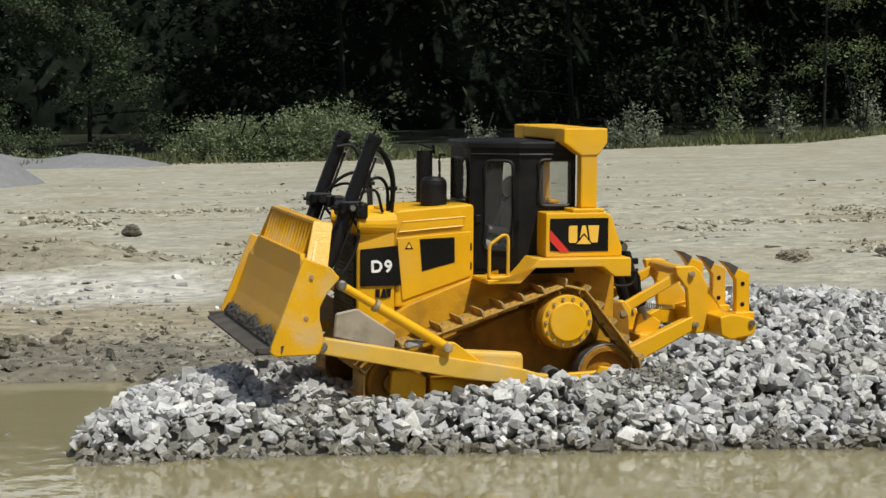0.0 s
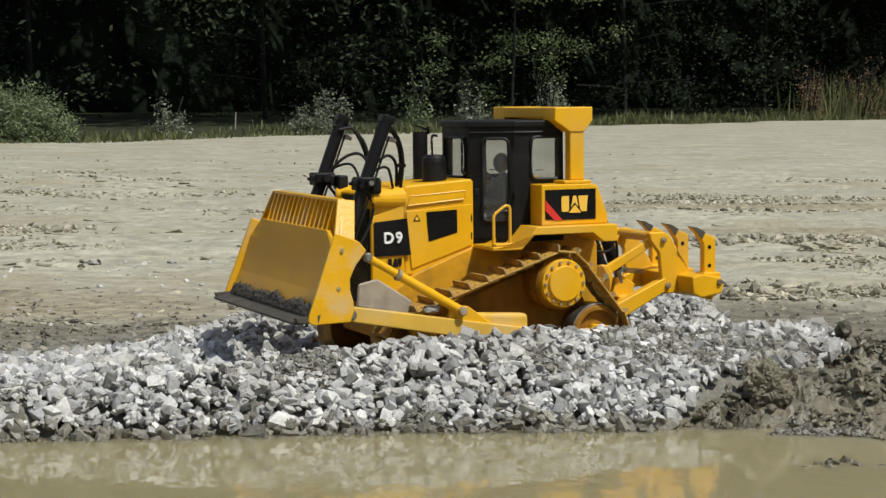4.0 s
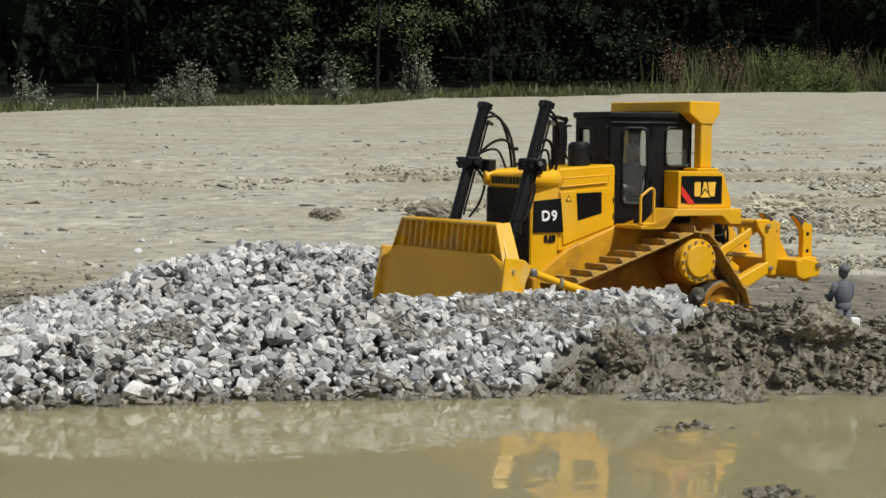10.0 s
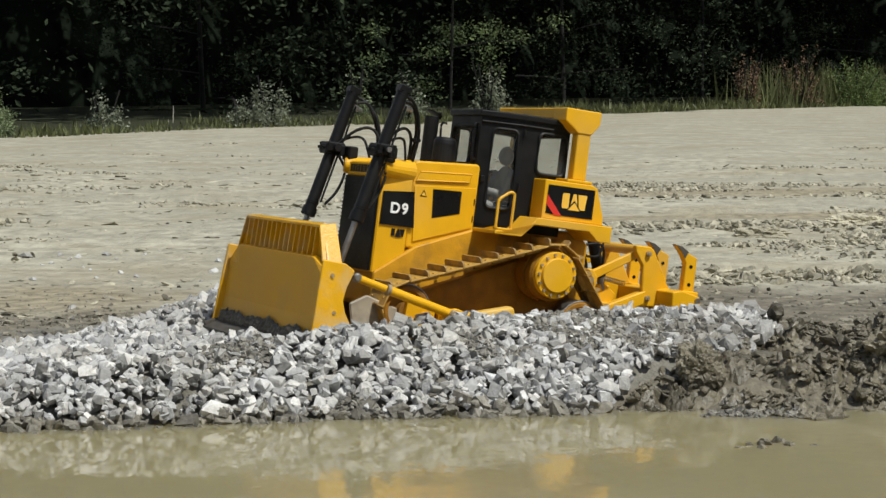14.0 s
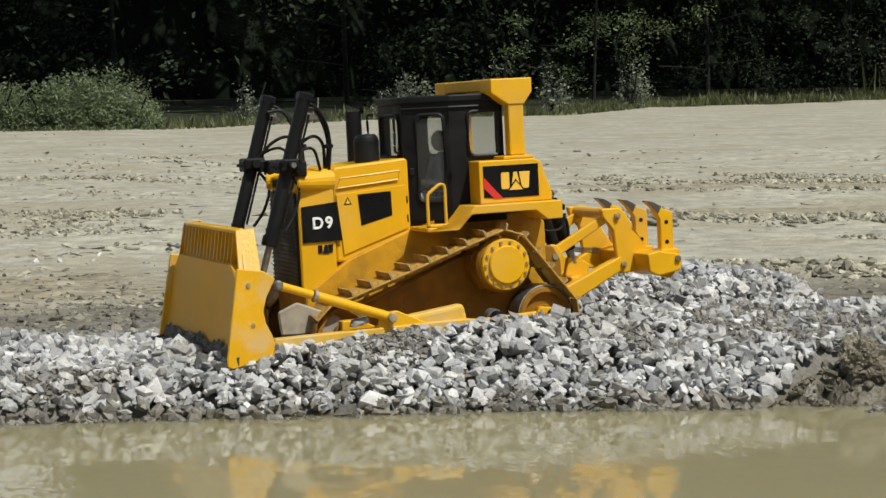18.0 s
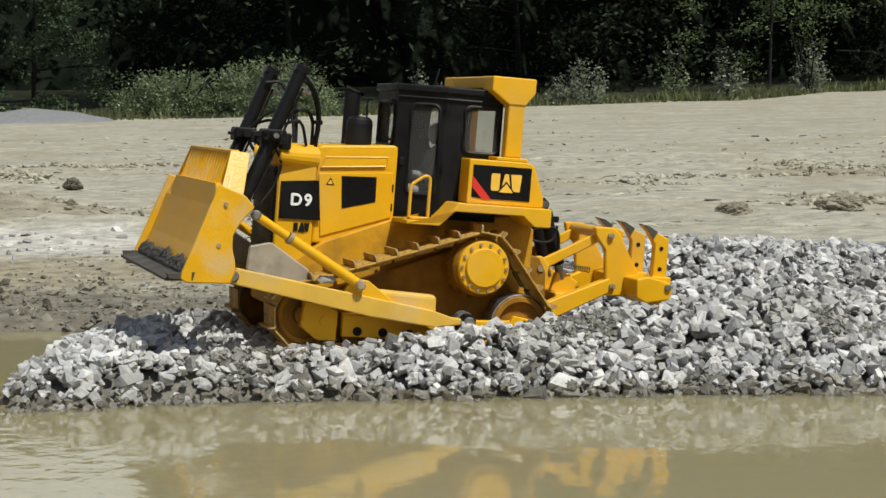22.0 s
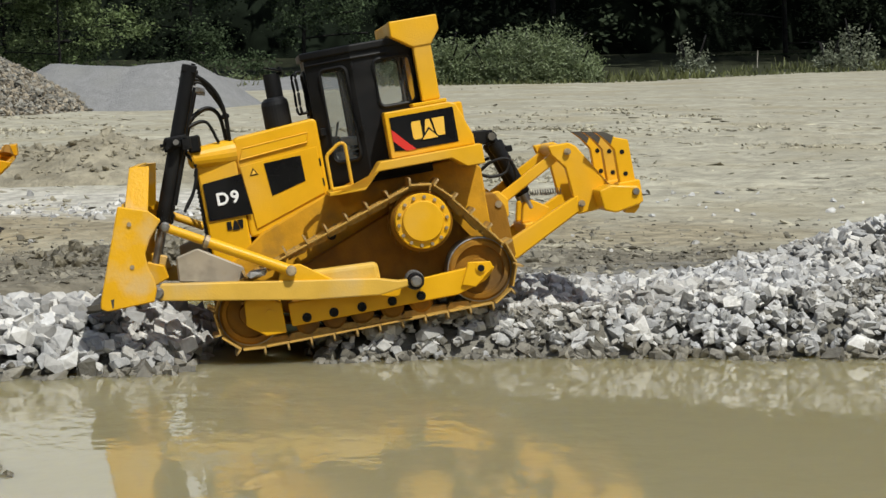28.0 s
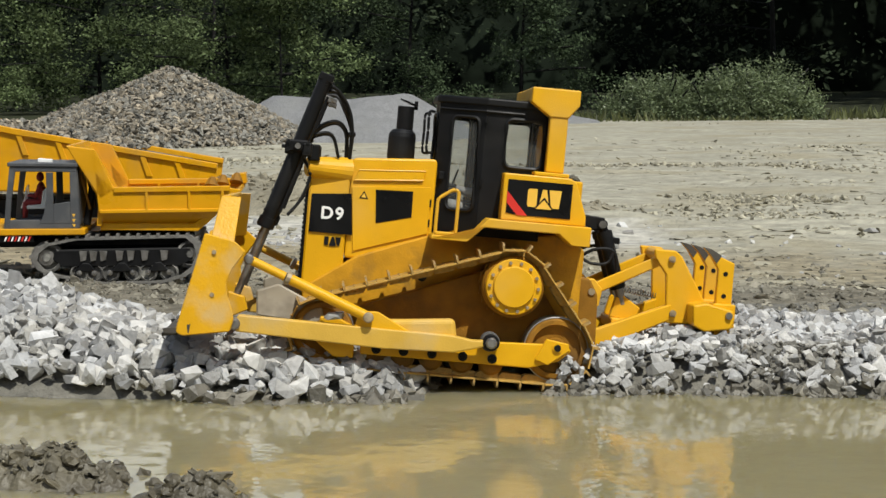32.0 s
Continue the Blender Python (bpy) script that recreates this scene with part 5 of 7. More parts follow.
def build_lift_cylinders(dozer):
    out = []
    for s in (1, -1):
        y = TRUNNION.y * s
        # built along its own -z from the trunnion; it is swung by its keys
        cyl = part("lift_cylinder", joined(rod((0, 0, -0.074), (0, 0, 0.064), 0.0064, n=24, r=0.0006), rod((0, 0, 0.059), (0, 0, 0.068), 0.0068, n=24, r=0.0008), rod((0, 0, -0.078), (0, 0, -0.068), 0.0080, n=24, r=0.0008), rod((0, 0, -0.064), (0, 0, -0.062), 0.0070, n=24), rod((-0.0075, 0.003, -0.06), (-0.0075, 0.003, 0.05), 0.0012, n=8)), M_BLACK, dozer, "black hydraulic lift cylinder")
        cyl.location = (TRUNNION.x, y, TRUNNION.z)
        part("port_block", joined(box(-0.0125, -0.0050, -0.003, 0.003, 0.046, 0.0515, 0.0008), rod((-0.0165, 0, 0.0488), (-0.0120, 0, 0.0488), 0.0021, n=6)), M_STEEL, cyl, "bright steel hose fitting")
        part("end_cap", joined(box(-0.0066, 0.0066, -0.0066, 0.0066, 0.062, 0.0690, 0.0008), rod((-0.003, 0, 0.069), (-0.003, 0, 0.0705), 0.0022, n=6)), M_BLACK, cyl)
        bar = part("piston_rod", rod((0, 0, -0.11), (0, 0, -0.01), 0.0032, n=16), M_STEEL, cyl, "bright steel piston rod")
        def yb(a, b):
            return min(y + a * s, y + b * s), max(y + a * s, y + b * s)
        tzx, tzz = TRUNNION.x, TRUNNION.z
        block = part("trunnion_block", joined(box(tzx - 0.0105, tzx + 0.0105, *yb(-0.0105, 0.0105), tzz - 0.0055, tzz + 0.0055, 0.0015), box(tzx - 0.0125, tzx - 0.004, *yb(-0.0125, 0.0125), tzz - 0.0085, tzz + 0.003, 0.0012),
                                              box(tzx - 0.020, tzx - 0.009, *yb(-0.024, -0.006), tzz - 0.012, tzz + 0.003, 0.0015), box(tzx + 0.004, tzx + 0.0115, *yb(-0.009, 0.009), tzz - 0.0075, tzz + 0.0035, 0.001)), M_BLACK, dozer, "black cylinder trunnion block")
        part("trunnion_shaft", rod((tzx, y - 0.0150, tzz), (tzx, y + 0.0150, tzz), 0.0040, n=16), M_BLACK, block)
        for dx in (-0.0085, 0.0085):
            for dz in (-0.0035, 0.0035):
                part("block_bolt", rod((tzx + dx, y + 0.0100 * s, tzz + dz), (tzx + dx, y + 0.0135 * s, tzz + dz), 0.0017, n=6), M_BLACK, block)
        for dy in (-0.006, 0.006):
            part("block_bolt", rod((tzx + 0.011, y + dy, tzz - 0.001), (tzx + 0.0145, y + dy, tzz - 0.001), 0.0016, n=6), M_BLACK, block)
        part("trunnion_pin", rod((TRUNNION.x, y + 0.0155 * s, TRUNNION.z), (TRUNNION.x, y + 0.0185 * s, TRUNNION.z), 0.0026, n=10), M_STEEL, dozer)
        for k, (dx, dy) in enumerate(((0.0, 0.0), (-0.003, -0.007))):
            t = Vector((0.186 + dx, (0.060 + dy) * s, 0.160 - 0.004 * k))
            part("hose", tube(arc([t, t + Vector((-0.014, 0, 0.001)), (0.158 - dx, 0.052 * s, 0.146), (0.152, 0.047 * s + dy, 0.125), (0.152, 0.040 * s + dy, 0.099)]), 0.0016), M_RUBBER, dozer, "black hydraulic hose")
        part("hose", tube(arc([(0.196, 0.056 * s, 0.110), (0.180, 0.050 * s, 0.126), (0.166, 0.044 * s, 0.131), (0.157, 0.040 * s, 0.122), (0.155, 0.036 * s, 0.099)]), 0.0016), M_RUBBER, dozer)
        part("hose", tube(arc([(0.198, 0.060 * s, 0.106), (0.186, 0.056 * s, 0.117), (0.170, 0.05 * s, 0.119), (0.162, 0.044 * s, 0.099)]), 0.0014), M_RUBBER, dozer)
        part("hose", tube(arc([(0.195, 0.052 * s, 0.098), (0.186, 0.051 * s, 0.082), (0.192, 0.052 * s, 0.060), (0.203, 0.055 * s, 0.044)]), 0.0015), M_RUBBER, dozer)
        part("hose_clip", box(0.1485, 0.1555, 0.043 * s - .004, 0.043 * s + .004, 0.119, 0.123, 0.0008), M_BLACK, dozer)
        out.append((cyl, bar))
    return out


def build_ripper(dozer):
    part("ripper_mount", slab([(-0.060, 0.012), (-0.074, 0.010), (-0.082, -0.004), (-0.084, -0.050), (-0.070, -0.058), (-0.060, -0.05)], -0.046, 0.046, 0.0015), M_DIRTY_SHADED, dozer)
    for s in (1, -1):
        def yy(a, b):
            return min(a * s, b * s), max(a * s, b * s)
        part("mount_ear", joined(slab([(-0.060, -0.006), (-0.066, 0.009), (-0.078, 0.011), (-0.086, 0.002), (-0.084, -0.014), (-0.07, -0.016)], *yy(0.036, 0.044), 0.001)), M_YELLOW, dozer)
        part("ear_pin", rod((-0.076, 0.043 * s, -0.001), (-0.076, 0.0475 * s, -0.001), 0.0032, n=12), M_BOLT, dozer)
        part("upper_link", slab([(-0.074, 0.004), (-0.140, 0.0385), (-0.146, 0.0385), (-0.147, 0.0325), (-0.143, 0.0300), (-0.079, -0.0050)], *yy(0.030, 0.036), 0.001), M_YELLOW, dozer, "yellow upper ripper link")
        part("lower_arm", slab([(-0.080, -0.036), (-0.150, -0.006), (-0.150, -0.021), (-0.084, -0.054), (-0.076, -0.048)], *yy(0.032, 0.044), 0.0012), M_YELLOW, dozer, "yellow lower ripper arm")
        frame_ = part("ripper_frame", slab([(-0.130, 0.0425), (-0.150, 0.0425), (-0.156, 0.038), (-0.182, -0.004), (-0.184, -0.022), (-0.147, -0.024), (-0.143, 0.02), (-0.132, 0.034)], *yy(0.036, 0.043), 0.0012), M_YELLOW, dozer, "yellow ripper frame plate")
        for x, z in ((-0.147, 0.0345), (-0.152, -0.0145)):
            part("frame_pin", joined(rod((x, 0.043 * s, z), (x, 0.0462 * s, z), 0.0031, n=14), rod((x, 0.0462 * s, z), (x, 0.0475 * s, z), 0.0017, n=6)), M_BOLT, frame_)
    part("ripper_beam", slab([(-0.164, -0.004), (-0.176, -0.001), (-0.200, -0.006), (-0.203, -0.013), (-0.200, -0.0225), (-0.176, -0.0265), (-0.166, -0.022)], -0.075, 0.075, 0.0015, 2), M_YELLOW, dozer, "yellow ripper cross beam")
    part("beam_cross_tube", rod((-0.140, -0.04, 0.037), (-0.140, 0.04, 0.037), 0.0055, n=16), M_YELLOW, dozer)
    for y in (-0.056, 0.0, 0.056):
        shank = part("ripper_shank", slab([(-0.187, 0.029), (-0.179, 0.041), (-0.172, 0.048), (-0.179, 0.0465), (-0.190, 0.040), (-0.2010, 0.036), (-0.2015, -0.026), (-0.196, -0.031), (-0.187, -0.029)], y - 0.0045, y + 0.0045, 0.0008), M_YELLOW, dozer, "yellow ripper shank with pin holes")
        for z in (0.026, 0.006):
            part("shank_hole", rod((-0.1935, y - 0.0049, z), (-0.1935, y + 0.0049, z), 0.0022, n=10), M_BLACK, shank)
        part("shank_tip", slab([(-0.1845, 0.0345), (-0.179, 0.0415), (-0.1715, 0.0485), (-0.179, 0.0472), (-0.1885, 0.0420)], y - 0.0049, y + 0.0049), M_WORN, shank, "dark worn tip of the shank")
        part("shank_pocket", box(-0.2045, -0.184, y - 0.0095, y + 0.0095, -0.022, -0.001, 0.001), M_YELLOW, dozer)
    part("pocket_pin", rod((-0.197, 0.074, -0.0105), (-0.197, 0.0775, -0.0105), 0.0036, 0.003, 12), M_STEEL, dozer, "bright steel pin head")
    for s in (1, -1):
        a, b = Vector((-0.084, 0.017 * s, 0.060)), Vector((-0.106, 0.017 * s, -0.002))
        cyl = part("ripper_cylinder", joined(rod(a.lerp(b, 0.10), a.lerp(b, 0.92), 0.0066, n=20, r=0.0008), rod(a.lerp(b, 0.10), a.lerp(b, 0.22), 0.0074, n=20, r=0.0008), rod(a.lerp(b, 0.84), a.lerp(b, 0.93), 0.0073, n=20, r=0.0008), rod(a.lerp(b, -0.02), a.lerp(b, 0.12), 0.0042, n=14), rod(a + Vector((0, -0.006, 0)), a + Vector((0, 0.006, 0)), 0.0046, n=16), box(-0.1015, -0.093, 0.017 * s - .003, 0.017 * s + .003, 0.043, 0.049, 0.0008)), M_BLACK, dozer, "black ripper lift cylinder")
        part("piston_rod", rod(a.lerp(b, 0.88), a.lerp(b, 1.16), 0.004, n=12), M_STEEL, cyl)
        part("cylinder_pin", rod(a + Vector((0, 0.0055 * s, 0)), a + Vector((0, 0.0085 * s, 0)), 0.0036, n=16, r=0.0008), M_STEEL, cyl, "bright steel pin")
        part("cylinder_lug", slab([(-0.060, 0.068), (-0.086, 0.066), (-0.086, 0.055), (-0.060, 0.052)], 0.017 * s - .0035, 0.017 * s + .0035, 0.001), M_BLACK, dozer)
        part("rod_lug", slab([(-0.098, -0.024), (-0.102, -0.006), (-0.109, -0.003), (-0.126, -0.014), (-0.122, -0.026)], 0.017 * s - .0035, 0.017 * s + .0035, 0.001), M_YELLOW, dozer)
        part("hose", tube(arc([(-0.066, 0.026 * s, 0.030), (-0.078, 0.030 * s, 0.037), (-0.092, 0.031 * s, 0.038), (-0.098, 0.030 * s, 0.030), (-0.100, 0.028 * s, 0.010)]), 0.0015), M_RUBBER, dozer, "black hydraulic hose")
    part("hose", tube(arc([(-0.066, 0.030, 0.028), (-0.076, 0.033, 0.024), (-0.090, 0.032, 0.026), (-0.096, 0.03, 0.04)]), 0.0014), M_RUBBER, dozer)
    coil = [Vector((-0.102, 0.012, 0.003)).lerp(Vector((-0.141, 0.012, -0.0017)), k / 132) + Vector((0, 0.0026 * math.cos(k * 0.785), 0.0026 * math.sin(k * 0.785))) for k in range(133)]
    part("spring", tube(coil, 0.0005, 5), M_STEEL, dozer, "thin steel coil spring")
    part("arm_cross_beam", box(-0.126, -0.098, -0.034, 0.034, -0.034, -0.024, 0.001), M_YELLOW, dozer)


dozer = thing("bulldozer", "yellow radio-controlled model bulldozer with blade and ripper", "bulldozer")
build_body(dozer)
cab = build_cab(dozer)
build_fenders(dozer)
build_track_frames(dozer)
links = build_links(dozer)
blade = build_blade(dozer)
cylinders = build_lift_cylinders(dozer)
build_ripper(dozer)
driver = build_figure("driver_figure", 0.140, M_GREY_DOLL, True, "grey toy driver in the cab", dozer)
driver.location = (0.026, 0.012, 0.058)


# ---- mud, clods and rocks ----
def lump_shapes(count, seed, level=2, rough=1.0):
    """Crumbly rounded lumps of unit size."""
    out = []
    for i in range(count):
        bm = bmesh.new()
        bmesh.ops.create_icosphere(bm, subdivisions=level, radius=0.5)
        for v in bm.verts:
            p = v.co * 3.2 + Vector((i * 7.1, seed, 0))
            v.co *= 1.0 + 0.42 * noise.noise(p) + 0.22 * noise.noise(p * 2.7) + (0.16 * rough * noise.noise(p * 6.1) + 0.10 * rough * noise.noise(p * 13.0) if level > 2 else 0.0)
            v.co.z *= 0.72
        bm.verts.index_update()
        out.append((np.array([v.co[:] for v in bm.verts]), [tuple(v.index for v in f.verts) for f in bm.faces]))
        bm.free()
    return out


LUMPS = lump_shapes(14, 3)
CLUMPS = lump_shapes(8, 9, 4)


CRUMBS = [(v * np.array((1.2, 1.05, 0.62)), f) for v, f in stone_shapes(20, 12)] + [(v * np.array((1.2, 1, 0.6)), f) for v, f in LUMPS[:5]]


FLAKES = [(v * np.array((1.7, 1.0, 0.30)), f) for v, f in stone_shapes(14, 33)]


def surface(x, y):
    return max(ground_z(x, y), WATER_Z - 0.03)


def bank_edge(x, y):
    e = smooth01((y - shore_y(x) + 0.005) / 0.05) * smooth01((2.06 - y) / 0.12) * smooth01((x - min(0.66, 0.43 + (y - 1.68) * 1.3) + 0.02) / 0.06)
    e *= (0.85 + 0.15 * smooth01((x - 0.53) / 0.12)) * smooth01((1.28 + 0.05 * noise.noise((y * 9, 0, 0)) - x) / 0.12)
    return e * (1 - 0.4 * smooth01((x - 0.77) / 0.06)) * (1 - smooth01((0.05 - math.hypot(x - 0.794, y - 1.785)) / 0.025))


def islet_edge(x, y):
    return smooth01((ground_z(x, y) - WATER_Z + 0.012) / 0.016)


def lumpy(x, y):
    """Height of torn clods, 0 to about 1: rounded lumps at three sizes with sharp gaps."""
    w = (x + 0.02 * noise.noise((x * 22, y * 22, 5.0)), y + 0.02 * noise.noise((x * 22, y * 22, 8.0)))
    h = 0.0
    for k, a in ((15.0, 0.62), (38.0, 0.36), (90.0, 0.26)):
        d = noise.voronoi((w[0] * k, w[1] * k, k))[0][0]
        h += a * max(0.0, 1 - (d * 1.4) ** 2)
    return h * (0.75 + 0.6 * noise.noise((x * 7, y * 7, 3.0))) + 0.08 * noise.noise((x * 160, y * 160, 1.0))


def torn_z(x, y, edge):
    e = edge(x, y)
    return ground_z(x, y) - 0.010 + ((0.048 if y > 1.45 else 0.036) * lumpy(x, y) * e if e > 0 else 0.0)


def rough_sheet(name, x0, x1, y0, y1, step, edge, label):
    nx, ny = int((x1 - x0) / step), int((y1 - y0) / step)
    vs = []
    for j in range(ny + 1):
        for i in range(nx + 1):
            x, y = x0 + i * step, y0 + j * step
            vs.append((x, y, torn_z(x, y, edge)))
    w = nx + 1
    fs = [(j * w + i, j * w + i + 1, (j + 1) * w + i + 1, (j + 1) * w + i) for j in range(ny) for i in range(nx)]
    me = bpy.data.meshes.new(name)
    me.from_pydata(vs, [], fs)
    me.materials.append(M_MUD)
    tagged(new(name, me), label, "mud", kind="stuff")


def build_mud():
    rnd = random.Random(21)
    places = []
    while len(places) < 7500:
        x, y = rnd.uniform(0.40, 1.25), rnd.uniform(1.56, 2.04)
        if math.hypot(x - 0.794, y - 1.785) < 0.035 or bank_edge(x, y) < 0.15 + 0.3 * rnd.random() or noise.noise((x * 9, y * 9, 4.0)) < -0.25 + 0.3 * rnd.random():
            continue
        s = min(0.019, rnd.lognormvariate(math.log(0.0056), 0.5))
        places.append((x, y, torn_z(x, y, bank_edge) + s * rnd.uniform(-0.1, 0.3), s))
    for _ in range(1100):
        x, y = (-0.66 + 0.10 * rnd.gauss(0, 1) if rnd.random() < 0.8 else -0.53 + 0.03 * rnd.gauss(0, 1)), 1.19 + 0.04 * rnd.gauss(0, 1)
        if islet_edge(x, y) > 0.3:
            s = min(0.018, rnd.lognormvariate(math.log(0.0055), 0.5))
            places.append((x, y, torn_z(x, y, islet_edge) + s * rnd.uniform(-0.1, 0.3), s))
    for _ in range(320):
        x, y = 0.52 + 0.03 * rnd.gauss(0, 1), 1.25 + 0.018 * rnd.gauss(0, 1)
        if islet_edge(x, y) > 0.3:
            s = rnd.uniform(0.003, 0.011)
            places.append((x, y, torn_z(x, y, islet_edge) + s * rnd.uniform(-0.1, 0.3), s))
    heap("mud_clods", places, M_MUD, "crumbly wet grey-brown mud clods at the pond's edge", "mud", CRUMBS + LUMPS, 4, singles=(0.42, 0.95, 1.58, 1.80), piece="clod", rest="clod_layer")
    rough_sheet("mud_bank", 0.40, 1.30, 1.54, 2.08, 0.0036, bank_edge, "rough bank of dug wet mud at the pond's edge")
    rough_sheet("mud_islet", -0.95, -0.42, 1.08, 1.34, 0.0032, islet_edge, "lump of wet mud standing out of the pond")
    rough_sheet("mud_islet", 0.44, 0.61, 1.20, 1.30, 0.003, islet_edge, "small lump of wet mud in the pond")
    places = []
    for _ in range(50):
        a, b = rnd.gauss(0, 1), rnd.gauss(0, 1)
        x, y = (-0.645 + 0.080 * a if rnd.random() < 0.75 else -0.53 + 0.028 * a), 1.19 + 0.036 * b
        s = rnd.uniform(0.004, 0.018)
        places.append((x, y, surface(x, y) + s * rnd.uniform(-0.1, 0.25), s))
    for _ in range(14):
        x, y = 0.520 + 0.030 * rnd.gauss(0, 1), 1.252 + 0.016 * rnd.gauss(0, 1)
        s = rnd.uniform(0.005, 0.018)
        places.append((x, y, surface(x, y) + s * 0.15, s))
    for _ in range(60):
        x, y = rnd.choice(((0.537, 1.507), (0.73, 1.495), (0.67, 1.30)))
        x, y = x + 0.014 * rnd.gauss(0, 1), y + 0.007 * rnd.gauss(0, 1)
        s = rnd.uniform(0.006, 0.012)
        places.append((x, y, WATER_Z - 0.002 + rnd.uniform(-0.003, 0.003), s))
    heap("mud_lumps", places, M_MUD, "lumps of wet mud standing out of the pond", "mud", LUMPS, 5)
    # trampled wet pebbles behind the causeway
    places = []
    while len(places) < 7000:
        x, y = (rnd.uniform(-1.5, 1.3), rnd.uniform(2.0, 2.75)) if rnd.random() < 0.6 else (rnd.uniform(-1.4, 0.1), rnd.uniform(2.05, 2.45))
        if y < shore_y(x) or rnd.random() < (y - 2.0) * 0.9:
            continue
        s = min(0.020, rnd.lognormvariate(math.log(0.0050), 0.55))
        places.append((x, y, surface(x, y), s))
    heap("wet_pebbles", places, M_PEBBLE, "damp grey pebbles and clods trodden into the sand", "pebbles", CRUMBS, 6)


def build_clods():
    rnd = random.Random(31)
    places = []
    tries = 0
    while len(places) < 40000 and tries < 190000:
        tries += 1
        y = 2.3 * math.exp(rnd.random() * 1.4)
        x = rnd.uniform(-0.62, 0.60) * y
        if y > verge_y(x) - 0.6:
            continue
        k = clod_band(x, y)
        d = k * 0.85 + 0.40 * noise.noise((x * 4.0, y * 7.0, 4.0)) + 0.55 * noise.noise((x * 1.1, y * 2.6, 2.0)) + (0.02 if 2.9 < y < 6.3 else -0.08)
        if d < 0.20 + 0.4 * rnd.random() ** 0.7:
            continue
        s = min(0.012 + 0.011 * k, rnd.lognormvariate(math.log(0.0032 + 0.0009 * y + 0.0018 * k), 0.6))
        places.append((x, y, ground_z(x, y) + s * 0.10, s))
    flakes = []
    for _ in range(16000):
        y = 2.35 * math.exp(rnd.random() * 1.1)
        x = rnd.uniform(-0.62, 0.60) * y
        d = noise.noise((x * 1.8, y * 11.0, 14.0)) + 0.5 * noise.noise((x * 6.0, y * 19.0, 11.0))
        if y > verge_y(x) - 0.6 or d < 0.14 + 0.3 * rnd.random():
            continue
        s = min(0.022, rnd.lognormvariate(math.log(0.0034 + 0.0012 * y), 0.55))
        flakes.append((x, y, ground_z(x, y) + s * 0.03, s))
    heap("sand_flakes", flakes, M_CLOD, "thin flakes of dried sand along the ruts", "clods", FLAKES, 27, tumble=0.2, turn=1.6)
    heap("sand_clods", places, M_CLOD, "dry sand clods in ruts across the quarry floor", "clods", CRUMBS, 7, singles=(-1.2, 2.2, 2.4, 4.0), piece="clod", rest="clod_layer")


def build_rock(x, y, w, h, label, seed, mat):
    bm = bmesh.new()
    bmesh.ops.create_icosphere(bm, subdivisions=5, radius=0.5)
    for v in bm.verts:
        p = v.co * 2.4 + Vector((seed * 3.3, 0, 0))
        v.co *= 1.0 + 0.38 * noise.noise(p) + 0.20 * noise.noise(p * 2.6) + 0.13 * noise.noise(p * 6) + 0.09 * noise.noise(p * 15)
        v.co.x, v.co.y, v.co.z = v.co.x * w, v.co.y * w * 0.7, (v.co.z + 0.28) * h * 1.3
    ob = new("rock", mesh_of("rock", bm, mat))
    ob.location = (x, y, ground_z(x, y) - 0.004 + (0.010 if mat is M_MUD else 0.0))
    tagged(ob, label, "rock", "rocks on the quarry floor")


# ---- gravel heaps ----
def cone(x, y, cx, cy, rx, ry, h, sharp=1.0):
    r = math.hypot((x - cx) / rx, (y - cy) / ry)
    return h * max(0.0, 1 - r) ** sharp


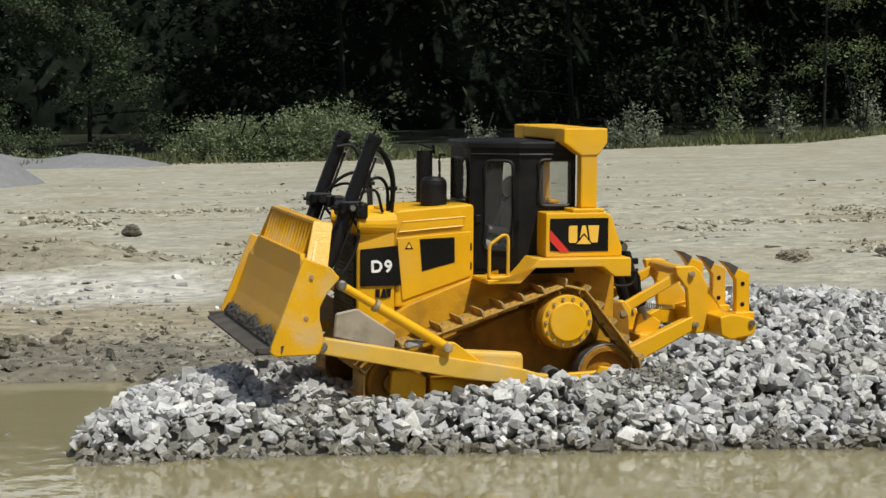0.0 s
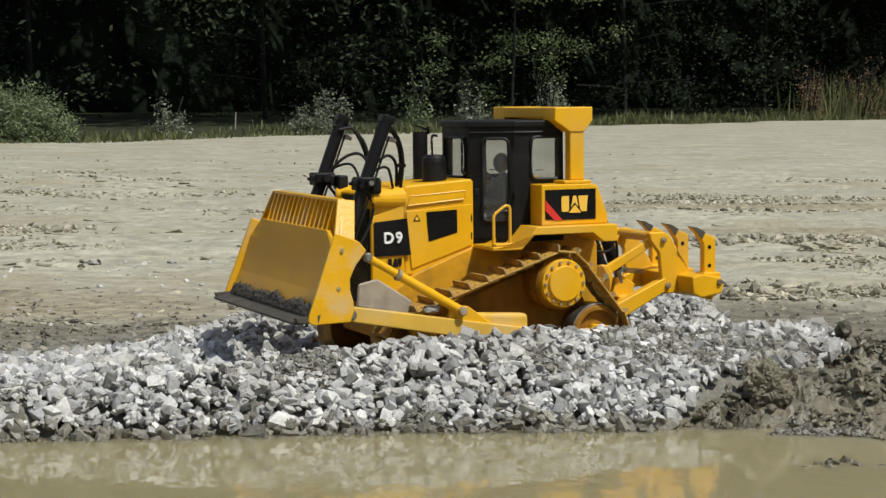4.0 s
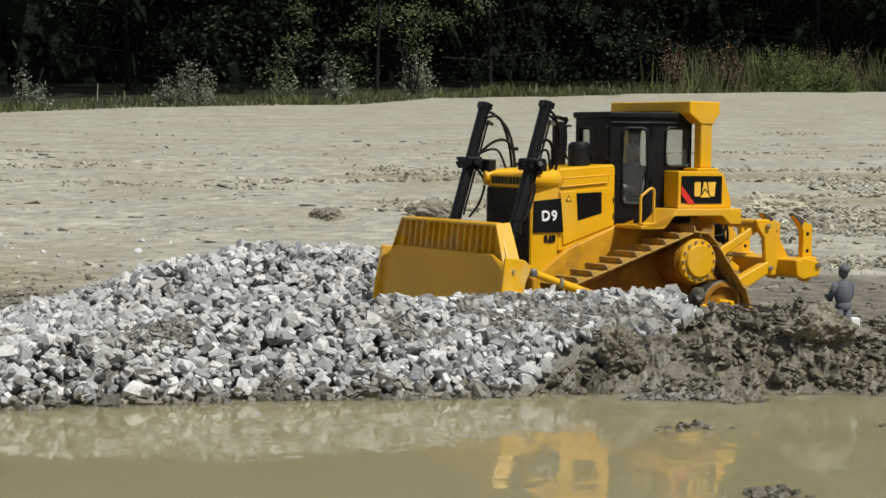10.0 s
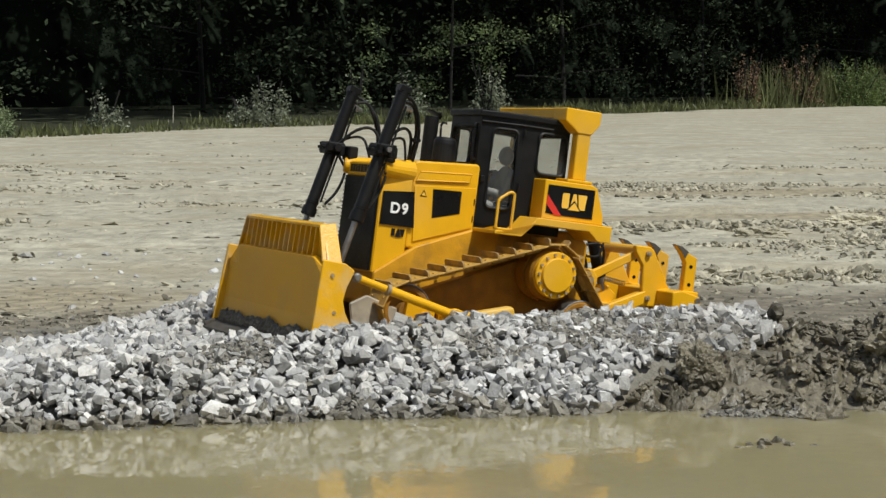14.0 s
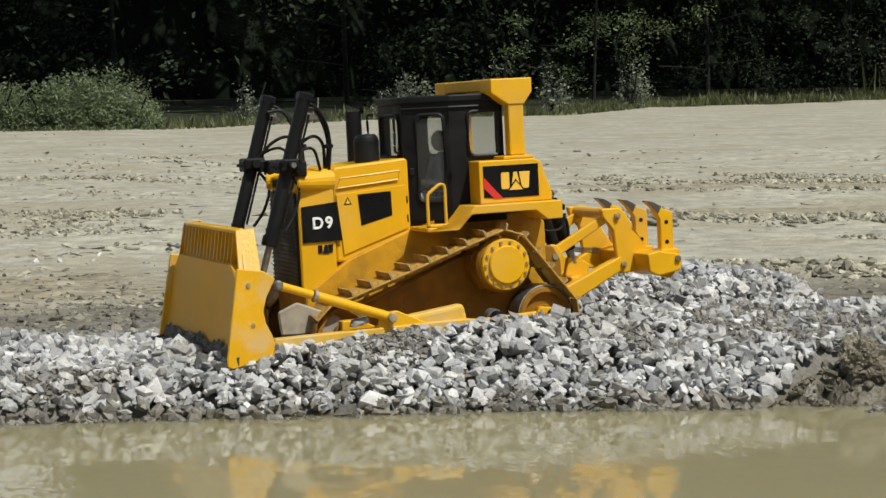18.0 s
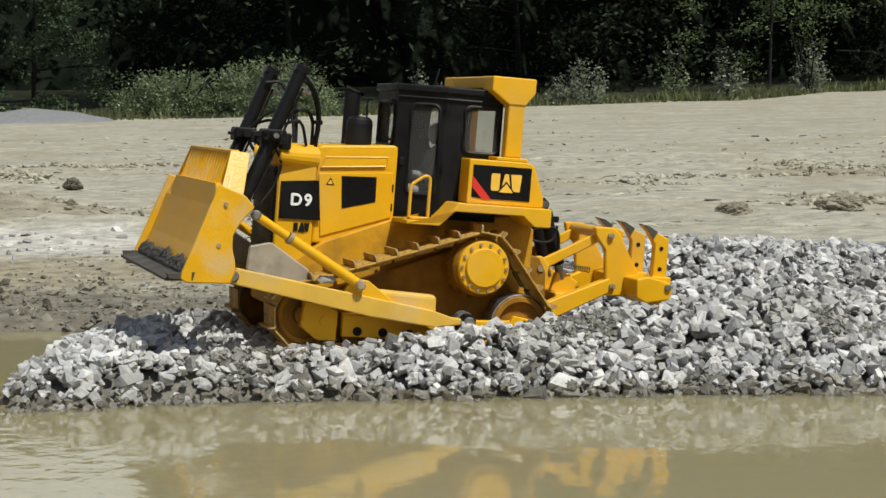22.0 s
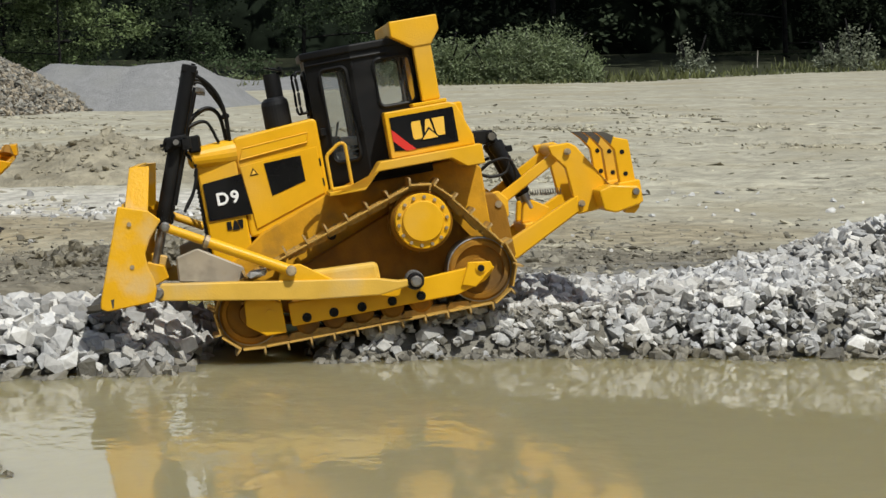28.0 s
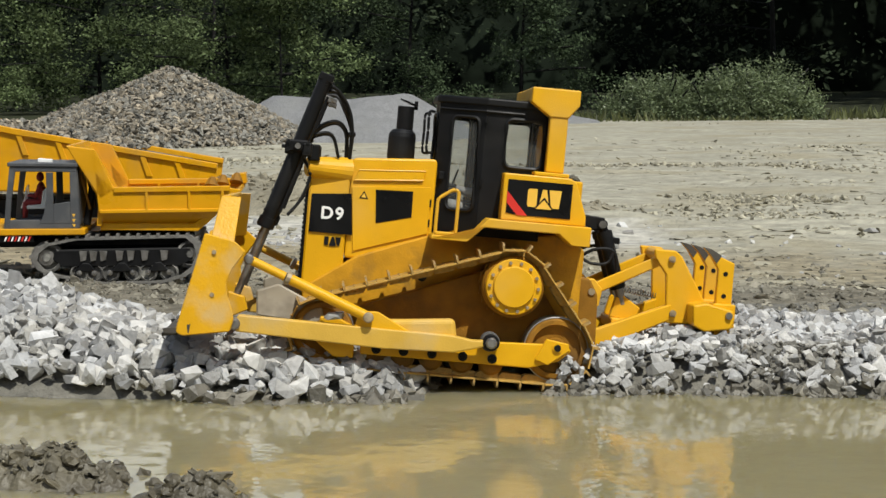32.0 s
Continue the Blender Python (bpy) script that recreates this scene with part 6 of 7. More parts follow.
def build_heaps():
    rnd = random.Random(41)

    def pile_z(x, y):
        return max(cone(x, y, -2.84, 6.75, 0.57, 0.62, 0.315, 0.82), cone(x, y, -3.08, 6.75, 0.5, 0.5, 0.22, 0.85)) - 0.03
    places = []
    while len(places) < 8500:
        x, y = rnd.uniform(-3.55, -2.25), rnd.uniform(6.1, 6.95)
        z = pile_z(x, y)
        if z < 0:
            continue
        s = rnd.uniform(0.011, 0.027)
        places.append((x, y, 0.003 + z + rnd.uniform(-0.008, 0.004), s))
    heap("stone_heap", places, M_PILE, "tall heap of mixed tan and grey broken stone", "stone heap", CRUMBS, 8, singles=(-3.2, -2.4, 6.1, 6.6), rest="stone_layer", tumble=0.7)

    def dune(name, fn, x0, x1, y0, y1, mat, label):
        n = 60
        vs = []
        for j in range(n + 1):
            for i in range(n + 1):
                x, y = x0 + (x1 - x0) * i / n, y0 + (y1 - y0) * j / n
                z = fn(x, y)
                vs.append((x, y, ground_z(x, y) - 0.01 + (z + 0.006 * noise.noise((x * 9, y * 9, 1)) if z > 0 else 0)))
        w = n + 1
        fs = [(j * w + i, j * w + i + 1, (j + 1) * w + i + 1, (j + 1) * w + i) for j in range(n) for i in range(n)]
        me = bpy.data.meshes.new(name)
        me.from_pydata(vs, [], fs)
        me.materials.append(mat)
        for p in me.polygons:
            p.use_smooth = True
        tagged(new(name, me), label, "gravel heap", kind="stuff")

    def fine(x, y):
        a = max(cone(x, y, -2.16, 7.25, 0.40, 0.5, 0.25, 0.85), cone(x, y, -2.50, 7.25, 0.36, 0.5, 0.245, 0.85), cone(x, y, -2.34, 7.25, 0.44, 0.5, 0.25, 0.9))
        return min(a, 0.183 + 0.010 * math.sin((x + 2.2) * 9)) - 0.01
    dune("chippings_heap", fine, -2.85, -1.55, 6.7, 7.8, M_FINE, "smooth heap of fine grey chippings")

    def core(x, y):
        return max(0.0, pile_z(x, y) - 0.02)
    dune("stone_heap_core", core, -3.6, -2.2, 6.05, 7.4, M_PILE, "packed core of the broken stone heap")

    def mound(x, y):
        h = max(cone(x, y, -1.20, 3.62, 0.30, 0.34, 0.075, 0.55), cone(x, y, -1.45, 3.75, 0.34, 0.34, 0.06, 0.6), cone(x, y, -0.92, 3.62, 0.30, 0.28, 0.040, 0.6))
        return h * (1 + 0.35 * noise.noise((x * 7, y * 7, 4)) + 0.2 * noise.noise((x * 19, y * 19, 4)))
    dune("earth_mound", mound, -1.85, -0.55, 3.2, 4.15, M_EARTH, "low mound of damp dug earth on the sand")
    places = []
    while len(places) < 900:
        x, y = rnd.uniform(-1.8, -0.6), rnd.uniform(3.25, 4.0)
        h = mound(x, y)
        if h < 0.012 or (h < 0.045 and rnd.random() < 0.6):
            continue
        s = rnd.lognormvariate(math.log(0.010), 0.5)
        places.append((x, y, ground_z(x, y) - 0.01 + h, min(0.035, s)))
    heap("earth_clods", places, M_EARTH, "clods of damp earth on the dug mound", "clods", CRUMBS, 19)
    places = []
    while len(places) < 420:
        x, y = -0.92 + 0.24 * rnd.gauss(0, 1), 2.86 + 0.10 * rnd.gauss(0, 1)
        if rnd.random() < 0.25:
            x, y = rnd.uniform(-1.3, 0.2), rnd.uniform(2.35, 3.2)
        s = min(0.022, rnd.lognormvariate(math.log(0.0085), 0.4))
        places.append((x, y, ground_z(x, y) + s * 0.05, s))
    heap("stone_chips", places, M_STONE, "pale stone chips strewn on the sand", "stone chips", SHAPES, 20)
    places = []
    for _ in range(260):
        x, y = -0.73 + 0.06 * rnd.gauss(0, 1), 2.30 + 0.045 * rnd.gauss(0, 1)
        s = rnd.uniform(0.006, 0.022)
        places.append((x, y, ground_z(x, y) + s * 0.2 + 0.014 * math.exp(-((x + 0.73) / 0.05) ** 2 - ((y - 2.3) / 0.04) ** 2), s))
    heap("mud_heap", places, M_MUD, "small heap of dark mud clods on the far bank", "mud", LUMPS, 22)

    def far_hump(x, y):
        return max(cone(x, y, -2.6, 9.3, 0.5, 0.3, 0.10, 0.8), cone(x, y, -3.2, 9.3, 0.6, 0.3, 0.14, 0.8), cone(x, y, -2.05, 9.3, 0.42, 0.3, 0.075, 0.6))
    dune("earth_bank", far_hump, -4.0, -1.6, 8.9, 9.7, M_FINE, "low grey earth bank at the verge")


# ---- plants ----
def leaves_mesh(name, spots, mat, seed):
    """Many small folded leaves in one mesh; spots: (x, y, z, length)."""
    rnd = np.random.RandomState(seed)
    n = len(spots)
    sp = np.array(spots)
    a = rnd.normal(size=(n, 3))
    a[:, 2] = np.abs(a[:, 2]) * 0.6
    a /= np.linalg.norm(a, axis=1)[:, None]
    b = np.cross(a, rnd.normal(size=(n, 3)))
    b /= np.linalg.norm(b, axis=1)[:, None]
    c = np.cross(a, b)
    L = sp[:, 3:4]
    p = sp[:, :3]
    v = np.stack([p - a * L * 0.5, p + b * L * 0.24 + c * L * 0.05, p + a * L * 0.5, p - b * L * 0.24 + c * L * 0.05], 1).reshape(-1, 3)
    i = np.arange(n)[:, None] * 4
    f = np.concatenate([np.hstack([i, i + 1, i + 2]), np.hstack([i, i + 2, i + 3])], 1).reshape(-1, 3)
    me = bpy.data.meshes.new(name)
    me.from_pydata(v.tolist(), [], f.tolist())
    me.materials.append(mat)
    return me


def bush(name, x, y, lobes, count, leaf, mat, label, seed, stems=9):
    """A shrub: thin stems from the ground and a crown of small leaves; lobes: (dx, dy, half width, depth, height)."""
    rnd = random.Random(seed)
    ob = thing(name, label, "bush", m=pose(x, y, ground_z(x, y) - 0.01))
    spots, tot = [], sum(l[2] * l[4] for l in lobes)
    for dx, dy, hw, dp, h in lobes:
        for _ in range(stems):
            ex, ey, ez = dx + rnd.uniform(-hw, hw) * 0.85, dy + rnd.uniform(-dp, dp) * 0.7, h * rnd.uniform(0.6, 1.05)
            part("stem", tube(arc([(dx + (ex - dx) * 0.15, dy, 0), (dx + (ex - dx) * 0.55, dy + (ey - dy) * 0.5, ez * 0.5), (ex, ey, ez)], 4), 0.004 + 0.004 * h, 5), M_BARK, ob)
        k = int(count * hw * h / tot)
        twigs = []
        for _ in range(max(14, k // 26)):
            t = rnd.uniform(0, 2 * math.pi)
            ph = math.asin(rnd.uniform(0.0, 1.0))
            r = rnd.uniform(0.35, 1.0) ** 0.5 * (1 + 0.22 * noise.noise((math.cos(t) * 2.6 + seed, math.sin(t) * 2.6, ph * 3)))
            tip = Vector((dx + hw * r * math.cos(t) * math.cos(ph) ** 0.5, dy + dp * r * math.sin(t) * math.cos(ph) ** 0.5, h * (0.05 + 0.95 * r * math.sin(ph))))
            root = Vector((dx, dy, 0.0)).lerp(tip, 0.55)
            root.z -= 0.10 * h
            twigs.append((root, tip))
        for _ in range(k):
            root, tip = rnd.choice(twigs)
            q = root.lerp(tip, rnd.random() ** 0.8 * 1.08)
            g = 0.75 * leaf
            spots.append((q.x + rnd.gauss(0, g), q.y + rnd.gauss(0, g), max(0.01, q.z + rnd.gauss(0, g)), leaf * rnd.uniform(0.6, 1.35)))
    crown = new("crown", leaves_mesh("crown", spots, mat, seed))
    crown.parent = ob
    return ob


def tree(name, x, y, h, crown_w, low, count, leaf, mat, label, seed):
    """A tree: tapered trunk with limbs and a crown of leaf clumps with gaps."""
    rnd = random.Random(seed)
    ob = thing(name, label, "tree", "trees at the quarry's edge", pose(x, y, ground_z(x, y) - 0.02))
    lean = rnd.uniform(-0.05, 0.05)
    pts = [(0, 0, 0), (lean * h * 0.3, 0, h * 0.35), (lean * h, 0.02 * h, h * 0.95)]
    bm = bmesh.new()
    line = arc(pts, 5)
    rings = []
    for i, p in enumerate(line):
        r = (0.0045 if h > 3 else 0.009) * h * (1 - 0.85 * i / (len(line) - 1))
        rings.append([bm.verts.new((p.x + r * math.cos(k * 0.785), p.y + r * math.sin(k * 0.785), p.z)) for k in range(8)])
    for a, b in zip(rings, rings[1:]):
        for k in range(8):
            bm.faces.new((a[k], a[(k + 1) % 8], b[(k + 1) % 8], b[k]))
    part("trunk", bm, M_BARK, ob, smooth=True)
    spots = []
    clumps = []
    for i in range(16):
        z = low + (h - low) * (i + rnd.random()) / 16
        a = rnd.uniform(0, 6.28)
        w = crown_w * (0.35 + 0.65 * math.sin(math.pi * min(1, max(0.08, (z - low) / (h - low) * 0.85 + 0.12))))
        e = (w * math.cos(a) * rnd.uniform(0.6, 1), w * math.sin(a) * rnd.uniform(0.6, 1), z)
        part("limb", tube(arc([(lean * z, 0, z * 0.9), (e[0] * 0.5, e[1] * 0.5, z * 0.97), e], 3), (0.0012 if h > 3 else 0.004) * h * (1.1 - z / h), 5), M_BARK, ob)
        for k in range(5):
            t = rnd.uniform(0.35, 1.1)
            clumps.append((e[0] * t + rnd.gauss(0, .12 * crown_w), e[1] * t + rnd.gauss(0, .12 * crown_w), z + rnd.gauss(0, 0.05 * h)))
    for _ in range(count):
        q = rnd.choice(clumps)
        g = 0.075 * crown_w
        spots.append((q[0] + rnd.gauss(0, g), q[1] + rnd.gauss(0, g), max(0.05, q[2] + rnd.gauss(0, g * 0.6)), leaf * rnd.uniform(0.6, 1.4)))
    crown = new("crown", leaves_mesh("crown", spots, mat, seed))
    crown.parent = ob
    return ob


def build_plants():
    rnd = random.Random(51)
    bush("willow_bush", -1.50, 10.1, [(0.03, 0, 0.25, 0.22, 0.27), (-0.20, 0, 0.13, 0.15, 0.16)], 21000, 0.0165, M_LEAF, "low grey-green willow bush on the verge", 1)
    bush("willow_bush", -0.98, 10.15, [(0.0, 0, 0.32, 0.26, 0.32), (0.20, 0, 0.18, 0.2, 0.20), (-0.2, 0, 0.14, 0.2, 0.22)], 38000, 0.0165, M_LEAF, "rounded green willow bush on the verge", 2)
    bush("silver_bush", 0.80, 12.1, [(0.04, 0, 0.13, 0.12, 0.34), (-0.13, 0, 0.13, 0.12, 0.20)], 1900, 0.022, M_LEAF_PALE, "sparse silvery-leaved young bush", 3, 6)
    bush("silver_bush", -0.17, 11.3, [(0, 0, 0.12, 0.10, 0.26)], 900, 0.022, M_LEAF_PALE, "thin pale-leaved sapling bush at the verge", 4, 6)
    bush("silver_bush", 2.85, 15.5, [(0, 0, 0.17, 0.16, 0.46)], 900, 0.027, M_LEAF_PALE, "sparse pale-leaved sapling before dark trees", 5, 7)
    bush("sapling", 1.55, 13.6, [(0, 0, 0.11, 0.11, 0.42)], 800, 0.024, M_LEAF, "thin green sapling at the wood's edge", 6, 6)
    bush("sapling", 2.0, 14.0, [(0, 0, 0.15, 0.12, 0.36)], 800, 0.025, M_LEAF_PALE, "thin pale sapling at the wood's edge", 7, 6)
    bush("weeds", 6.35, 19.8, [(0.1, 0, 0.16, 0.14, 0.66)], 1500, 0.026, M_WEED, "tall rust-brown weeds at the verge", 8, 7)
    bush("weeds", 7.4, 20.9, [(0, 0, 0.35, 0.2, 0.66)], 2600, 0.026, M_WEED, "patch of reddish-brown tall weeds", 9, 10)
    bush("weeds", 9.6, 22.9, [(0, 0, 0.5, 0.2, 0.66)], 2800, 0.026, M_WEED, "patch of rust-red tall weeds", 10, 10)
    bush("green_weeds", 8.3, 21.4, [(0, 0, 0.42, 0.25, 0.56), (0.7, 0.2, 0.4, 0.2, 0.46)], 8000, 0.030, M_GREEN, "lush light-green weeds at the verge", 11, 10)
    bush("green_weeds", 10.4, 22.4, [(0, 0, 0.4, 0.2, 0.78)], 6000, 0.030, M_GREEN, "tall green weeds at the verge", 12, 10)
    bush("low_bush", -2.5, 9.6, [(0, 0, 0.2, 0.15, 0.11), (0.3, 0, 0.14, 0.1, 0.09)], 420, 0.024, M_LEAF, "low dark-green shrub behind an earth bank", 13, 5)
    # verge grass
    vs, fs = [], []
    for _ in range(5500):
        x = rnd.uniform(-2.8, 11.5)
        y = verge_y(x) + rnd.random() ** 2 * (0.5 + 0.06 * (x + 3)) - 0.05
        h = rnd.uniform(0.015, 0.055) * (1 + 0.09 * (y - 9)) * (1.3 if noise.noise((x * 1.5, 0, 8)) > 0.1 else 0.7)
        w = 0.004 + 0.0006 * y
        a = rnd.uniform(0, 3.14)
        dx, dy = w * math.cos(a), w * math.sin(a)
        lx, ly = rnd.gauss(0, 0.35) * h, rnd.gauss(0, 0.35) * h
        z = ground_z(x, y) - 0.01
        k = len(vs)
        vs += [(x - dx, y - dy, z), (x + dx, y + dy, z), (x + lx, y + ly, z + h)]
        fs.append((k, k + 1, k + 2))
    for _ in range(16000):
        x = rnd.uniform(-2.6, 12.5)
        y = verge_y(x) + 0.10 + rnd.random() * 1.6
        if noise.noise((x * 2.3, y * 1.1, 18.0)) + 0.3 * noise.noise((x * 9.0, y * 5.0, 2.0)) < 0.05 + 0.2 * rnd.random():
            continue
        h = rnd.uniform(0.04, 0.13) * (0.7 + 0.05 * (y - 10)) * (0.75 + 0.8 * noise.noise((x * 1.9, y, 8)))
        w = 0.003 + 0.0004 * y
        a = rnd.uniform(0, 3.14)
        dx, dy = w * math.cos(a), w * math.sin(a)
        lx, ly = rnd.gauss(0, 0.3) * h, rnd.gauss(0, 0.3) * h
        z = ground_z(x, y) - 0.01
        k = len(vs)
        vs += [(x - dx, y - dy, z), (x + dx, y + dy, z), (x + lx, y + ly, z + h)]
        fs.append((k, k + 1, k + 2))
    for _ in range(900):
        x = rnd.choice((7.0, 8.0, 8.6, 9.2, 10.3, 10.9)) + rnd.gauss(0, 0.35)
        y = verge_y(x) + 0.1 + rnd.random() * 0.7
        h = rnd.uniform(0.2, 0.6)
        z = ground_z(x, y) - 0.01
        lx, a = rnd.gauss(0, 0.25) * h, rnd.uniform(0, 3.14)
        k = len(vs)
        vs += [(x - 0.012 * math.cos(a), y - 0.012 * math.sin(a), z), (x + 0.012 * math.cos(a), y + 0.012 * math.sin(a), z), (x + lx, y, z + h)]
        fs.append((k, k + 1, k + 2))
    me = bpy.data.meshes.new("verge_grass")
    me.from_pydata(vs, [], fs)
    me.materials.append(M_GRASS)
    tagged(new("verge_grass", me), "rough green grass along the verge", "grass", kind="stuff")
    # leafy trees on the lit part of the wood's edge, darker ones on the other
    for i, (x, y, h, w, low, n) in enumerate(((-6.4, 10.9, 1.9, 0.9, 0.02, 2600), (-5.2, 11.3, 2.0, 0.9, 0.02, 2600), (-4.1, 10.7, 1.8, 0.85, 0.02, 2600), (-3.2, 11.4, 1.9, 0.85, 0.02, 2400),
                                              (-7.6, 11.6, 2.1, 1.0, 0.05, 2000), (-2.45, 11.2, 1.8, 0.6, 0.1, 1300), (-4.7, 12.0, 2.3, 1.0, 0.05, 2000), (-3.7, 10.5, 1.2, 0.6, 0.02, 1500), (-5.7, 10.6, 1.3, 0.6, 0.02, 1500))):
        # Right of x = -3.5 the leaf colour itself holds the shade.
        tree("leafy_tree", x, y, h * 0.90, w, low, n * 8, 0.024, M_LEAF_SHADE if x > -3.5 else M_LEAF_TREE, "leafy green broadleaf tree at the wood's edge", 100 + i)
    for i, (x, y, h, w, low, n) in enumerate(((-1.3, 15.5, 5.2, 1.5, 0.05, 3200), (0.6, 17.5, 5.4, 1.6, 0.05, 3200), (2.6, 15.9, 3.4, 1.0, 0.42, 2200), (4.6, 20.5, 6.0, 1.8, 0.05, 3000),
                                              (7.2, 24.0, 6.6, 2.0, 0.05, 3000), (10.6, 26.0, 6.8, 2.2, 0.05, 3000), (13.5, 27.5, 7.0, 2.4, 0.05, 3000))):
        tree("dark_tree", x, y, h, w, low, n * 4, 0.030, M_LEAF_DARK if i != 2 else M_LEAF_TREE, "dark tree of the wood, its shade put into the leaf colour" if i != 2 else "young green tree before the dark wood", 200 + i)
    # the depth of the wood: closed canopy over trunks, set above the view to shade them, darker behind
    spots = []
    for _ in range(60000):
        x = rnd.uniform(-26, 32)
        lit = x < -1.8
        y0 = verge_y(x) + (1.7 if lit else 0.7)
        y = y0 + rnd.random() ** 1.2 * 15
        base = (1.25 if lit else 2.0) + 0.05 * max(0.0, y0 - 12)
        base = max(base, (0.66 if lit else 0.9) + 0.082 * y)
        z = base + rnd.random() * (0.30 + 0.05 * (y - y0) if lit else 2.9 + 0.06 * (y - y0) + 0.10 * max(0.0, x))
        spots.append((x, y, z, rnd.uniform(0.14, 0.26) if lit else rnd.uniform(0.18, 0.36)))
    # large leaf cards added out of view high above, which keep the wood dark
    for _ in range(7000):
        x = rnd.uniform(-1.6, 32)
        y = verge_y(x) + 0.9 + rnd.random() * 15
        spots.append((x, y, 2.3 + 0.03 * y + rnd.random() * 2.6, rnd.uniform(0.6, 1.1)))
    boughs = []
    while len(boughs) < 420:
        x = rnd.uniform(-14, 18)
        y = verge_y(x) + 2.2 + rnd.random() * 8
        if noise.noise((x * 0.8, y * 0.4, 3.0)) > -0.1:
            boughs.append((x, y, rnd.uniform(0.1, 2.4), rnd.uniform(0.15, 0.4)))
    for _ in range(42000):
        x, y, z, r = rnd.choice(boughs)
        spots.append((x + rnd.gauss(0, r), y + rnd.gauss(0, r), max(0.02, z + rnd.gauss(0, r * 0.45)), rnd.uniform(0.035, 0.075)))
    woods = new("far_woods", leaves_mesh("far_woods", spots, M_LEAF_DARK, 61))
    tagged(woods, "deep dark mixed wood behind the quarry", "woods", kind="stuff")
    # plain near-black sheet behind the wood, standing in for its shaded depth
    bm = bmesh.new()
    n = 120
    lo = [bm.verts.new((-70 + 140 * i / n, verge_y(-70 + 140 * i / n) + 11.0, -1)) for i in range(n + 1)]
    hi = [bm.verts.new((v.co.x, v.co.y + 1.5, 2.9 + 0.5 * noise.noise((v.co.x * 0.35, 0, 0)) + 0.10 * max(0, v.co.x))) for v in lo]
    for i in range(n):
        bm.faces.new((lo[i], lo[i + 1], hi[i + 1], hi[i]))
    b = new("backdrop", mesh_of("backdrop", bm, M_WOODS_SHADE))
    tagged(b, "near-black sheet standing for the wood's shaded depth, closing the view", "woods", kind="structure")
    # unseen dark ring, added beside and behind the pond to dim low sky light
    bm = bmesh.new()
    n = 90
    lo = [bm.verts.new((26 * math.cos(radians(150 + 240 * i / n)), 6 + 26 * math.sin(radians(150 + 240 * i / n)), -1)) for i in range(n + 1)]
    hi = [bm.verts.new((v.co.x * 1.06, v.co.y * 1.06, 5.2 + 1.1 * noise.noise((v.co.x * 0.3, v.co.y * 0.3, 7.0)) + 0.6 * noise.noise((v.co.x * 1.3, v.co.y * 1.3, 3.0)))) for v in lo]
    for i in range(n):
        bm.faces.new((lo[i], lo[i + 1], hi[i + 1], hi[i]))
    tagged(new("backdrop", mesh_of("backdrop", bm, M_WOODS_SHADE)), "unseen dark ring round the rest of the quarry, added to dim low sky light", "woods", kind="structure")
    stake = part("stake", joined(rod((0, 0, 0), (0.004, 0, 0.125), 0.0045, 0.0035, 8), rod((-0.03, 0, 0.0), (-0.03, 0, 0.03), 0.004, 0.003, 6)), M_POST)
    stake.location = (0.255, 13.3, ground_z(0.255, 13.3) - 0.01)
    tagged(stake, "thin pale wooden stake in the verge", "stake")


build_mud()
build_clods()
build_rock(0.695, 3.48, 0.080, 0.030, "flat-topped dusty grey rock lying on the sand", 1, M_ROCK)
build_rock(-0.85, 4.26, 0.040, 0.020, "small dark clod lying on pale sand", 12, M_MUD)
build_rock(0.50, 3.45, 0.06, 0.022, "small broken clod of grey rock on sand", 2, M_ROCK)
build_rock(1.18, 3.45, 0.10, 0.026, "rough grey rock among sand clods", 3, M_CLOD)
build_rock(1.42, 3.6, 0.12, 0.03, "rough pale rock among sand clods", 4, M_CLOD)
build_rock(0.540, 1.715, 0.046, 0.036, "rounded muddy boulder at the end of the gravel", 5, M_MUD)
build_rock(0.632, 1.628, 0.060, 0.034, "rounded dark mud boulder at the waterline", 8, M_MUD)
build_rock(0.735, 1.700, 0.070, 0.040, "broken dark mud lump on the bank", 9, M_MUD)
build_rock(0.905, 1.690, 0.075, 0.034, "wet dark mud lump on the bank", 11, M_MUD)
build_heaps()
build_plants()


# ---- the model dump trucks and the toy figure ----
def tx(u):
    return -1.10 + 0.00073 * (u - 207)


def tz(v):
    return 0.135 - 0.00074 * (v - 288)


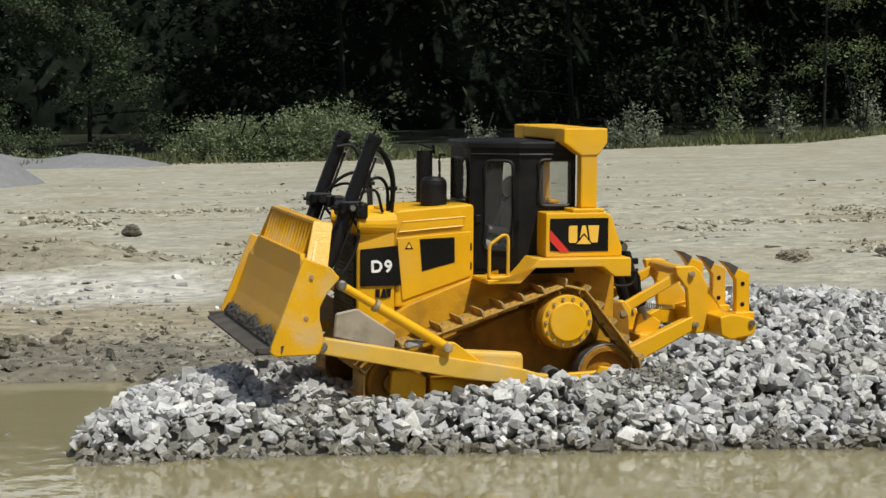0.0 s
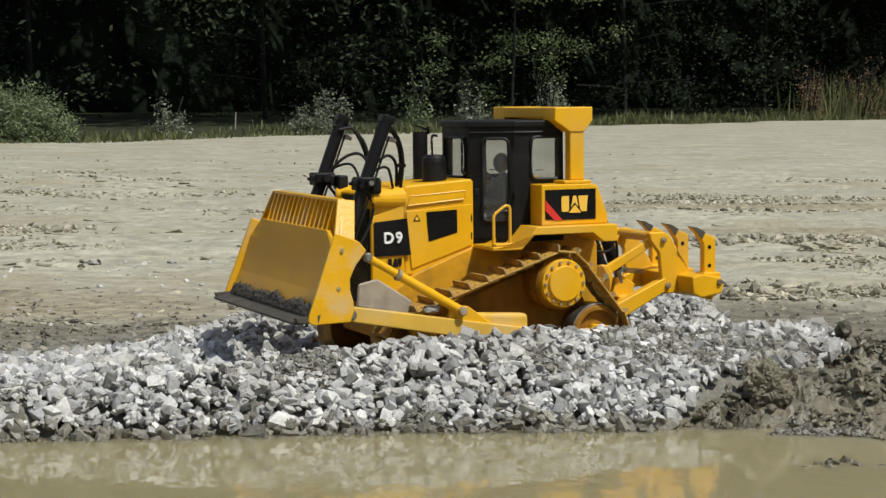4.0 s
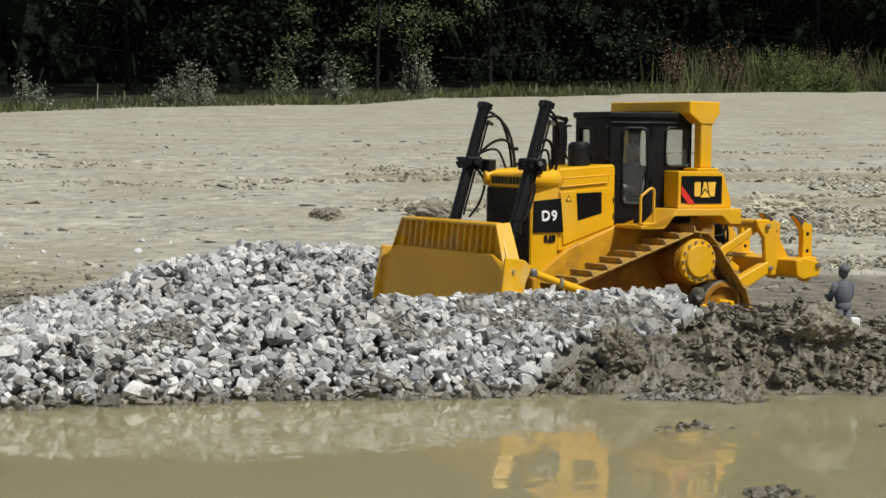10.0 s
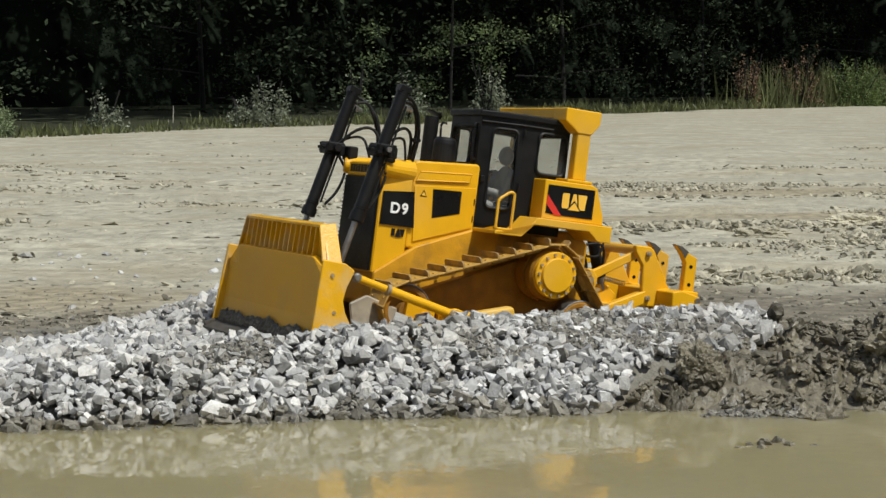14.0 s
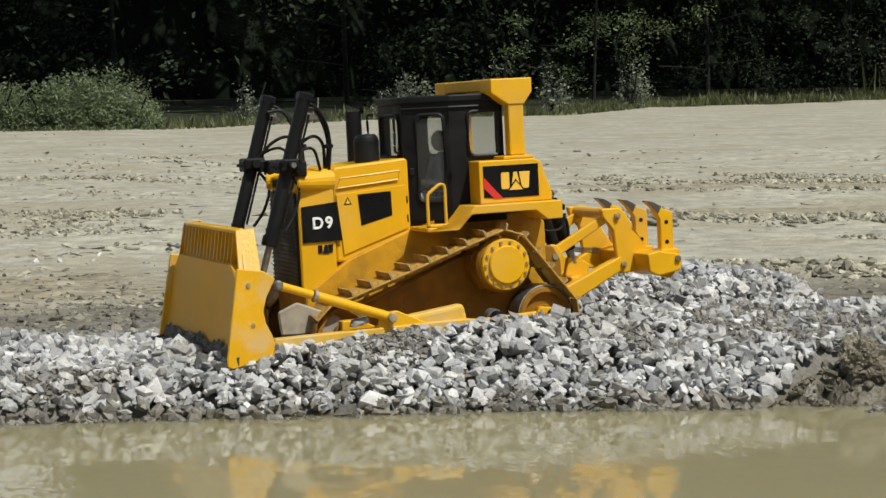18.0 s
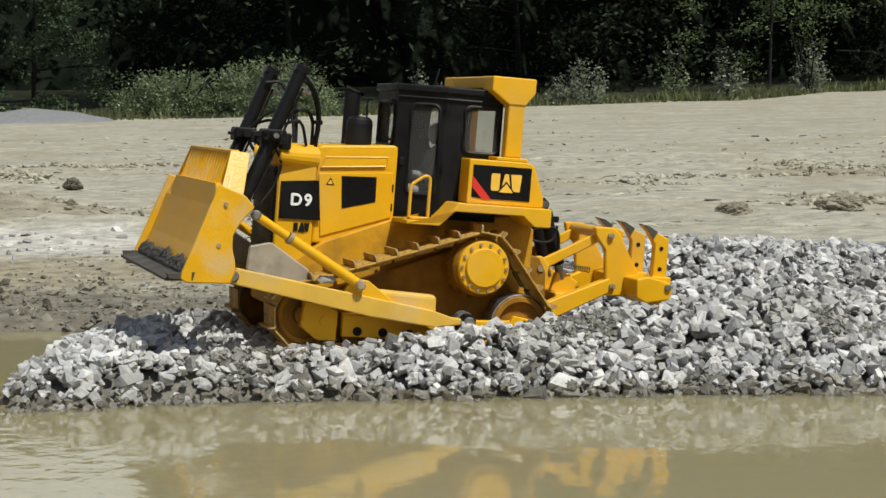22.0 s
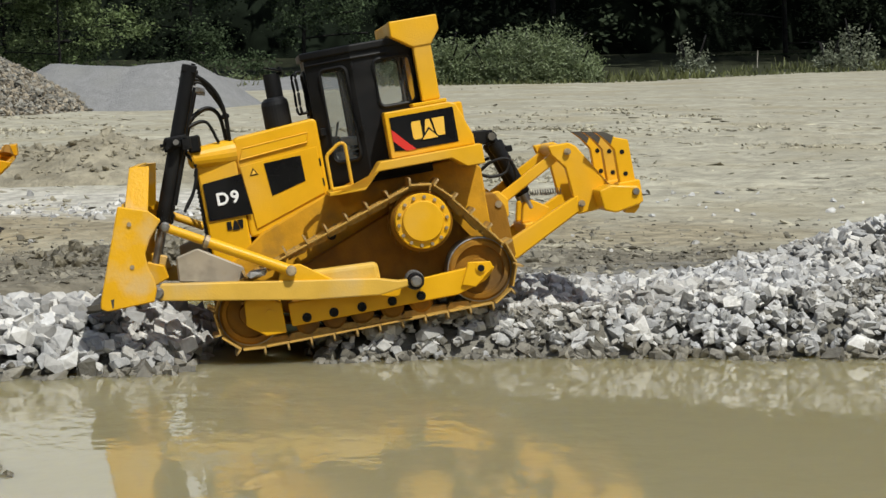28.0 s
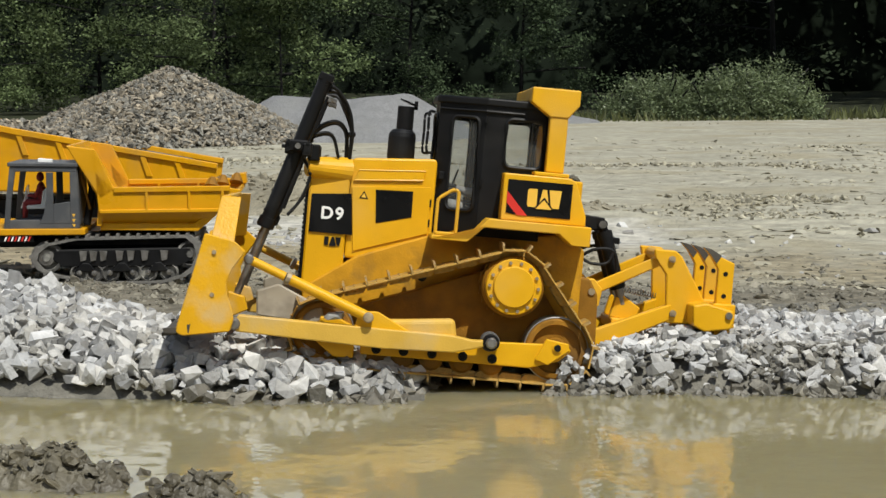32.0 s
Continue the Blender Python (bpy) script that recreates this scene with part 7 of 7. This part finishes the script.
def build_dumper():
    base = Vector((-1.10, 2.33, -0.026))
    d = thing("tracked_dumper", "yellow model tracked dump truck with a grey cab", "dump truck", m=pose(*base, 0, 0, 18))

    def P(pts):
        return [(tx(u) - base.x, tz(v) - base.z) for u, v in pts]

    def Y(y):
        return y - base.y
    y0, y1 = 2.33, 2.52
    # undercarriage
    for a, b in ((y0, y0 + 0.045), (y1 - 0.045, y1)):
        part("track_frame", slab(P([(95, 442), (340, 440), (345, 462), (320, 474), (110, 474), (90, 460)]), Y(a) + 0.004, Y(b) - 0.004, 0.002), M_BLACK, d)
        outline = [(54, 462), (58, 446), (75, 432), (130, 421), (340, 418), (356, 432), (360, 452), (350, 476), (330, 492), (290, 503), (180, 505), (95, 490), (66, 478)]
        o = P(outline)
        bm = bmesh.new()
        cen = (sum(p[0] for p in o) / len(o), sum(p[1] for p in o) / len(o))
        ring = [[bm.verts.new((cen[0] + (x - cen[0]) * k, yv, cen[1] + (z - cen[1]) * (k if k == 1 else k * 0.97))) for x, z in o] for yv, k in ((Y(a), 1), (Y(b), 1), (Y(b), 0.93), (Y(a), 0.93))]
        for r0, r1 in zip(ring, ring[1:] + ring[:1]):
            for i in range(len(o)):
                bm.faces.new((r0[i], r0[(i + 1) % len(o)], r1[(i + 1) % len(o)], r1[i]))
        bmesh.ops.recalc_face_normals(bm, faces=bm.faces)
        belt = part("track_belt", bm, M_TRACKPALE, d, "dusty grey steel track")
        for i in range(len(o)):
            p, q = Vector((o[i][0], 0, o[i][1])), Vector((o[(i + 1) % len(o)][0], 0, o[(i + 1) % len(o)][1]))
            for k in range(max(1, int((q - p).length / 0.012))):
                c = p.lerp(q, (k + 0.5) / max(1, int((q - p).length / 0.012)))
                out = Vector((c.x - cen[0], 0, c.z - cen[1])).normalized() * 0.002
                part("track_cleat", box(c.x + out.x - 0.002, c.x + out.x + 0.002, Y(a), Y(b), c.z + out.z - 0.002, c.z + out.z + 0.002), M_TRACKPALE, belt)
        for u, v, r in ((81, 456, 0.021), (338, 452, 0.018)):
            x, z = P([(u, v)])[0]
            w = part("idler", lathe([(r, 0), (r, 0.03), (r * 0.8, 0.032), (r * 0.75, 0.026), (r * 0.3, 0.026), (r * 0.25, 0.033), (0.0, 0.033)], (x, Y(a) + 0.036, z), (0, -1, 0), 24), M_TRACKDARK, d)
            part("idler_cap", lathe([(r * 0.55, 0), (r * 0.5, 0.003), (0, 0.0035)], (x, Y(a) + 0.008, z), (0, -1, 0), 16), M_STEEL, w)
        for u in (139, 166, 194, 235, 262, 300):
            x, z = P([(u, 484)])[0]
            w = part("bogie_wheel", lathe([(0.0125, 0), (0.0125, 0.03), (0.010, 0.032), (0.009, 0.028), (0.003, 0.028), (0.003, 0.034), (0, 0.034)], (x, Y(a) + 0.036, z), (0, -1, 0), 20), M_TRACKDARK, d, "dusty bogie wheel")
            part("wheel_hub", lathe([(0.004, 0), (0.0035, 0.003), (0, 0.0035)], (x, Y(a) + 0.004, z), (0, -1, 0), 10), M_STEEL, w)
        for u in (150, 215, 281):
            part("bogie_arm", slab(P([(u - 6, 466), (u + 6, 466), (u + 20, 482), (u - 20, 482)]), Y(a) + 0.002, Y(a) + 0.008, 0.001), M_BLACK, d)
        for u in (140, 158, 176, 205, 225, 250, 285):
            part("worn_patch", slab(P([(u, 444), (u + 14, 445), (u + 11, 461), (u + 2, 463)]), Y(a) + 0.0015, Y(a) + 0.0045), M_STEEL, d)
    part("chassis", box(tx(-60) - base.x, tx(345) - base.x, Y(y0 + 0.03), Y(y1 - 0.03), tz(440) - base.z, tz(412) - base.z, 0.002), M_BLACK, d)
    deck = part("deck", slab(P([(-60, 403), (152, 404), (152, 415), (-60, 415)]), Y(y0 - 0.004), Y(y1), 0.001), M_TRUCK, d, "yellow deck edge under the cab")
    part("bumper", slab(P([(-60, 416), (60, 416), (60, 428), (-60, 428)]), Y(y0), Y(y1), 0.001), M_BLACK, d)
    for k in range(8):
        part("warning_stripe", slab(P([(8 + k * 6, 425), (11 + k * 6, 425), (14 + k * 6, 417), (11 + k * 6, 417)]), Y(y0 - 0.006), Y(y0 - 0.0035)), M_RED if k % 2 else M_WHITE, deck)
    # cab: near wall with two window openings, far wall, roof, floor
    cabf = part("cab", slab(P([(8, 395), (142, 395), (142, 403), (8, 403)]), Y(y0), Y(y0 + 0.10)), M_GREYCAB, d, "grey cab with rounded windows")
    for a in (y0, y0 + 0.096):
        for pts in ([(8, 395), (12, 350), (22, 350), (18, 395)], [(12, 350), (20, 290), (30, 300), (22, 350)], [(20, 290), (138, 292), (138, 304), (28, 302)], [(84, 304), (96, 304), (96, 395), (70, 395), (78, 380), (84, 350)],
                    [(126, 304), (138, 304), (142, 395), (126, 395)], [(96, 360), (126, 356), (126, 395), (96, 395)], [(18, 388), (72, 388), (72, 396), (18, 396)]):
            part("cab_panel", slab(P(pts), Y(a), Y(a + 0.004), 0.0006), M_GREYCAB, cabf)
    part("cab_roof", slab(P([(16, 286), (140, 288), (141, 295), (16, 293)]), Y(y0 - 0.002), Y(y0 + 0.102), 0.001), M_GREYCAB, cabf)
    part("cab_back", slab(P([(134, 294), (139, 294), (143, 396), (138, 396)]), Y(y0 + 0.003), Y(y0 + 0.097)), M_GREYCAB, cabf)
    for k in range(3):
        part("cab_mark", slab(P([(129, 378 + k * 9), (135, 378 + k * 9), (132, 384 + k * 9)]), Y(y0 - 0.0006), Y(y0)), M_DECAL_Y, cabf)
    part("roof_light_bar", slab(P([(66, 280), (92, 282), (92, 288), (66, 287)]), Y(y0 + 0.02), Y(y0 + 0.03), 0.0006), M_WHITE, cabf, "white roof light bar")
    part("cab_seat", slab(P([(70, 340), (80, 330), (80, 372), (40, 372), (40, 366), (66, 364)]), Y(y0 + 0.04), Y(y0 + 0.075), 0.001), M_WHITE, d, "pale driver's seat")
    f = build_figure("driver_figure", 0.085, M_RED_DOLL, True, "red toy driver in the dumper cab", d)
    f.matrix_basis = pose(P([(64, 366)])[0][0], Y(y0 + 0.056), P([(64, 366)])[0][1], 0, 0, 180)
    wheel_at = P([(38, 345)])[0]
    part("steering_wheel", joined(tube(arc([(wheel_at[0] + 0.002 * math.cos(a), Y(y0 + 0.056) + 0.011 * math.sin(a), wheel_at[1] + 0.011 * math.cos(a)) for a in np.linspace(0, 6.28, 9)], 3), 0.001, 6), rod((wheel_at[0], Y(y0 + 0.056), wheel_at[1]), (wheel_at[0] - 0.008, Y(y0 + 0.056), wheel_at[1] - 0.02), 0.0012)), M_WHITE, d)
    # dump bed with ribs; the near side, the far side, floor and headboard
    bed = part("bed_floor", slab(P([(176, 408), (353, 412), (430, 345), (426, 338), (345, 398), (182, 396)]), Y(y0 + 0.01), Y(y1 + 0.01), 0.001), M_TRUCK, d, "yellow dump bed")
    for a, b in ((y0, y0 + 0.006), (y1 + 0.006, y1 + 0.012)):
        part("bed_side", slab(P([(170, 300), (204, 334), (407, 333), (434, 338), (396, 374), (176, 374)]), Y(a), Y(b), 0.001), M_TRUCK, bed)
        lower = slab(P([(176, 374), (396, 374), (352, 413), (176, 411)]), Y(a), Y(b), 0.0006)
        for v in lower.verts:
            v.co.y += (1 if a == y0 else -1) * 0.9 * max(0.0, P([(0, 374)])[0][1] - v.co.z)
        part("bed_bilge", lower, M_TRUCK, bed, "lower bed side sloping inwards")
        part("bed_rail", slab(P([(204, 331), (412, 330), (412, 340), (204, 341)]), Y(a - 0.003), Y(b), 0.001), M_TRUCK, bed)
        part("bed_wing", slab(P([(120, 257), (172, 264), (206, 336), (180, 352)]), Y(a), Y(b), 0.001), M_TRUCK, bed)
        part("bed_chine", slab(P([(178, 371), (395, 370), (390, 377), (178, 378)]), Y(a - 0.003), Y(b), 0.001), M_TRUCK, bed)
        for u in (262, 338, 398):
            part("bed_rib", slab(P([(u - 2, 338), (u + 3, 338), (u + 3, 374), (u - 2, 374)]), Y(a - 0.003), Y(b), 0.0006), M_TRUCK, bed)
    part("headboard", slab(P([(120, 257), (130, 257), (188, 352), (180, 400), (172, 400), (176, 352)]), Y(y0 + 0.006), Y(y1 + 0.006)), M_TRUCK, bed)
    for k in range(4):
        part("headboard_rib", slab(P([(138 + k * 3, 300), (142 + k * 3, 300), (160 + k * 2, 372), (156 + k * 2, 372)]), Y(y0 + 0.02 + k * 0.04), Y(y0 + 0.026 + k * 0.04)), M_DIRTY_SHADED, bed)
    part("hydraulic_ram", rod((tx(150) - base.x, Y(y0 + 0.03), tz(400) - base.z), (tx(162) - base.x, Y(y0 + 0.03), tz(330) - base.z), 0.005, n=12), M_BLACK, d)
    for k, u in enumerate((376, 392, 415)):
        part("stuck_clod", rod((tx(u) - base.x, Y(y0 + 0.04 + 0.05 * k), tz(334) - base.z), (tx(u + 2) - base.x, Y(y0 + 0.045 + 0.05 * k), tz(318) - base.z), 0.010, 0.004, 7), M_DIRTY_SHADED, d)
    part("tail_panel", slab(P([(405, 322), (432, 318), (434, 338), (405, 338)]), Y(y1 - 0.03), Y(y1 + 0.012), 0.001), M_TRUCK, bed)


def build_second_dumper():
    base = Vector((-1.27, 2.69, -0.016))
    turned = pose(*base, 0, 0, 18)
    d = thing("dump_truck", "yellow model dump truck with a gravel-loaded sloping bed", "dump truck", m=turned)

    def P(pts):
        return [(0.00084 * (u - 195), 0.246 - 0.00081 * (v - 136) - base.z) for u, v in pts]
    y0, y1 = 0.0, 0.19
    for a, b in ((y0, y0 + 0.006), (y1 - 0.006, y1)):
        side = part("bed_side", slab(P([(-90, 205), (25, 232), (389, 300), (385, 330), (330, 360), (-90, 340)]), a, b, 0.001), M_TRUCK, d, "yellow bed side with a sloping rail")
        part("bed_rail", slab(P([(-90, 203), (25, 228), (390, 297), (388, 307), (25, 240), (-90, 215)]), a - 0.005, b, 0.001), M_TRUCK, side)
        for u in (30, 100, 175, 250, 312):
            v = 232 + (u - 25) * 0.187
            part("bed_rib", slab(P([(u, v + 8), (u + 10, v + 10), (u + 22, v + 46), (u + 12, v + 46)]), a - 0.004, b, 0.0006), M_TRUCK, side)
    part("bed_floor", slab(P([(-90, 330), (330, 352), (330, 362), (-90, 342)]), y0 + 0.006, y1 - 0.006), M_TRUCK, d)
    part("chassis", slab(P([(-90, 362), (300, 362), (300, 400), (-90, 400)]), y0 + 0.03, y1 - 0.03, 0.002), M_BLACK, d)
    for u in (-20, 90, 220):
        x, z = P([(u, 418)])[0]
        for yy in (y0 + 0.008, y1 - 0.04):
            w = part("wheel", lathe([(0.026, 0), (0.0275, 0.004), (0.0275, 0.028), (0.026, 0.032), (0.016, 0.032), (0.012, 0.027), (0, 0.027)], (x, yy, z + 0.0), (0, 1, 0), 24), M_RUBBER, d, "black rubber wheel")
            part("rim", lathe([(0.014, 0), (0.012, 0.002), (0, 0.003)], (x, yy, z), (0, -1, 0), 16), M_TRUCK, w)
    rnd = random.Random(71)
    places = []
    for _ in range(420):
        u = rnd.uniform(-85, 250)
        x, z = P([(u, 226 + max(0, u - 25) * 0.19)])[0]
        y = rnd.uniform(y0 + 0.012, y1 - 0.012)
        s = rnd.uniform(0.006, 0.014)
        places.append((*(turned @ Vector((x, y, z + 0.010 - abs(y - 0.09) * 0.12 - s * 0.3))), s))
    heap("gravel_load", places, M_PILE, "load of tan gravel in the dump truck", "gravel", SHAPES, 9)
    part("load_core", slab(P([(-88, 222), (30, 236), (330, 296), (330, 352), (-88, 335)]), y0 + 0.007, y1 - 0.007), M_PILE, d, "tan gravel load")


def build_toy_workman():
    f = build_figure("toy_workman", 0.088, M_BLUE_DOLL, False, "")
    x, y = 0.780, 1.756
    z = ground_z(x, y)
    f.matrix_basis = pose(x, y, z - 0.004, 0, 0, 105)
    tagged(f, "toy workman figure in blue-grey overalls standing on mud", "toy figure")
    b = part("toy_box", box(-0.005, 0.005, -0.004, 0.004, 0, 0.017, 0.001), M_WHITE)
    b.location = (0.7955, 1.764, z + 0.014)
    build_rock(0.787, 1.762, 0.066, 0.018, "flat wet mud clod under the toy workman", 13, M_MUD)
    tagged(b, "small white toy box beside the workman", "box")
    c = part("toy_barrel", lathe([(0.010, 0), (0.0105, 0.003), (0.009, 0.016), (0.008, 0.020), (0, 0.020)], (0, 0, 0), (0, 0, 1), 18), M_ORANGE)
    c.location = (0.764, 1.776, z + 0.008)
    tagged(c, "small orange plastic toy barrel on the ground", "barrel")


build_dumper()
build_second_dumper()
build_toy_workman()


# ---- what moves ----
DRIVE = [
    (0, pose(0.0079, 1.8751, 0.0741, -1.41, -0.66, 197.73)),
    (0.5, pose(0.0386, 1.8789, 0.0748, -1.27, 0.40, 197.34)),
    (1, pose(0.0750, 1.8868, 0.0765, -1.07, 1.63, 197.43)),
    (1.5, pose(0.1148, 1.8934, 0.0785, -1.16, 2.58, 197.01)),
    (2, pose(0.1576, 1.9097, 0.0796, -1.57, 2.50, 196.71)),
    (2.5, pose(0.2026, 1.9304, 0.0796, -1.28, 1.92, 196.90)),
    (3, pose(0.2499, 1.9499, 0.0811, -0.72, 2.28, 197.11)),
    (3.5, pose(0.2992, 1.9667, 0.0831, -0.10, 2.68, 196.78)),
    (4, pose(0.3539, 1.9870, 0.0820, 0.30, 1.11, 196.08)),
    (4.5, pose(0.4134, 2.0078, 0.0763, 0.32, -1.96, 195.35)),
    (6.5, pose(0.6486, 2.1031, 0.0557, 1.47, -1.57, 202.66)),
    (7, pose(0.7068, 2.1153, 0.0580, 1.72, 1.20, 203.06)),
    (7.5, pose(0.7534, 2.1221, 0.0594, 1.96, 2.09, 203.39)),
    (8, pose(0.7829, 2.1255, 0.0592, 2.09, 1.63, 203.37)),
    (8.5, pose(0.7882, 2.1313, 0.0589, 1.78, 1.29, 203.08)),
    (9, pose(0.7710, 2.1296, 0.0575, 2.00, 0.85, 202.69)),
    (9.5, pose(0.7338, 2.1203, 0.0564, 2.17, 0.03, 201.82)),
    (10, pose(0.6818, 2.1027, 0.0556, 1.81, -1.24, 199.72)),
    (10.5, pose(0.6282, 2.0888, 0.0554, 1.19, -2.99, 198.79)),
    (11, pose(0.5828, 2.0825, 0.0558, 0.91, -4.67, 199.94)),
    (11.5, pose(0.5554, 2.0803, 0.0566, 1.15, -5.74, 200.42)),
    (12, pose(0.5485, 2.0807, 0.0571, 1.03, -6.93, 200.02)),
    (12.5, pose(0.5356, 2.0778, 0.0585, 0.74, -7.65, 199.42)),
    (13, pose(0.5017, 2.0664, 0.0617, 0.32, -7.39, 198.90)),
    (13.5, pose(0.4627, 2.0552, 0.0644, 0.56, -8.27, 198.35)),
    (15.5, pose(0.2932, 1.9615, 0.0838, 0.76, -5.23, 196.81)),
    (16, pose(0.2496, 1.9406, 0.0853, 1.10, -1.78, 197.23)),
    (16.5, pose(0.2207, 1.9303, 0.0858, 1.56, 0.95, 197.49)),
    (17, pose(0.2100, 1.9248, 0.0857, 1.85, 2.40, 197.21)),
    (17.5, pose(0.2042, 1.9192, 0.0855, 1.80, 2.69, 197.02)),
    (18, pose(0.1947, 1.9130, 0.0844, 1.75, 2.25, 196.46)),
    (18.5, pose(0.1839, 1.9108, 0.0833, 1.74, 1.82, 195.79)),
    (19, pose(0.1677, 1.9065, 0.0821, 1.66, 1.47, 195.73)),
    (19.5, pose(0.1439, 1.8986, 0.0809, 1.20, 1.16, 196.41)),
    (20, pose(0.1137, 1.8938, 0.0792, 0.55, 0.79, 197.42)),
    (20.5, pose(0.0835, 1.8874, 0.0765, 0.70, -0.53, 199.47)),
    (21, pose(0.0545, 1.8770, 0.0748, 0.87, -2.41, 200.59)),
    (21.5, pose(0.0231, 1.8712, 0.0738, 0.89, -3.84, 199.77)),
    (22, pose(-0.0090, 1.8614, 0.0732, 0.74, -5.49, 197.88)),
    (22.5, pose(-0.0328, 1.8505, 0.0738, 0.71, -6.96, 195.83)),
    (23, pose(-0.0537, 1.8451, 0.0750, 0.49, -8.41, 195.56)),
    (23.5, pose(-0.0845, 1.8433, 0.0766, 0.21, -9.27, 198.08)),
    (24, pose(-0.1204, 1.8337, 0.0780, -0.46, -10.03, 199.22)),
    (24.5, pose(-0.1492, 1.8218, 0.0785, -1.35, -12.06, 198.68)),
    (25, pose(-0.1746, 1.8081, 0.0810, -1.80, -13.25, 197.77)),
    (25.5, pose(-0.1967, 1.7978, 0.0840, -1.88, -13.14, 196.52)),
    (27.5, pose(-0.3083, 1.7430, 0.0894, 2.79, 8.54, 196.33)),
    (28, pose(-0.3164, 1.7414, 0.0880, 2.67, 9.25, 195.27)),
    (28.5, pose(-0.3339, 1.7413, 0.0852, 2.61, 9.87, 195.49)),
    (29, pose(-0.3556, 1.7379, 0.0820, 2.66, 10.06, 196.65)),
    (29.5, pose(-0.3732, 1.7332, 0.0779, 2.67, 8.64, 197.32)),
    (30, pose(-0.3930, 1.7277, 0.0724, 2.56, 4.78, 197.23)),
    (30.5, pose(-0.4122, 1.7239, 0.0668, 2.28, 0.89, 196.76)),
    (31, pose(-0.4277, 1.7221, 0.0629, 1.89, -1.77, 196.56)),
    (31.5, pose(-0.4368, 1.7228, 0.0603, 2.04, -3.66, 196.71)),
    (32, pose(-0.4433, 1.7246, 0.0578, 2.60, -5.56, 197.39)),
]
LIFT = ((0, 0), (4.5, -1), (6.5, -1.3), (7, -3), (7.5, -5.5), (8, -8), (8.5, -9.2), (9, -11.3), (9.5, -13), (10, -13), (10.5, -12.6), (11.5, -12.7), (12, -14.8), (12.5, -16.4), (13.5, -16.6), (15.5, -21.9), (16, -19.3), (16.5, -17.2), (17, -15.2), (17.5, -13), (18, -11.2), (18.5, -9), (19, -7.1), (19.5, -5.3), (20, -3.2), (20.5, -2.3), (21, -2), (22, -1.6), (23, -0.5), (25.5, -0.3), (27.5, -1.2), (29.5, -1.3), (30, -1.9), (30.5, -3.9), (31, -5.8), (31.5, -7.6), (32, -9.8))


def motions():
    walk(dozer, DRIVE)
    walk(blade, [(t, pose(*PIVOT, 0, -a, 0)) for t, a in LIFT])
    # the lift cylinders follow the lug on the blade
    r = LIFT_AT - PIVOT
    for k, (cyl, bar) in enumerate(cylinders):
        y = TRUNNION.y * (1 if k == 0 else -1)
        swing, slide = [], []
        for t, a in LIFT:
            c, s = math.cos(radians(a)), math.sin(radians(a))
            d = Vector((PIVOT.x + r.x * c - r.z * s - TRUNNION.x, 0, PIVOT.z + r.x * s + r.z * c - TRUNNION.z))
            swing.append((t, pose(TRUNNION.x, y, TRUNNION.z, 0, math.degrees(math.atan2(-d.x, -d.z)), 0)))
            slide.append((t, pose(0, 0, 0.11 - d.length)))
        walk(cyl, swing)
        walk(bar, slide)
    # the track links run round as the machine drives
    keys = [(t, m) for t, m in DRIVE]
    run, travel = 0.0, [(keys[0][0], 0.0)]
    for (t0, m0), (t1, m1) in zip(keys, keys[1:]):
        d = m1.translation - m0.translation
        run += d.dot(m0.to_3x3() @ Vector((1, 0, 0)))
        travel.append((t1, run))
    ts, ss = [a for a, _ in travel], [b for _, b in travel]
    for ob, s0, side in links:
        walk(ob, [(k / 5, link_pose(s0 + float(np.interp(k / 5, ts, ss)), side)) for k in range(161)])
    # gravel gathers before the lowered blade and is left where the blade lifts
    rows = []
    for t, m in DRIVE:
        if 9.5 <= t <= 17.5:
            p = m @ Vector((0.314, 0, 0))
            z = ridge(p.x, path_y(p.x)) - 0.028 * (1 - smooth01((t - 9.5) / 3.0))
            rows.append((t, pose(p.x, p.y, z, 0, 0, math.degrees(m.to_euler().z) - 180)))
    walk(pushed, [(0, rows[0][1])] + rows + [(32, rows[-1][1])])
    walk(water, [(0, pose(0, 1.18, WATER_Z)), (16, pose(0.10, 1.165, WATER_Z)), (32, pose(0.22, 1.18, WATER_Z))])


motions()
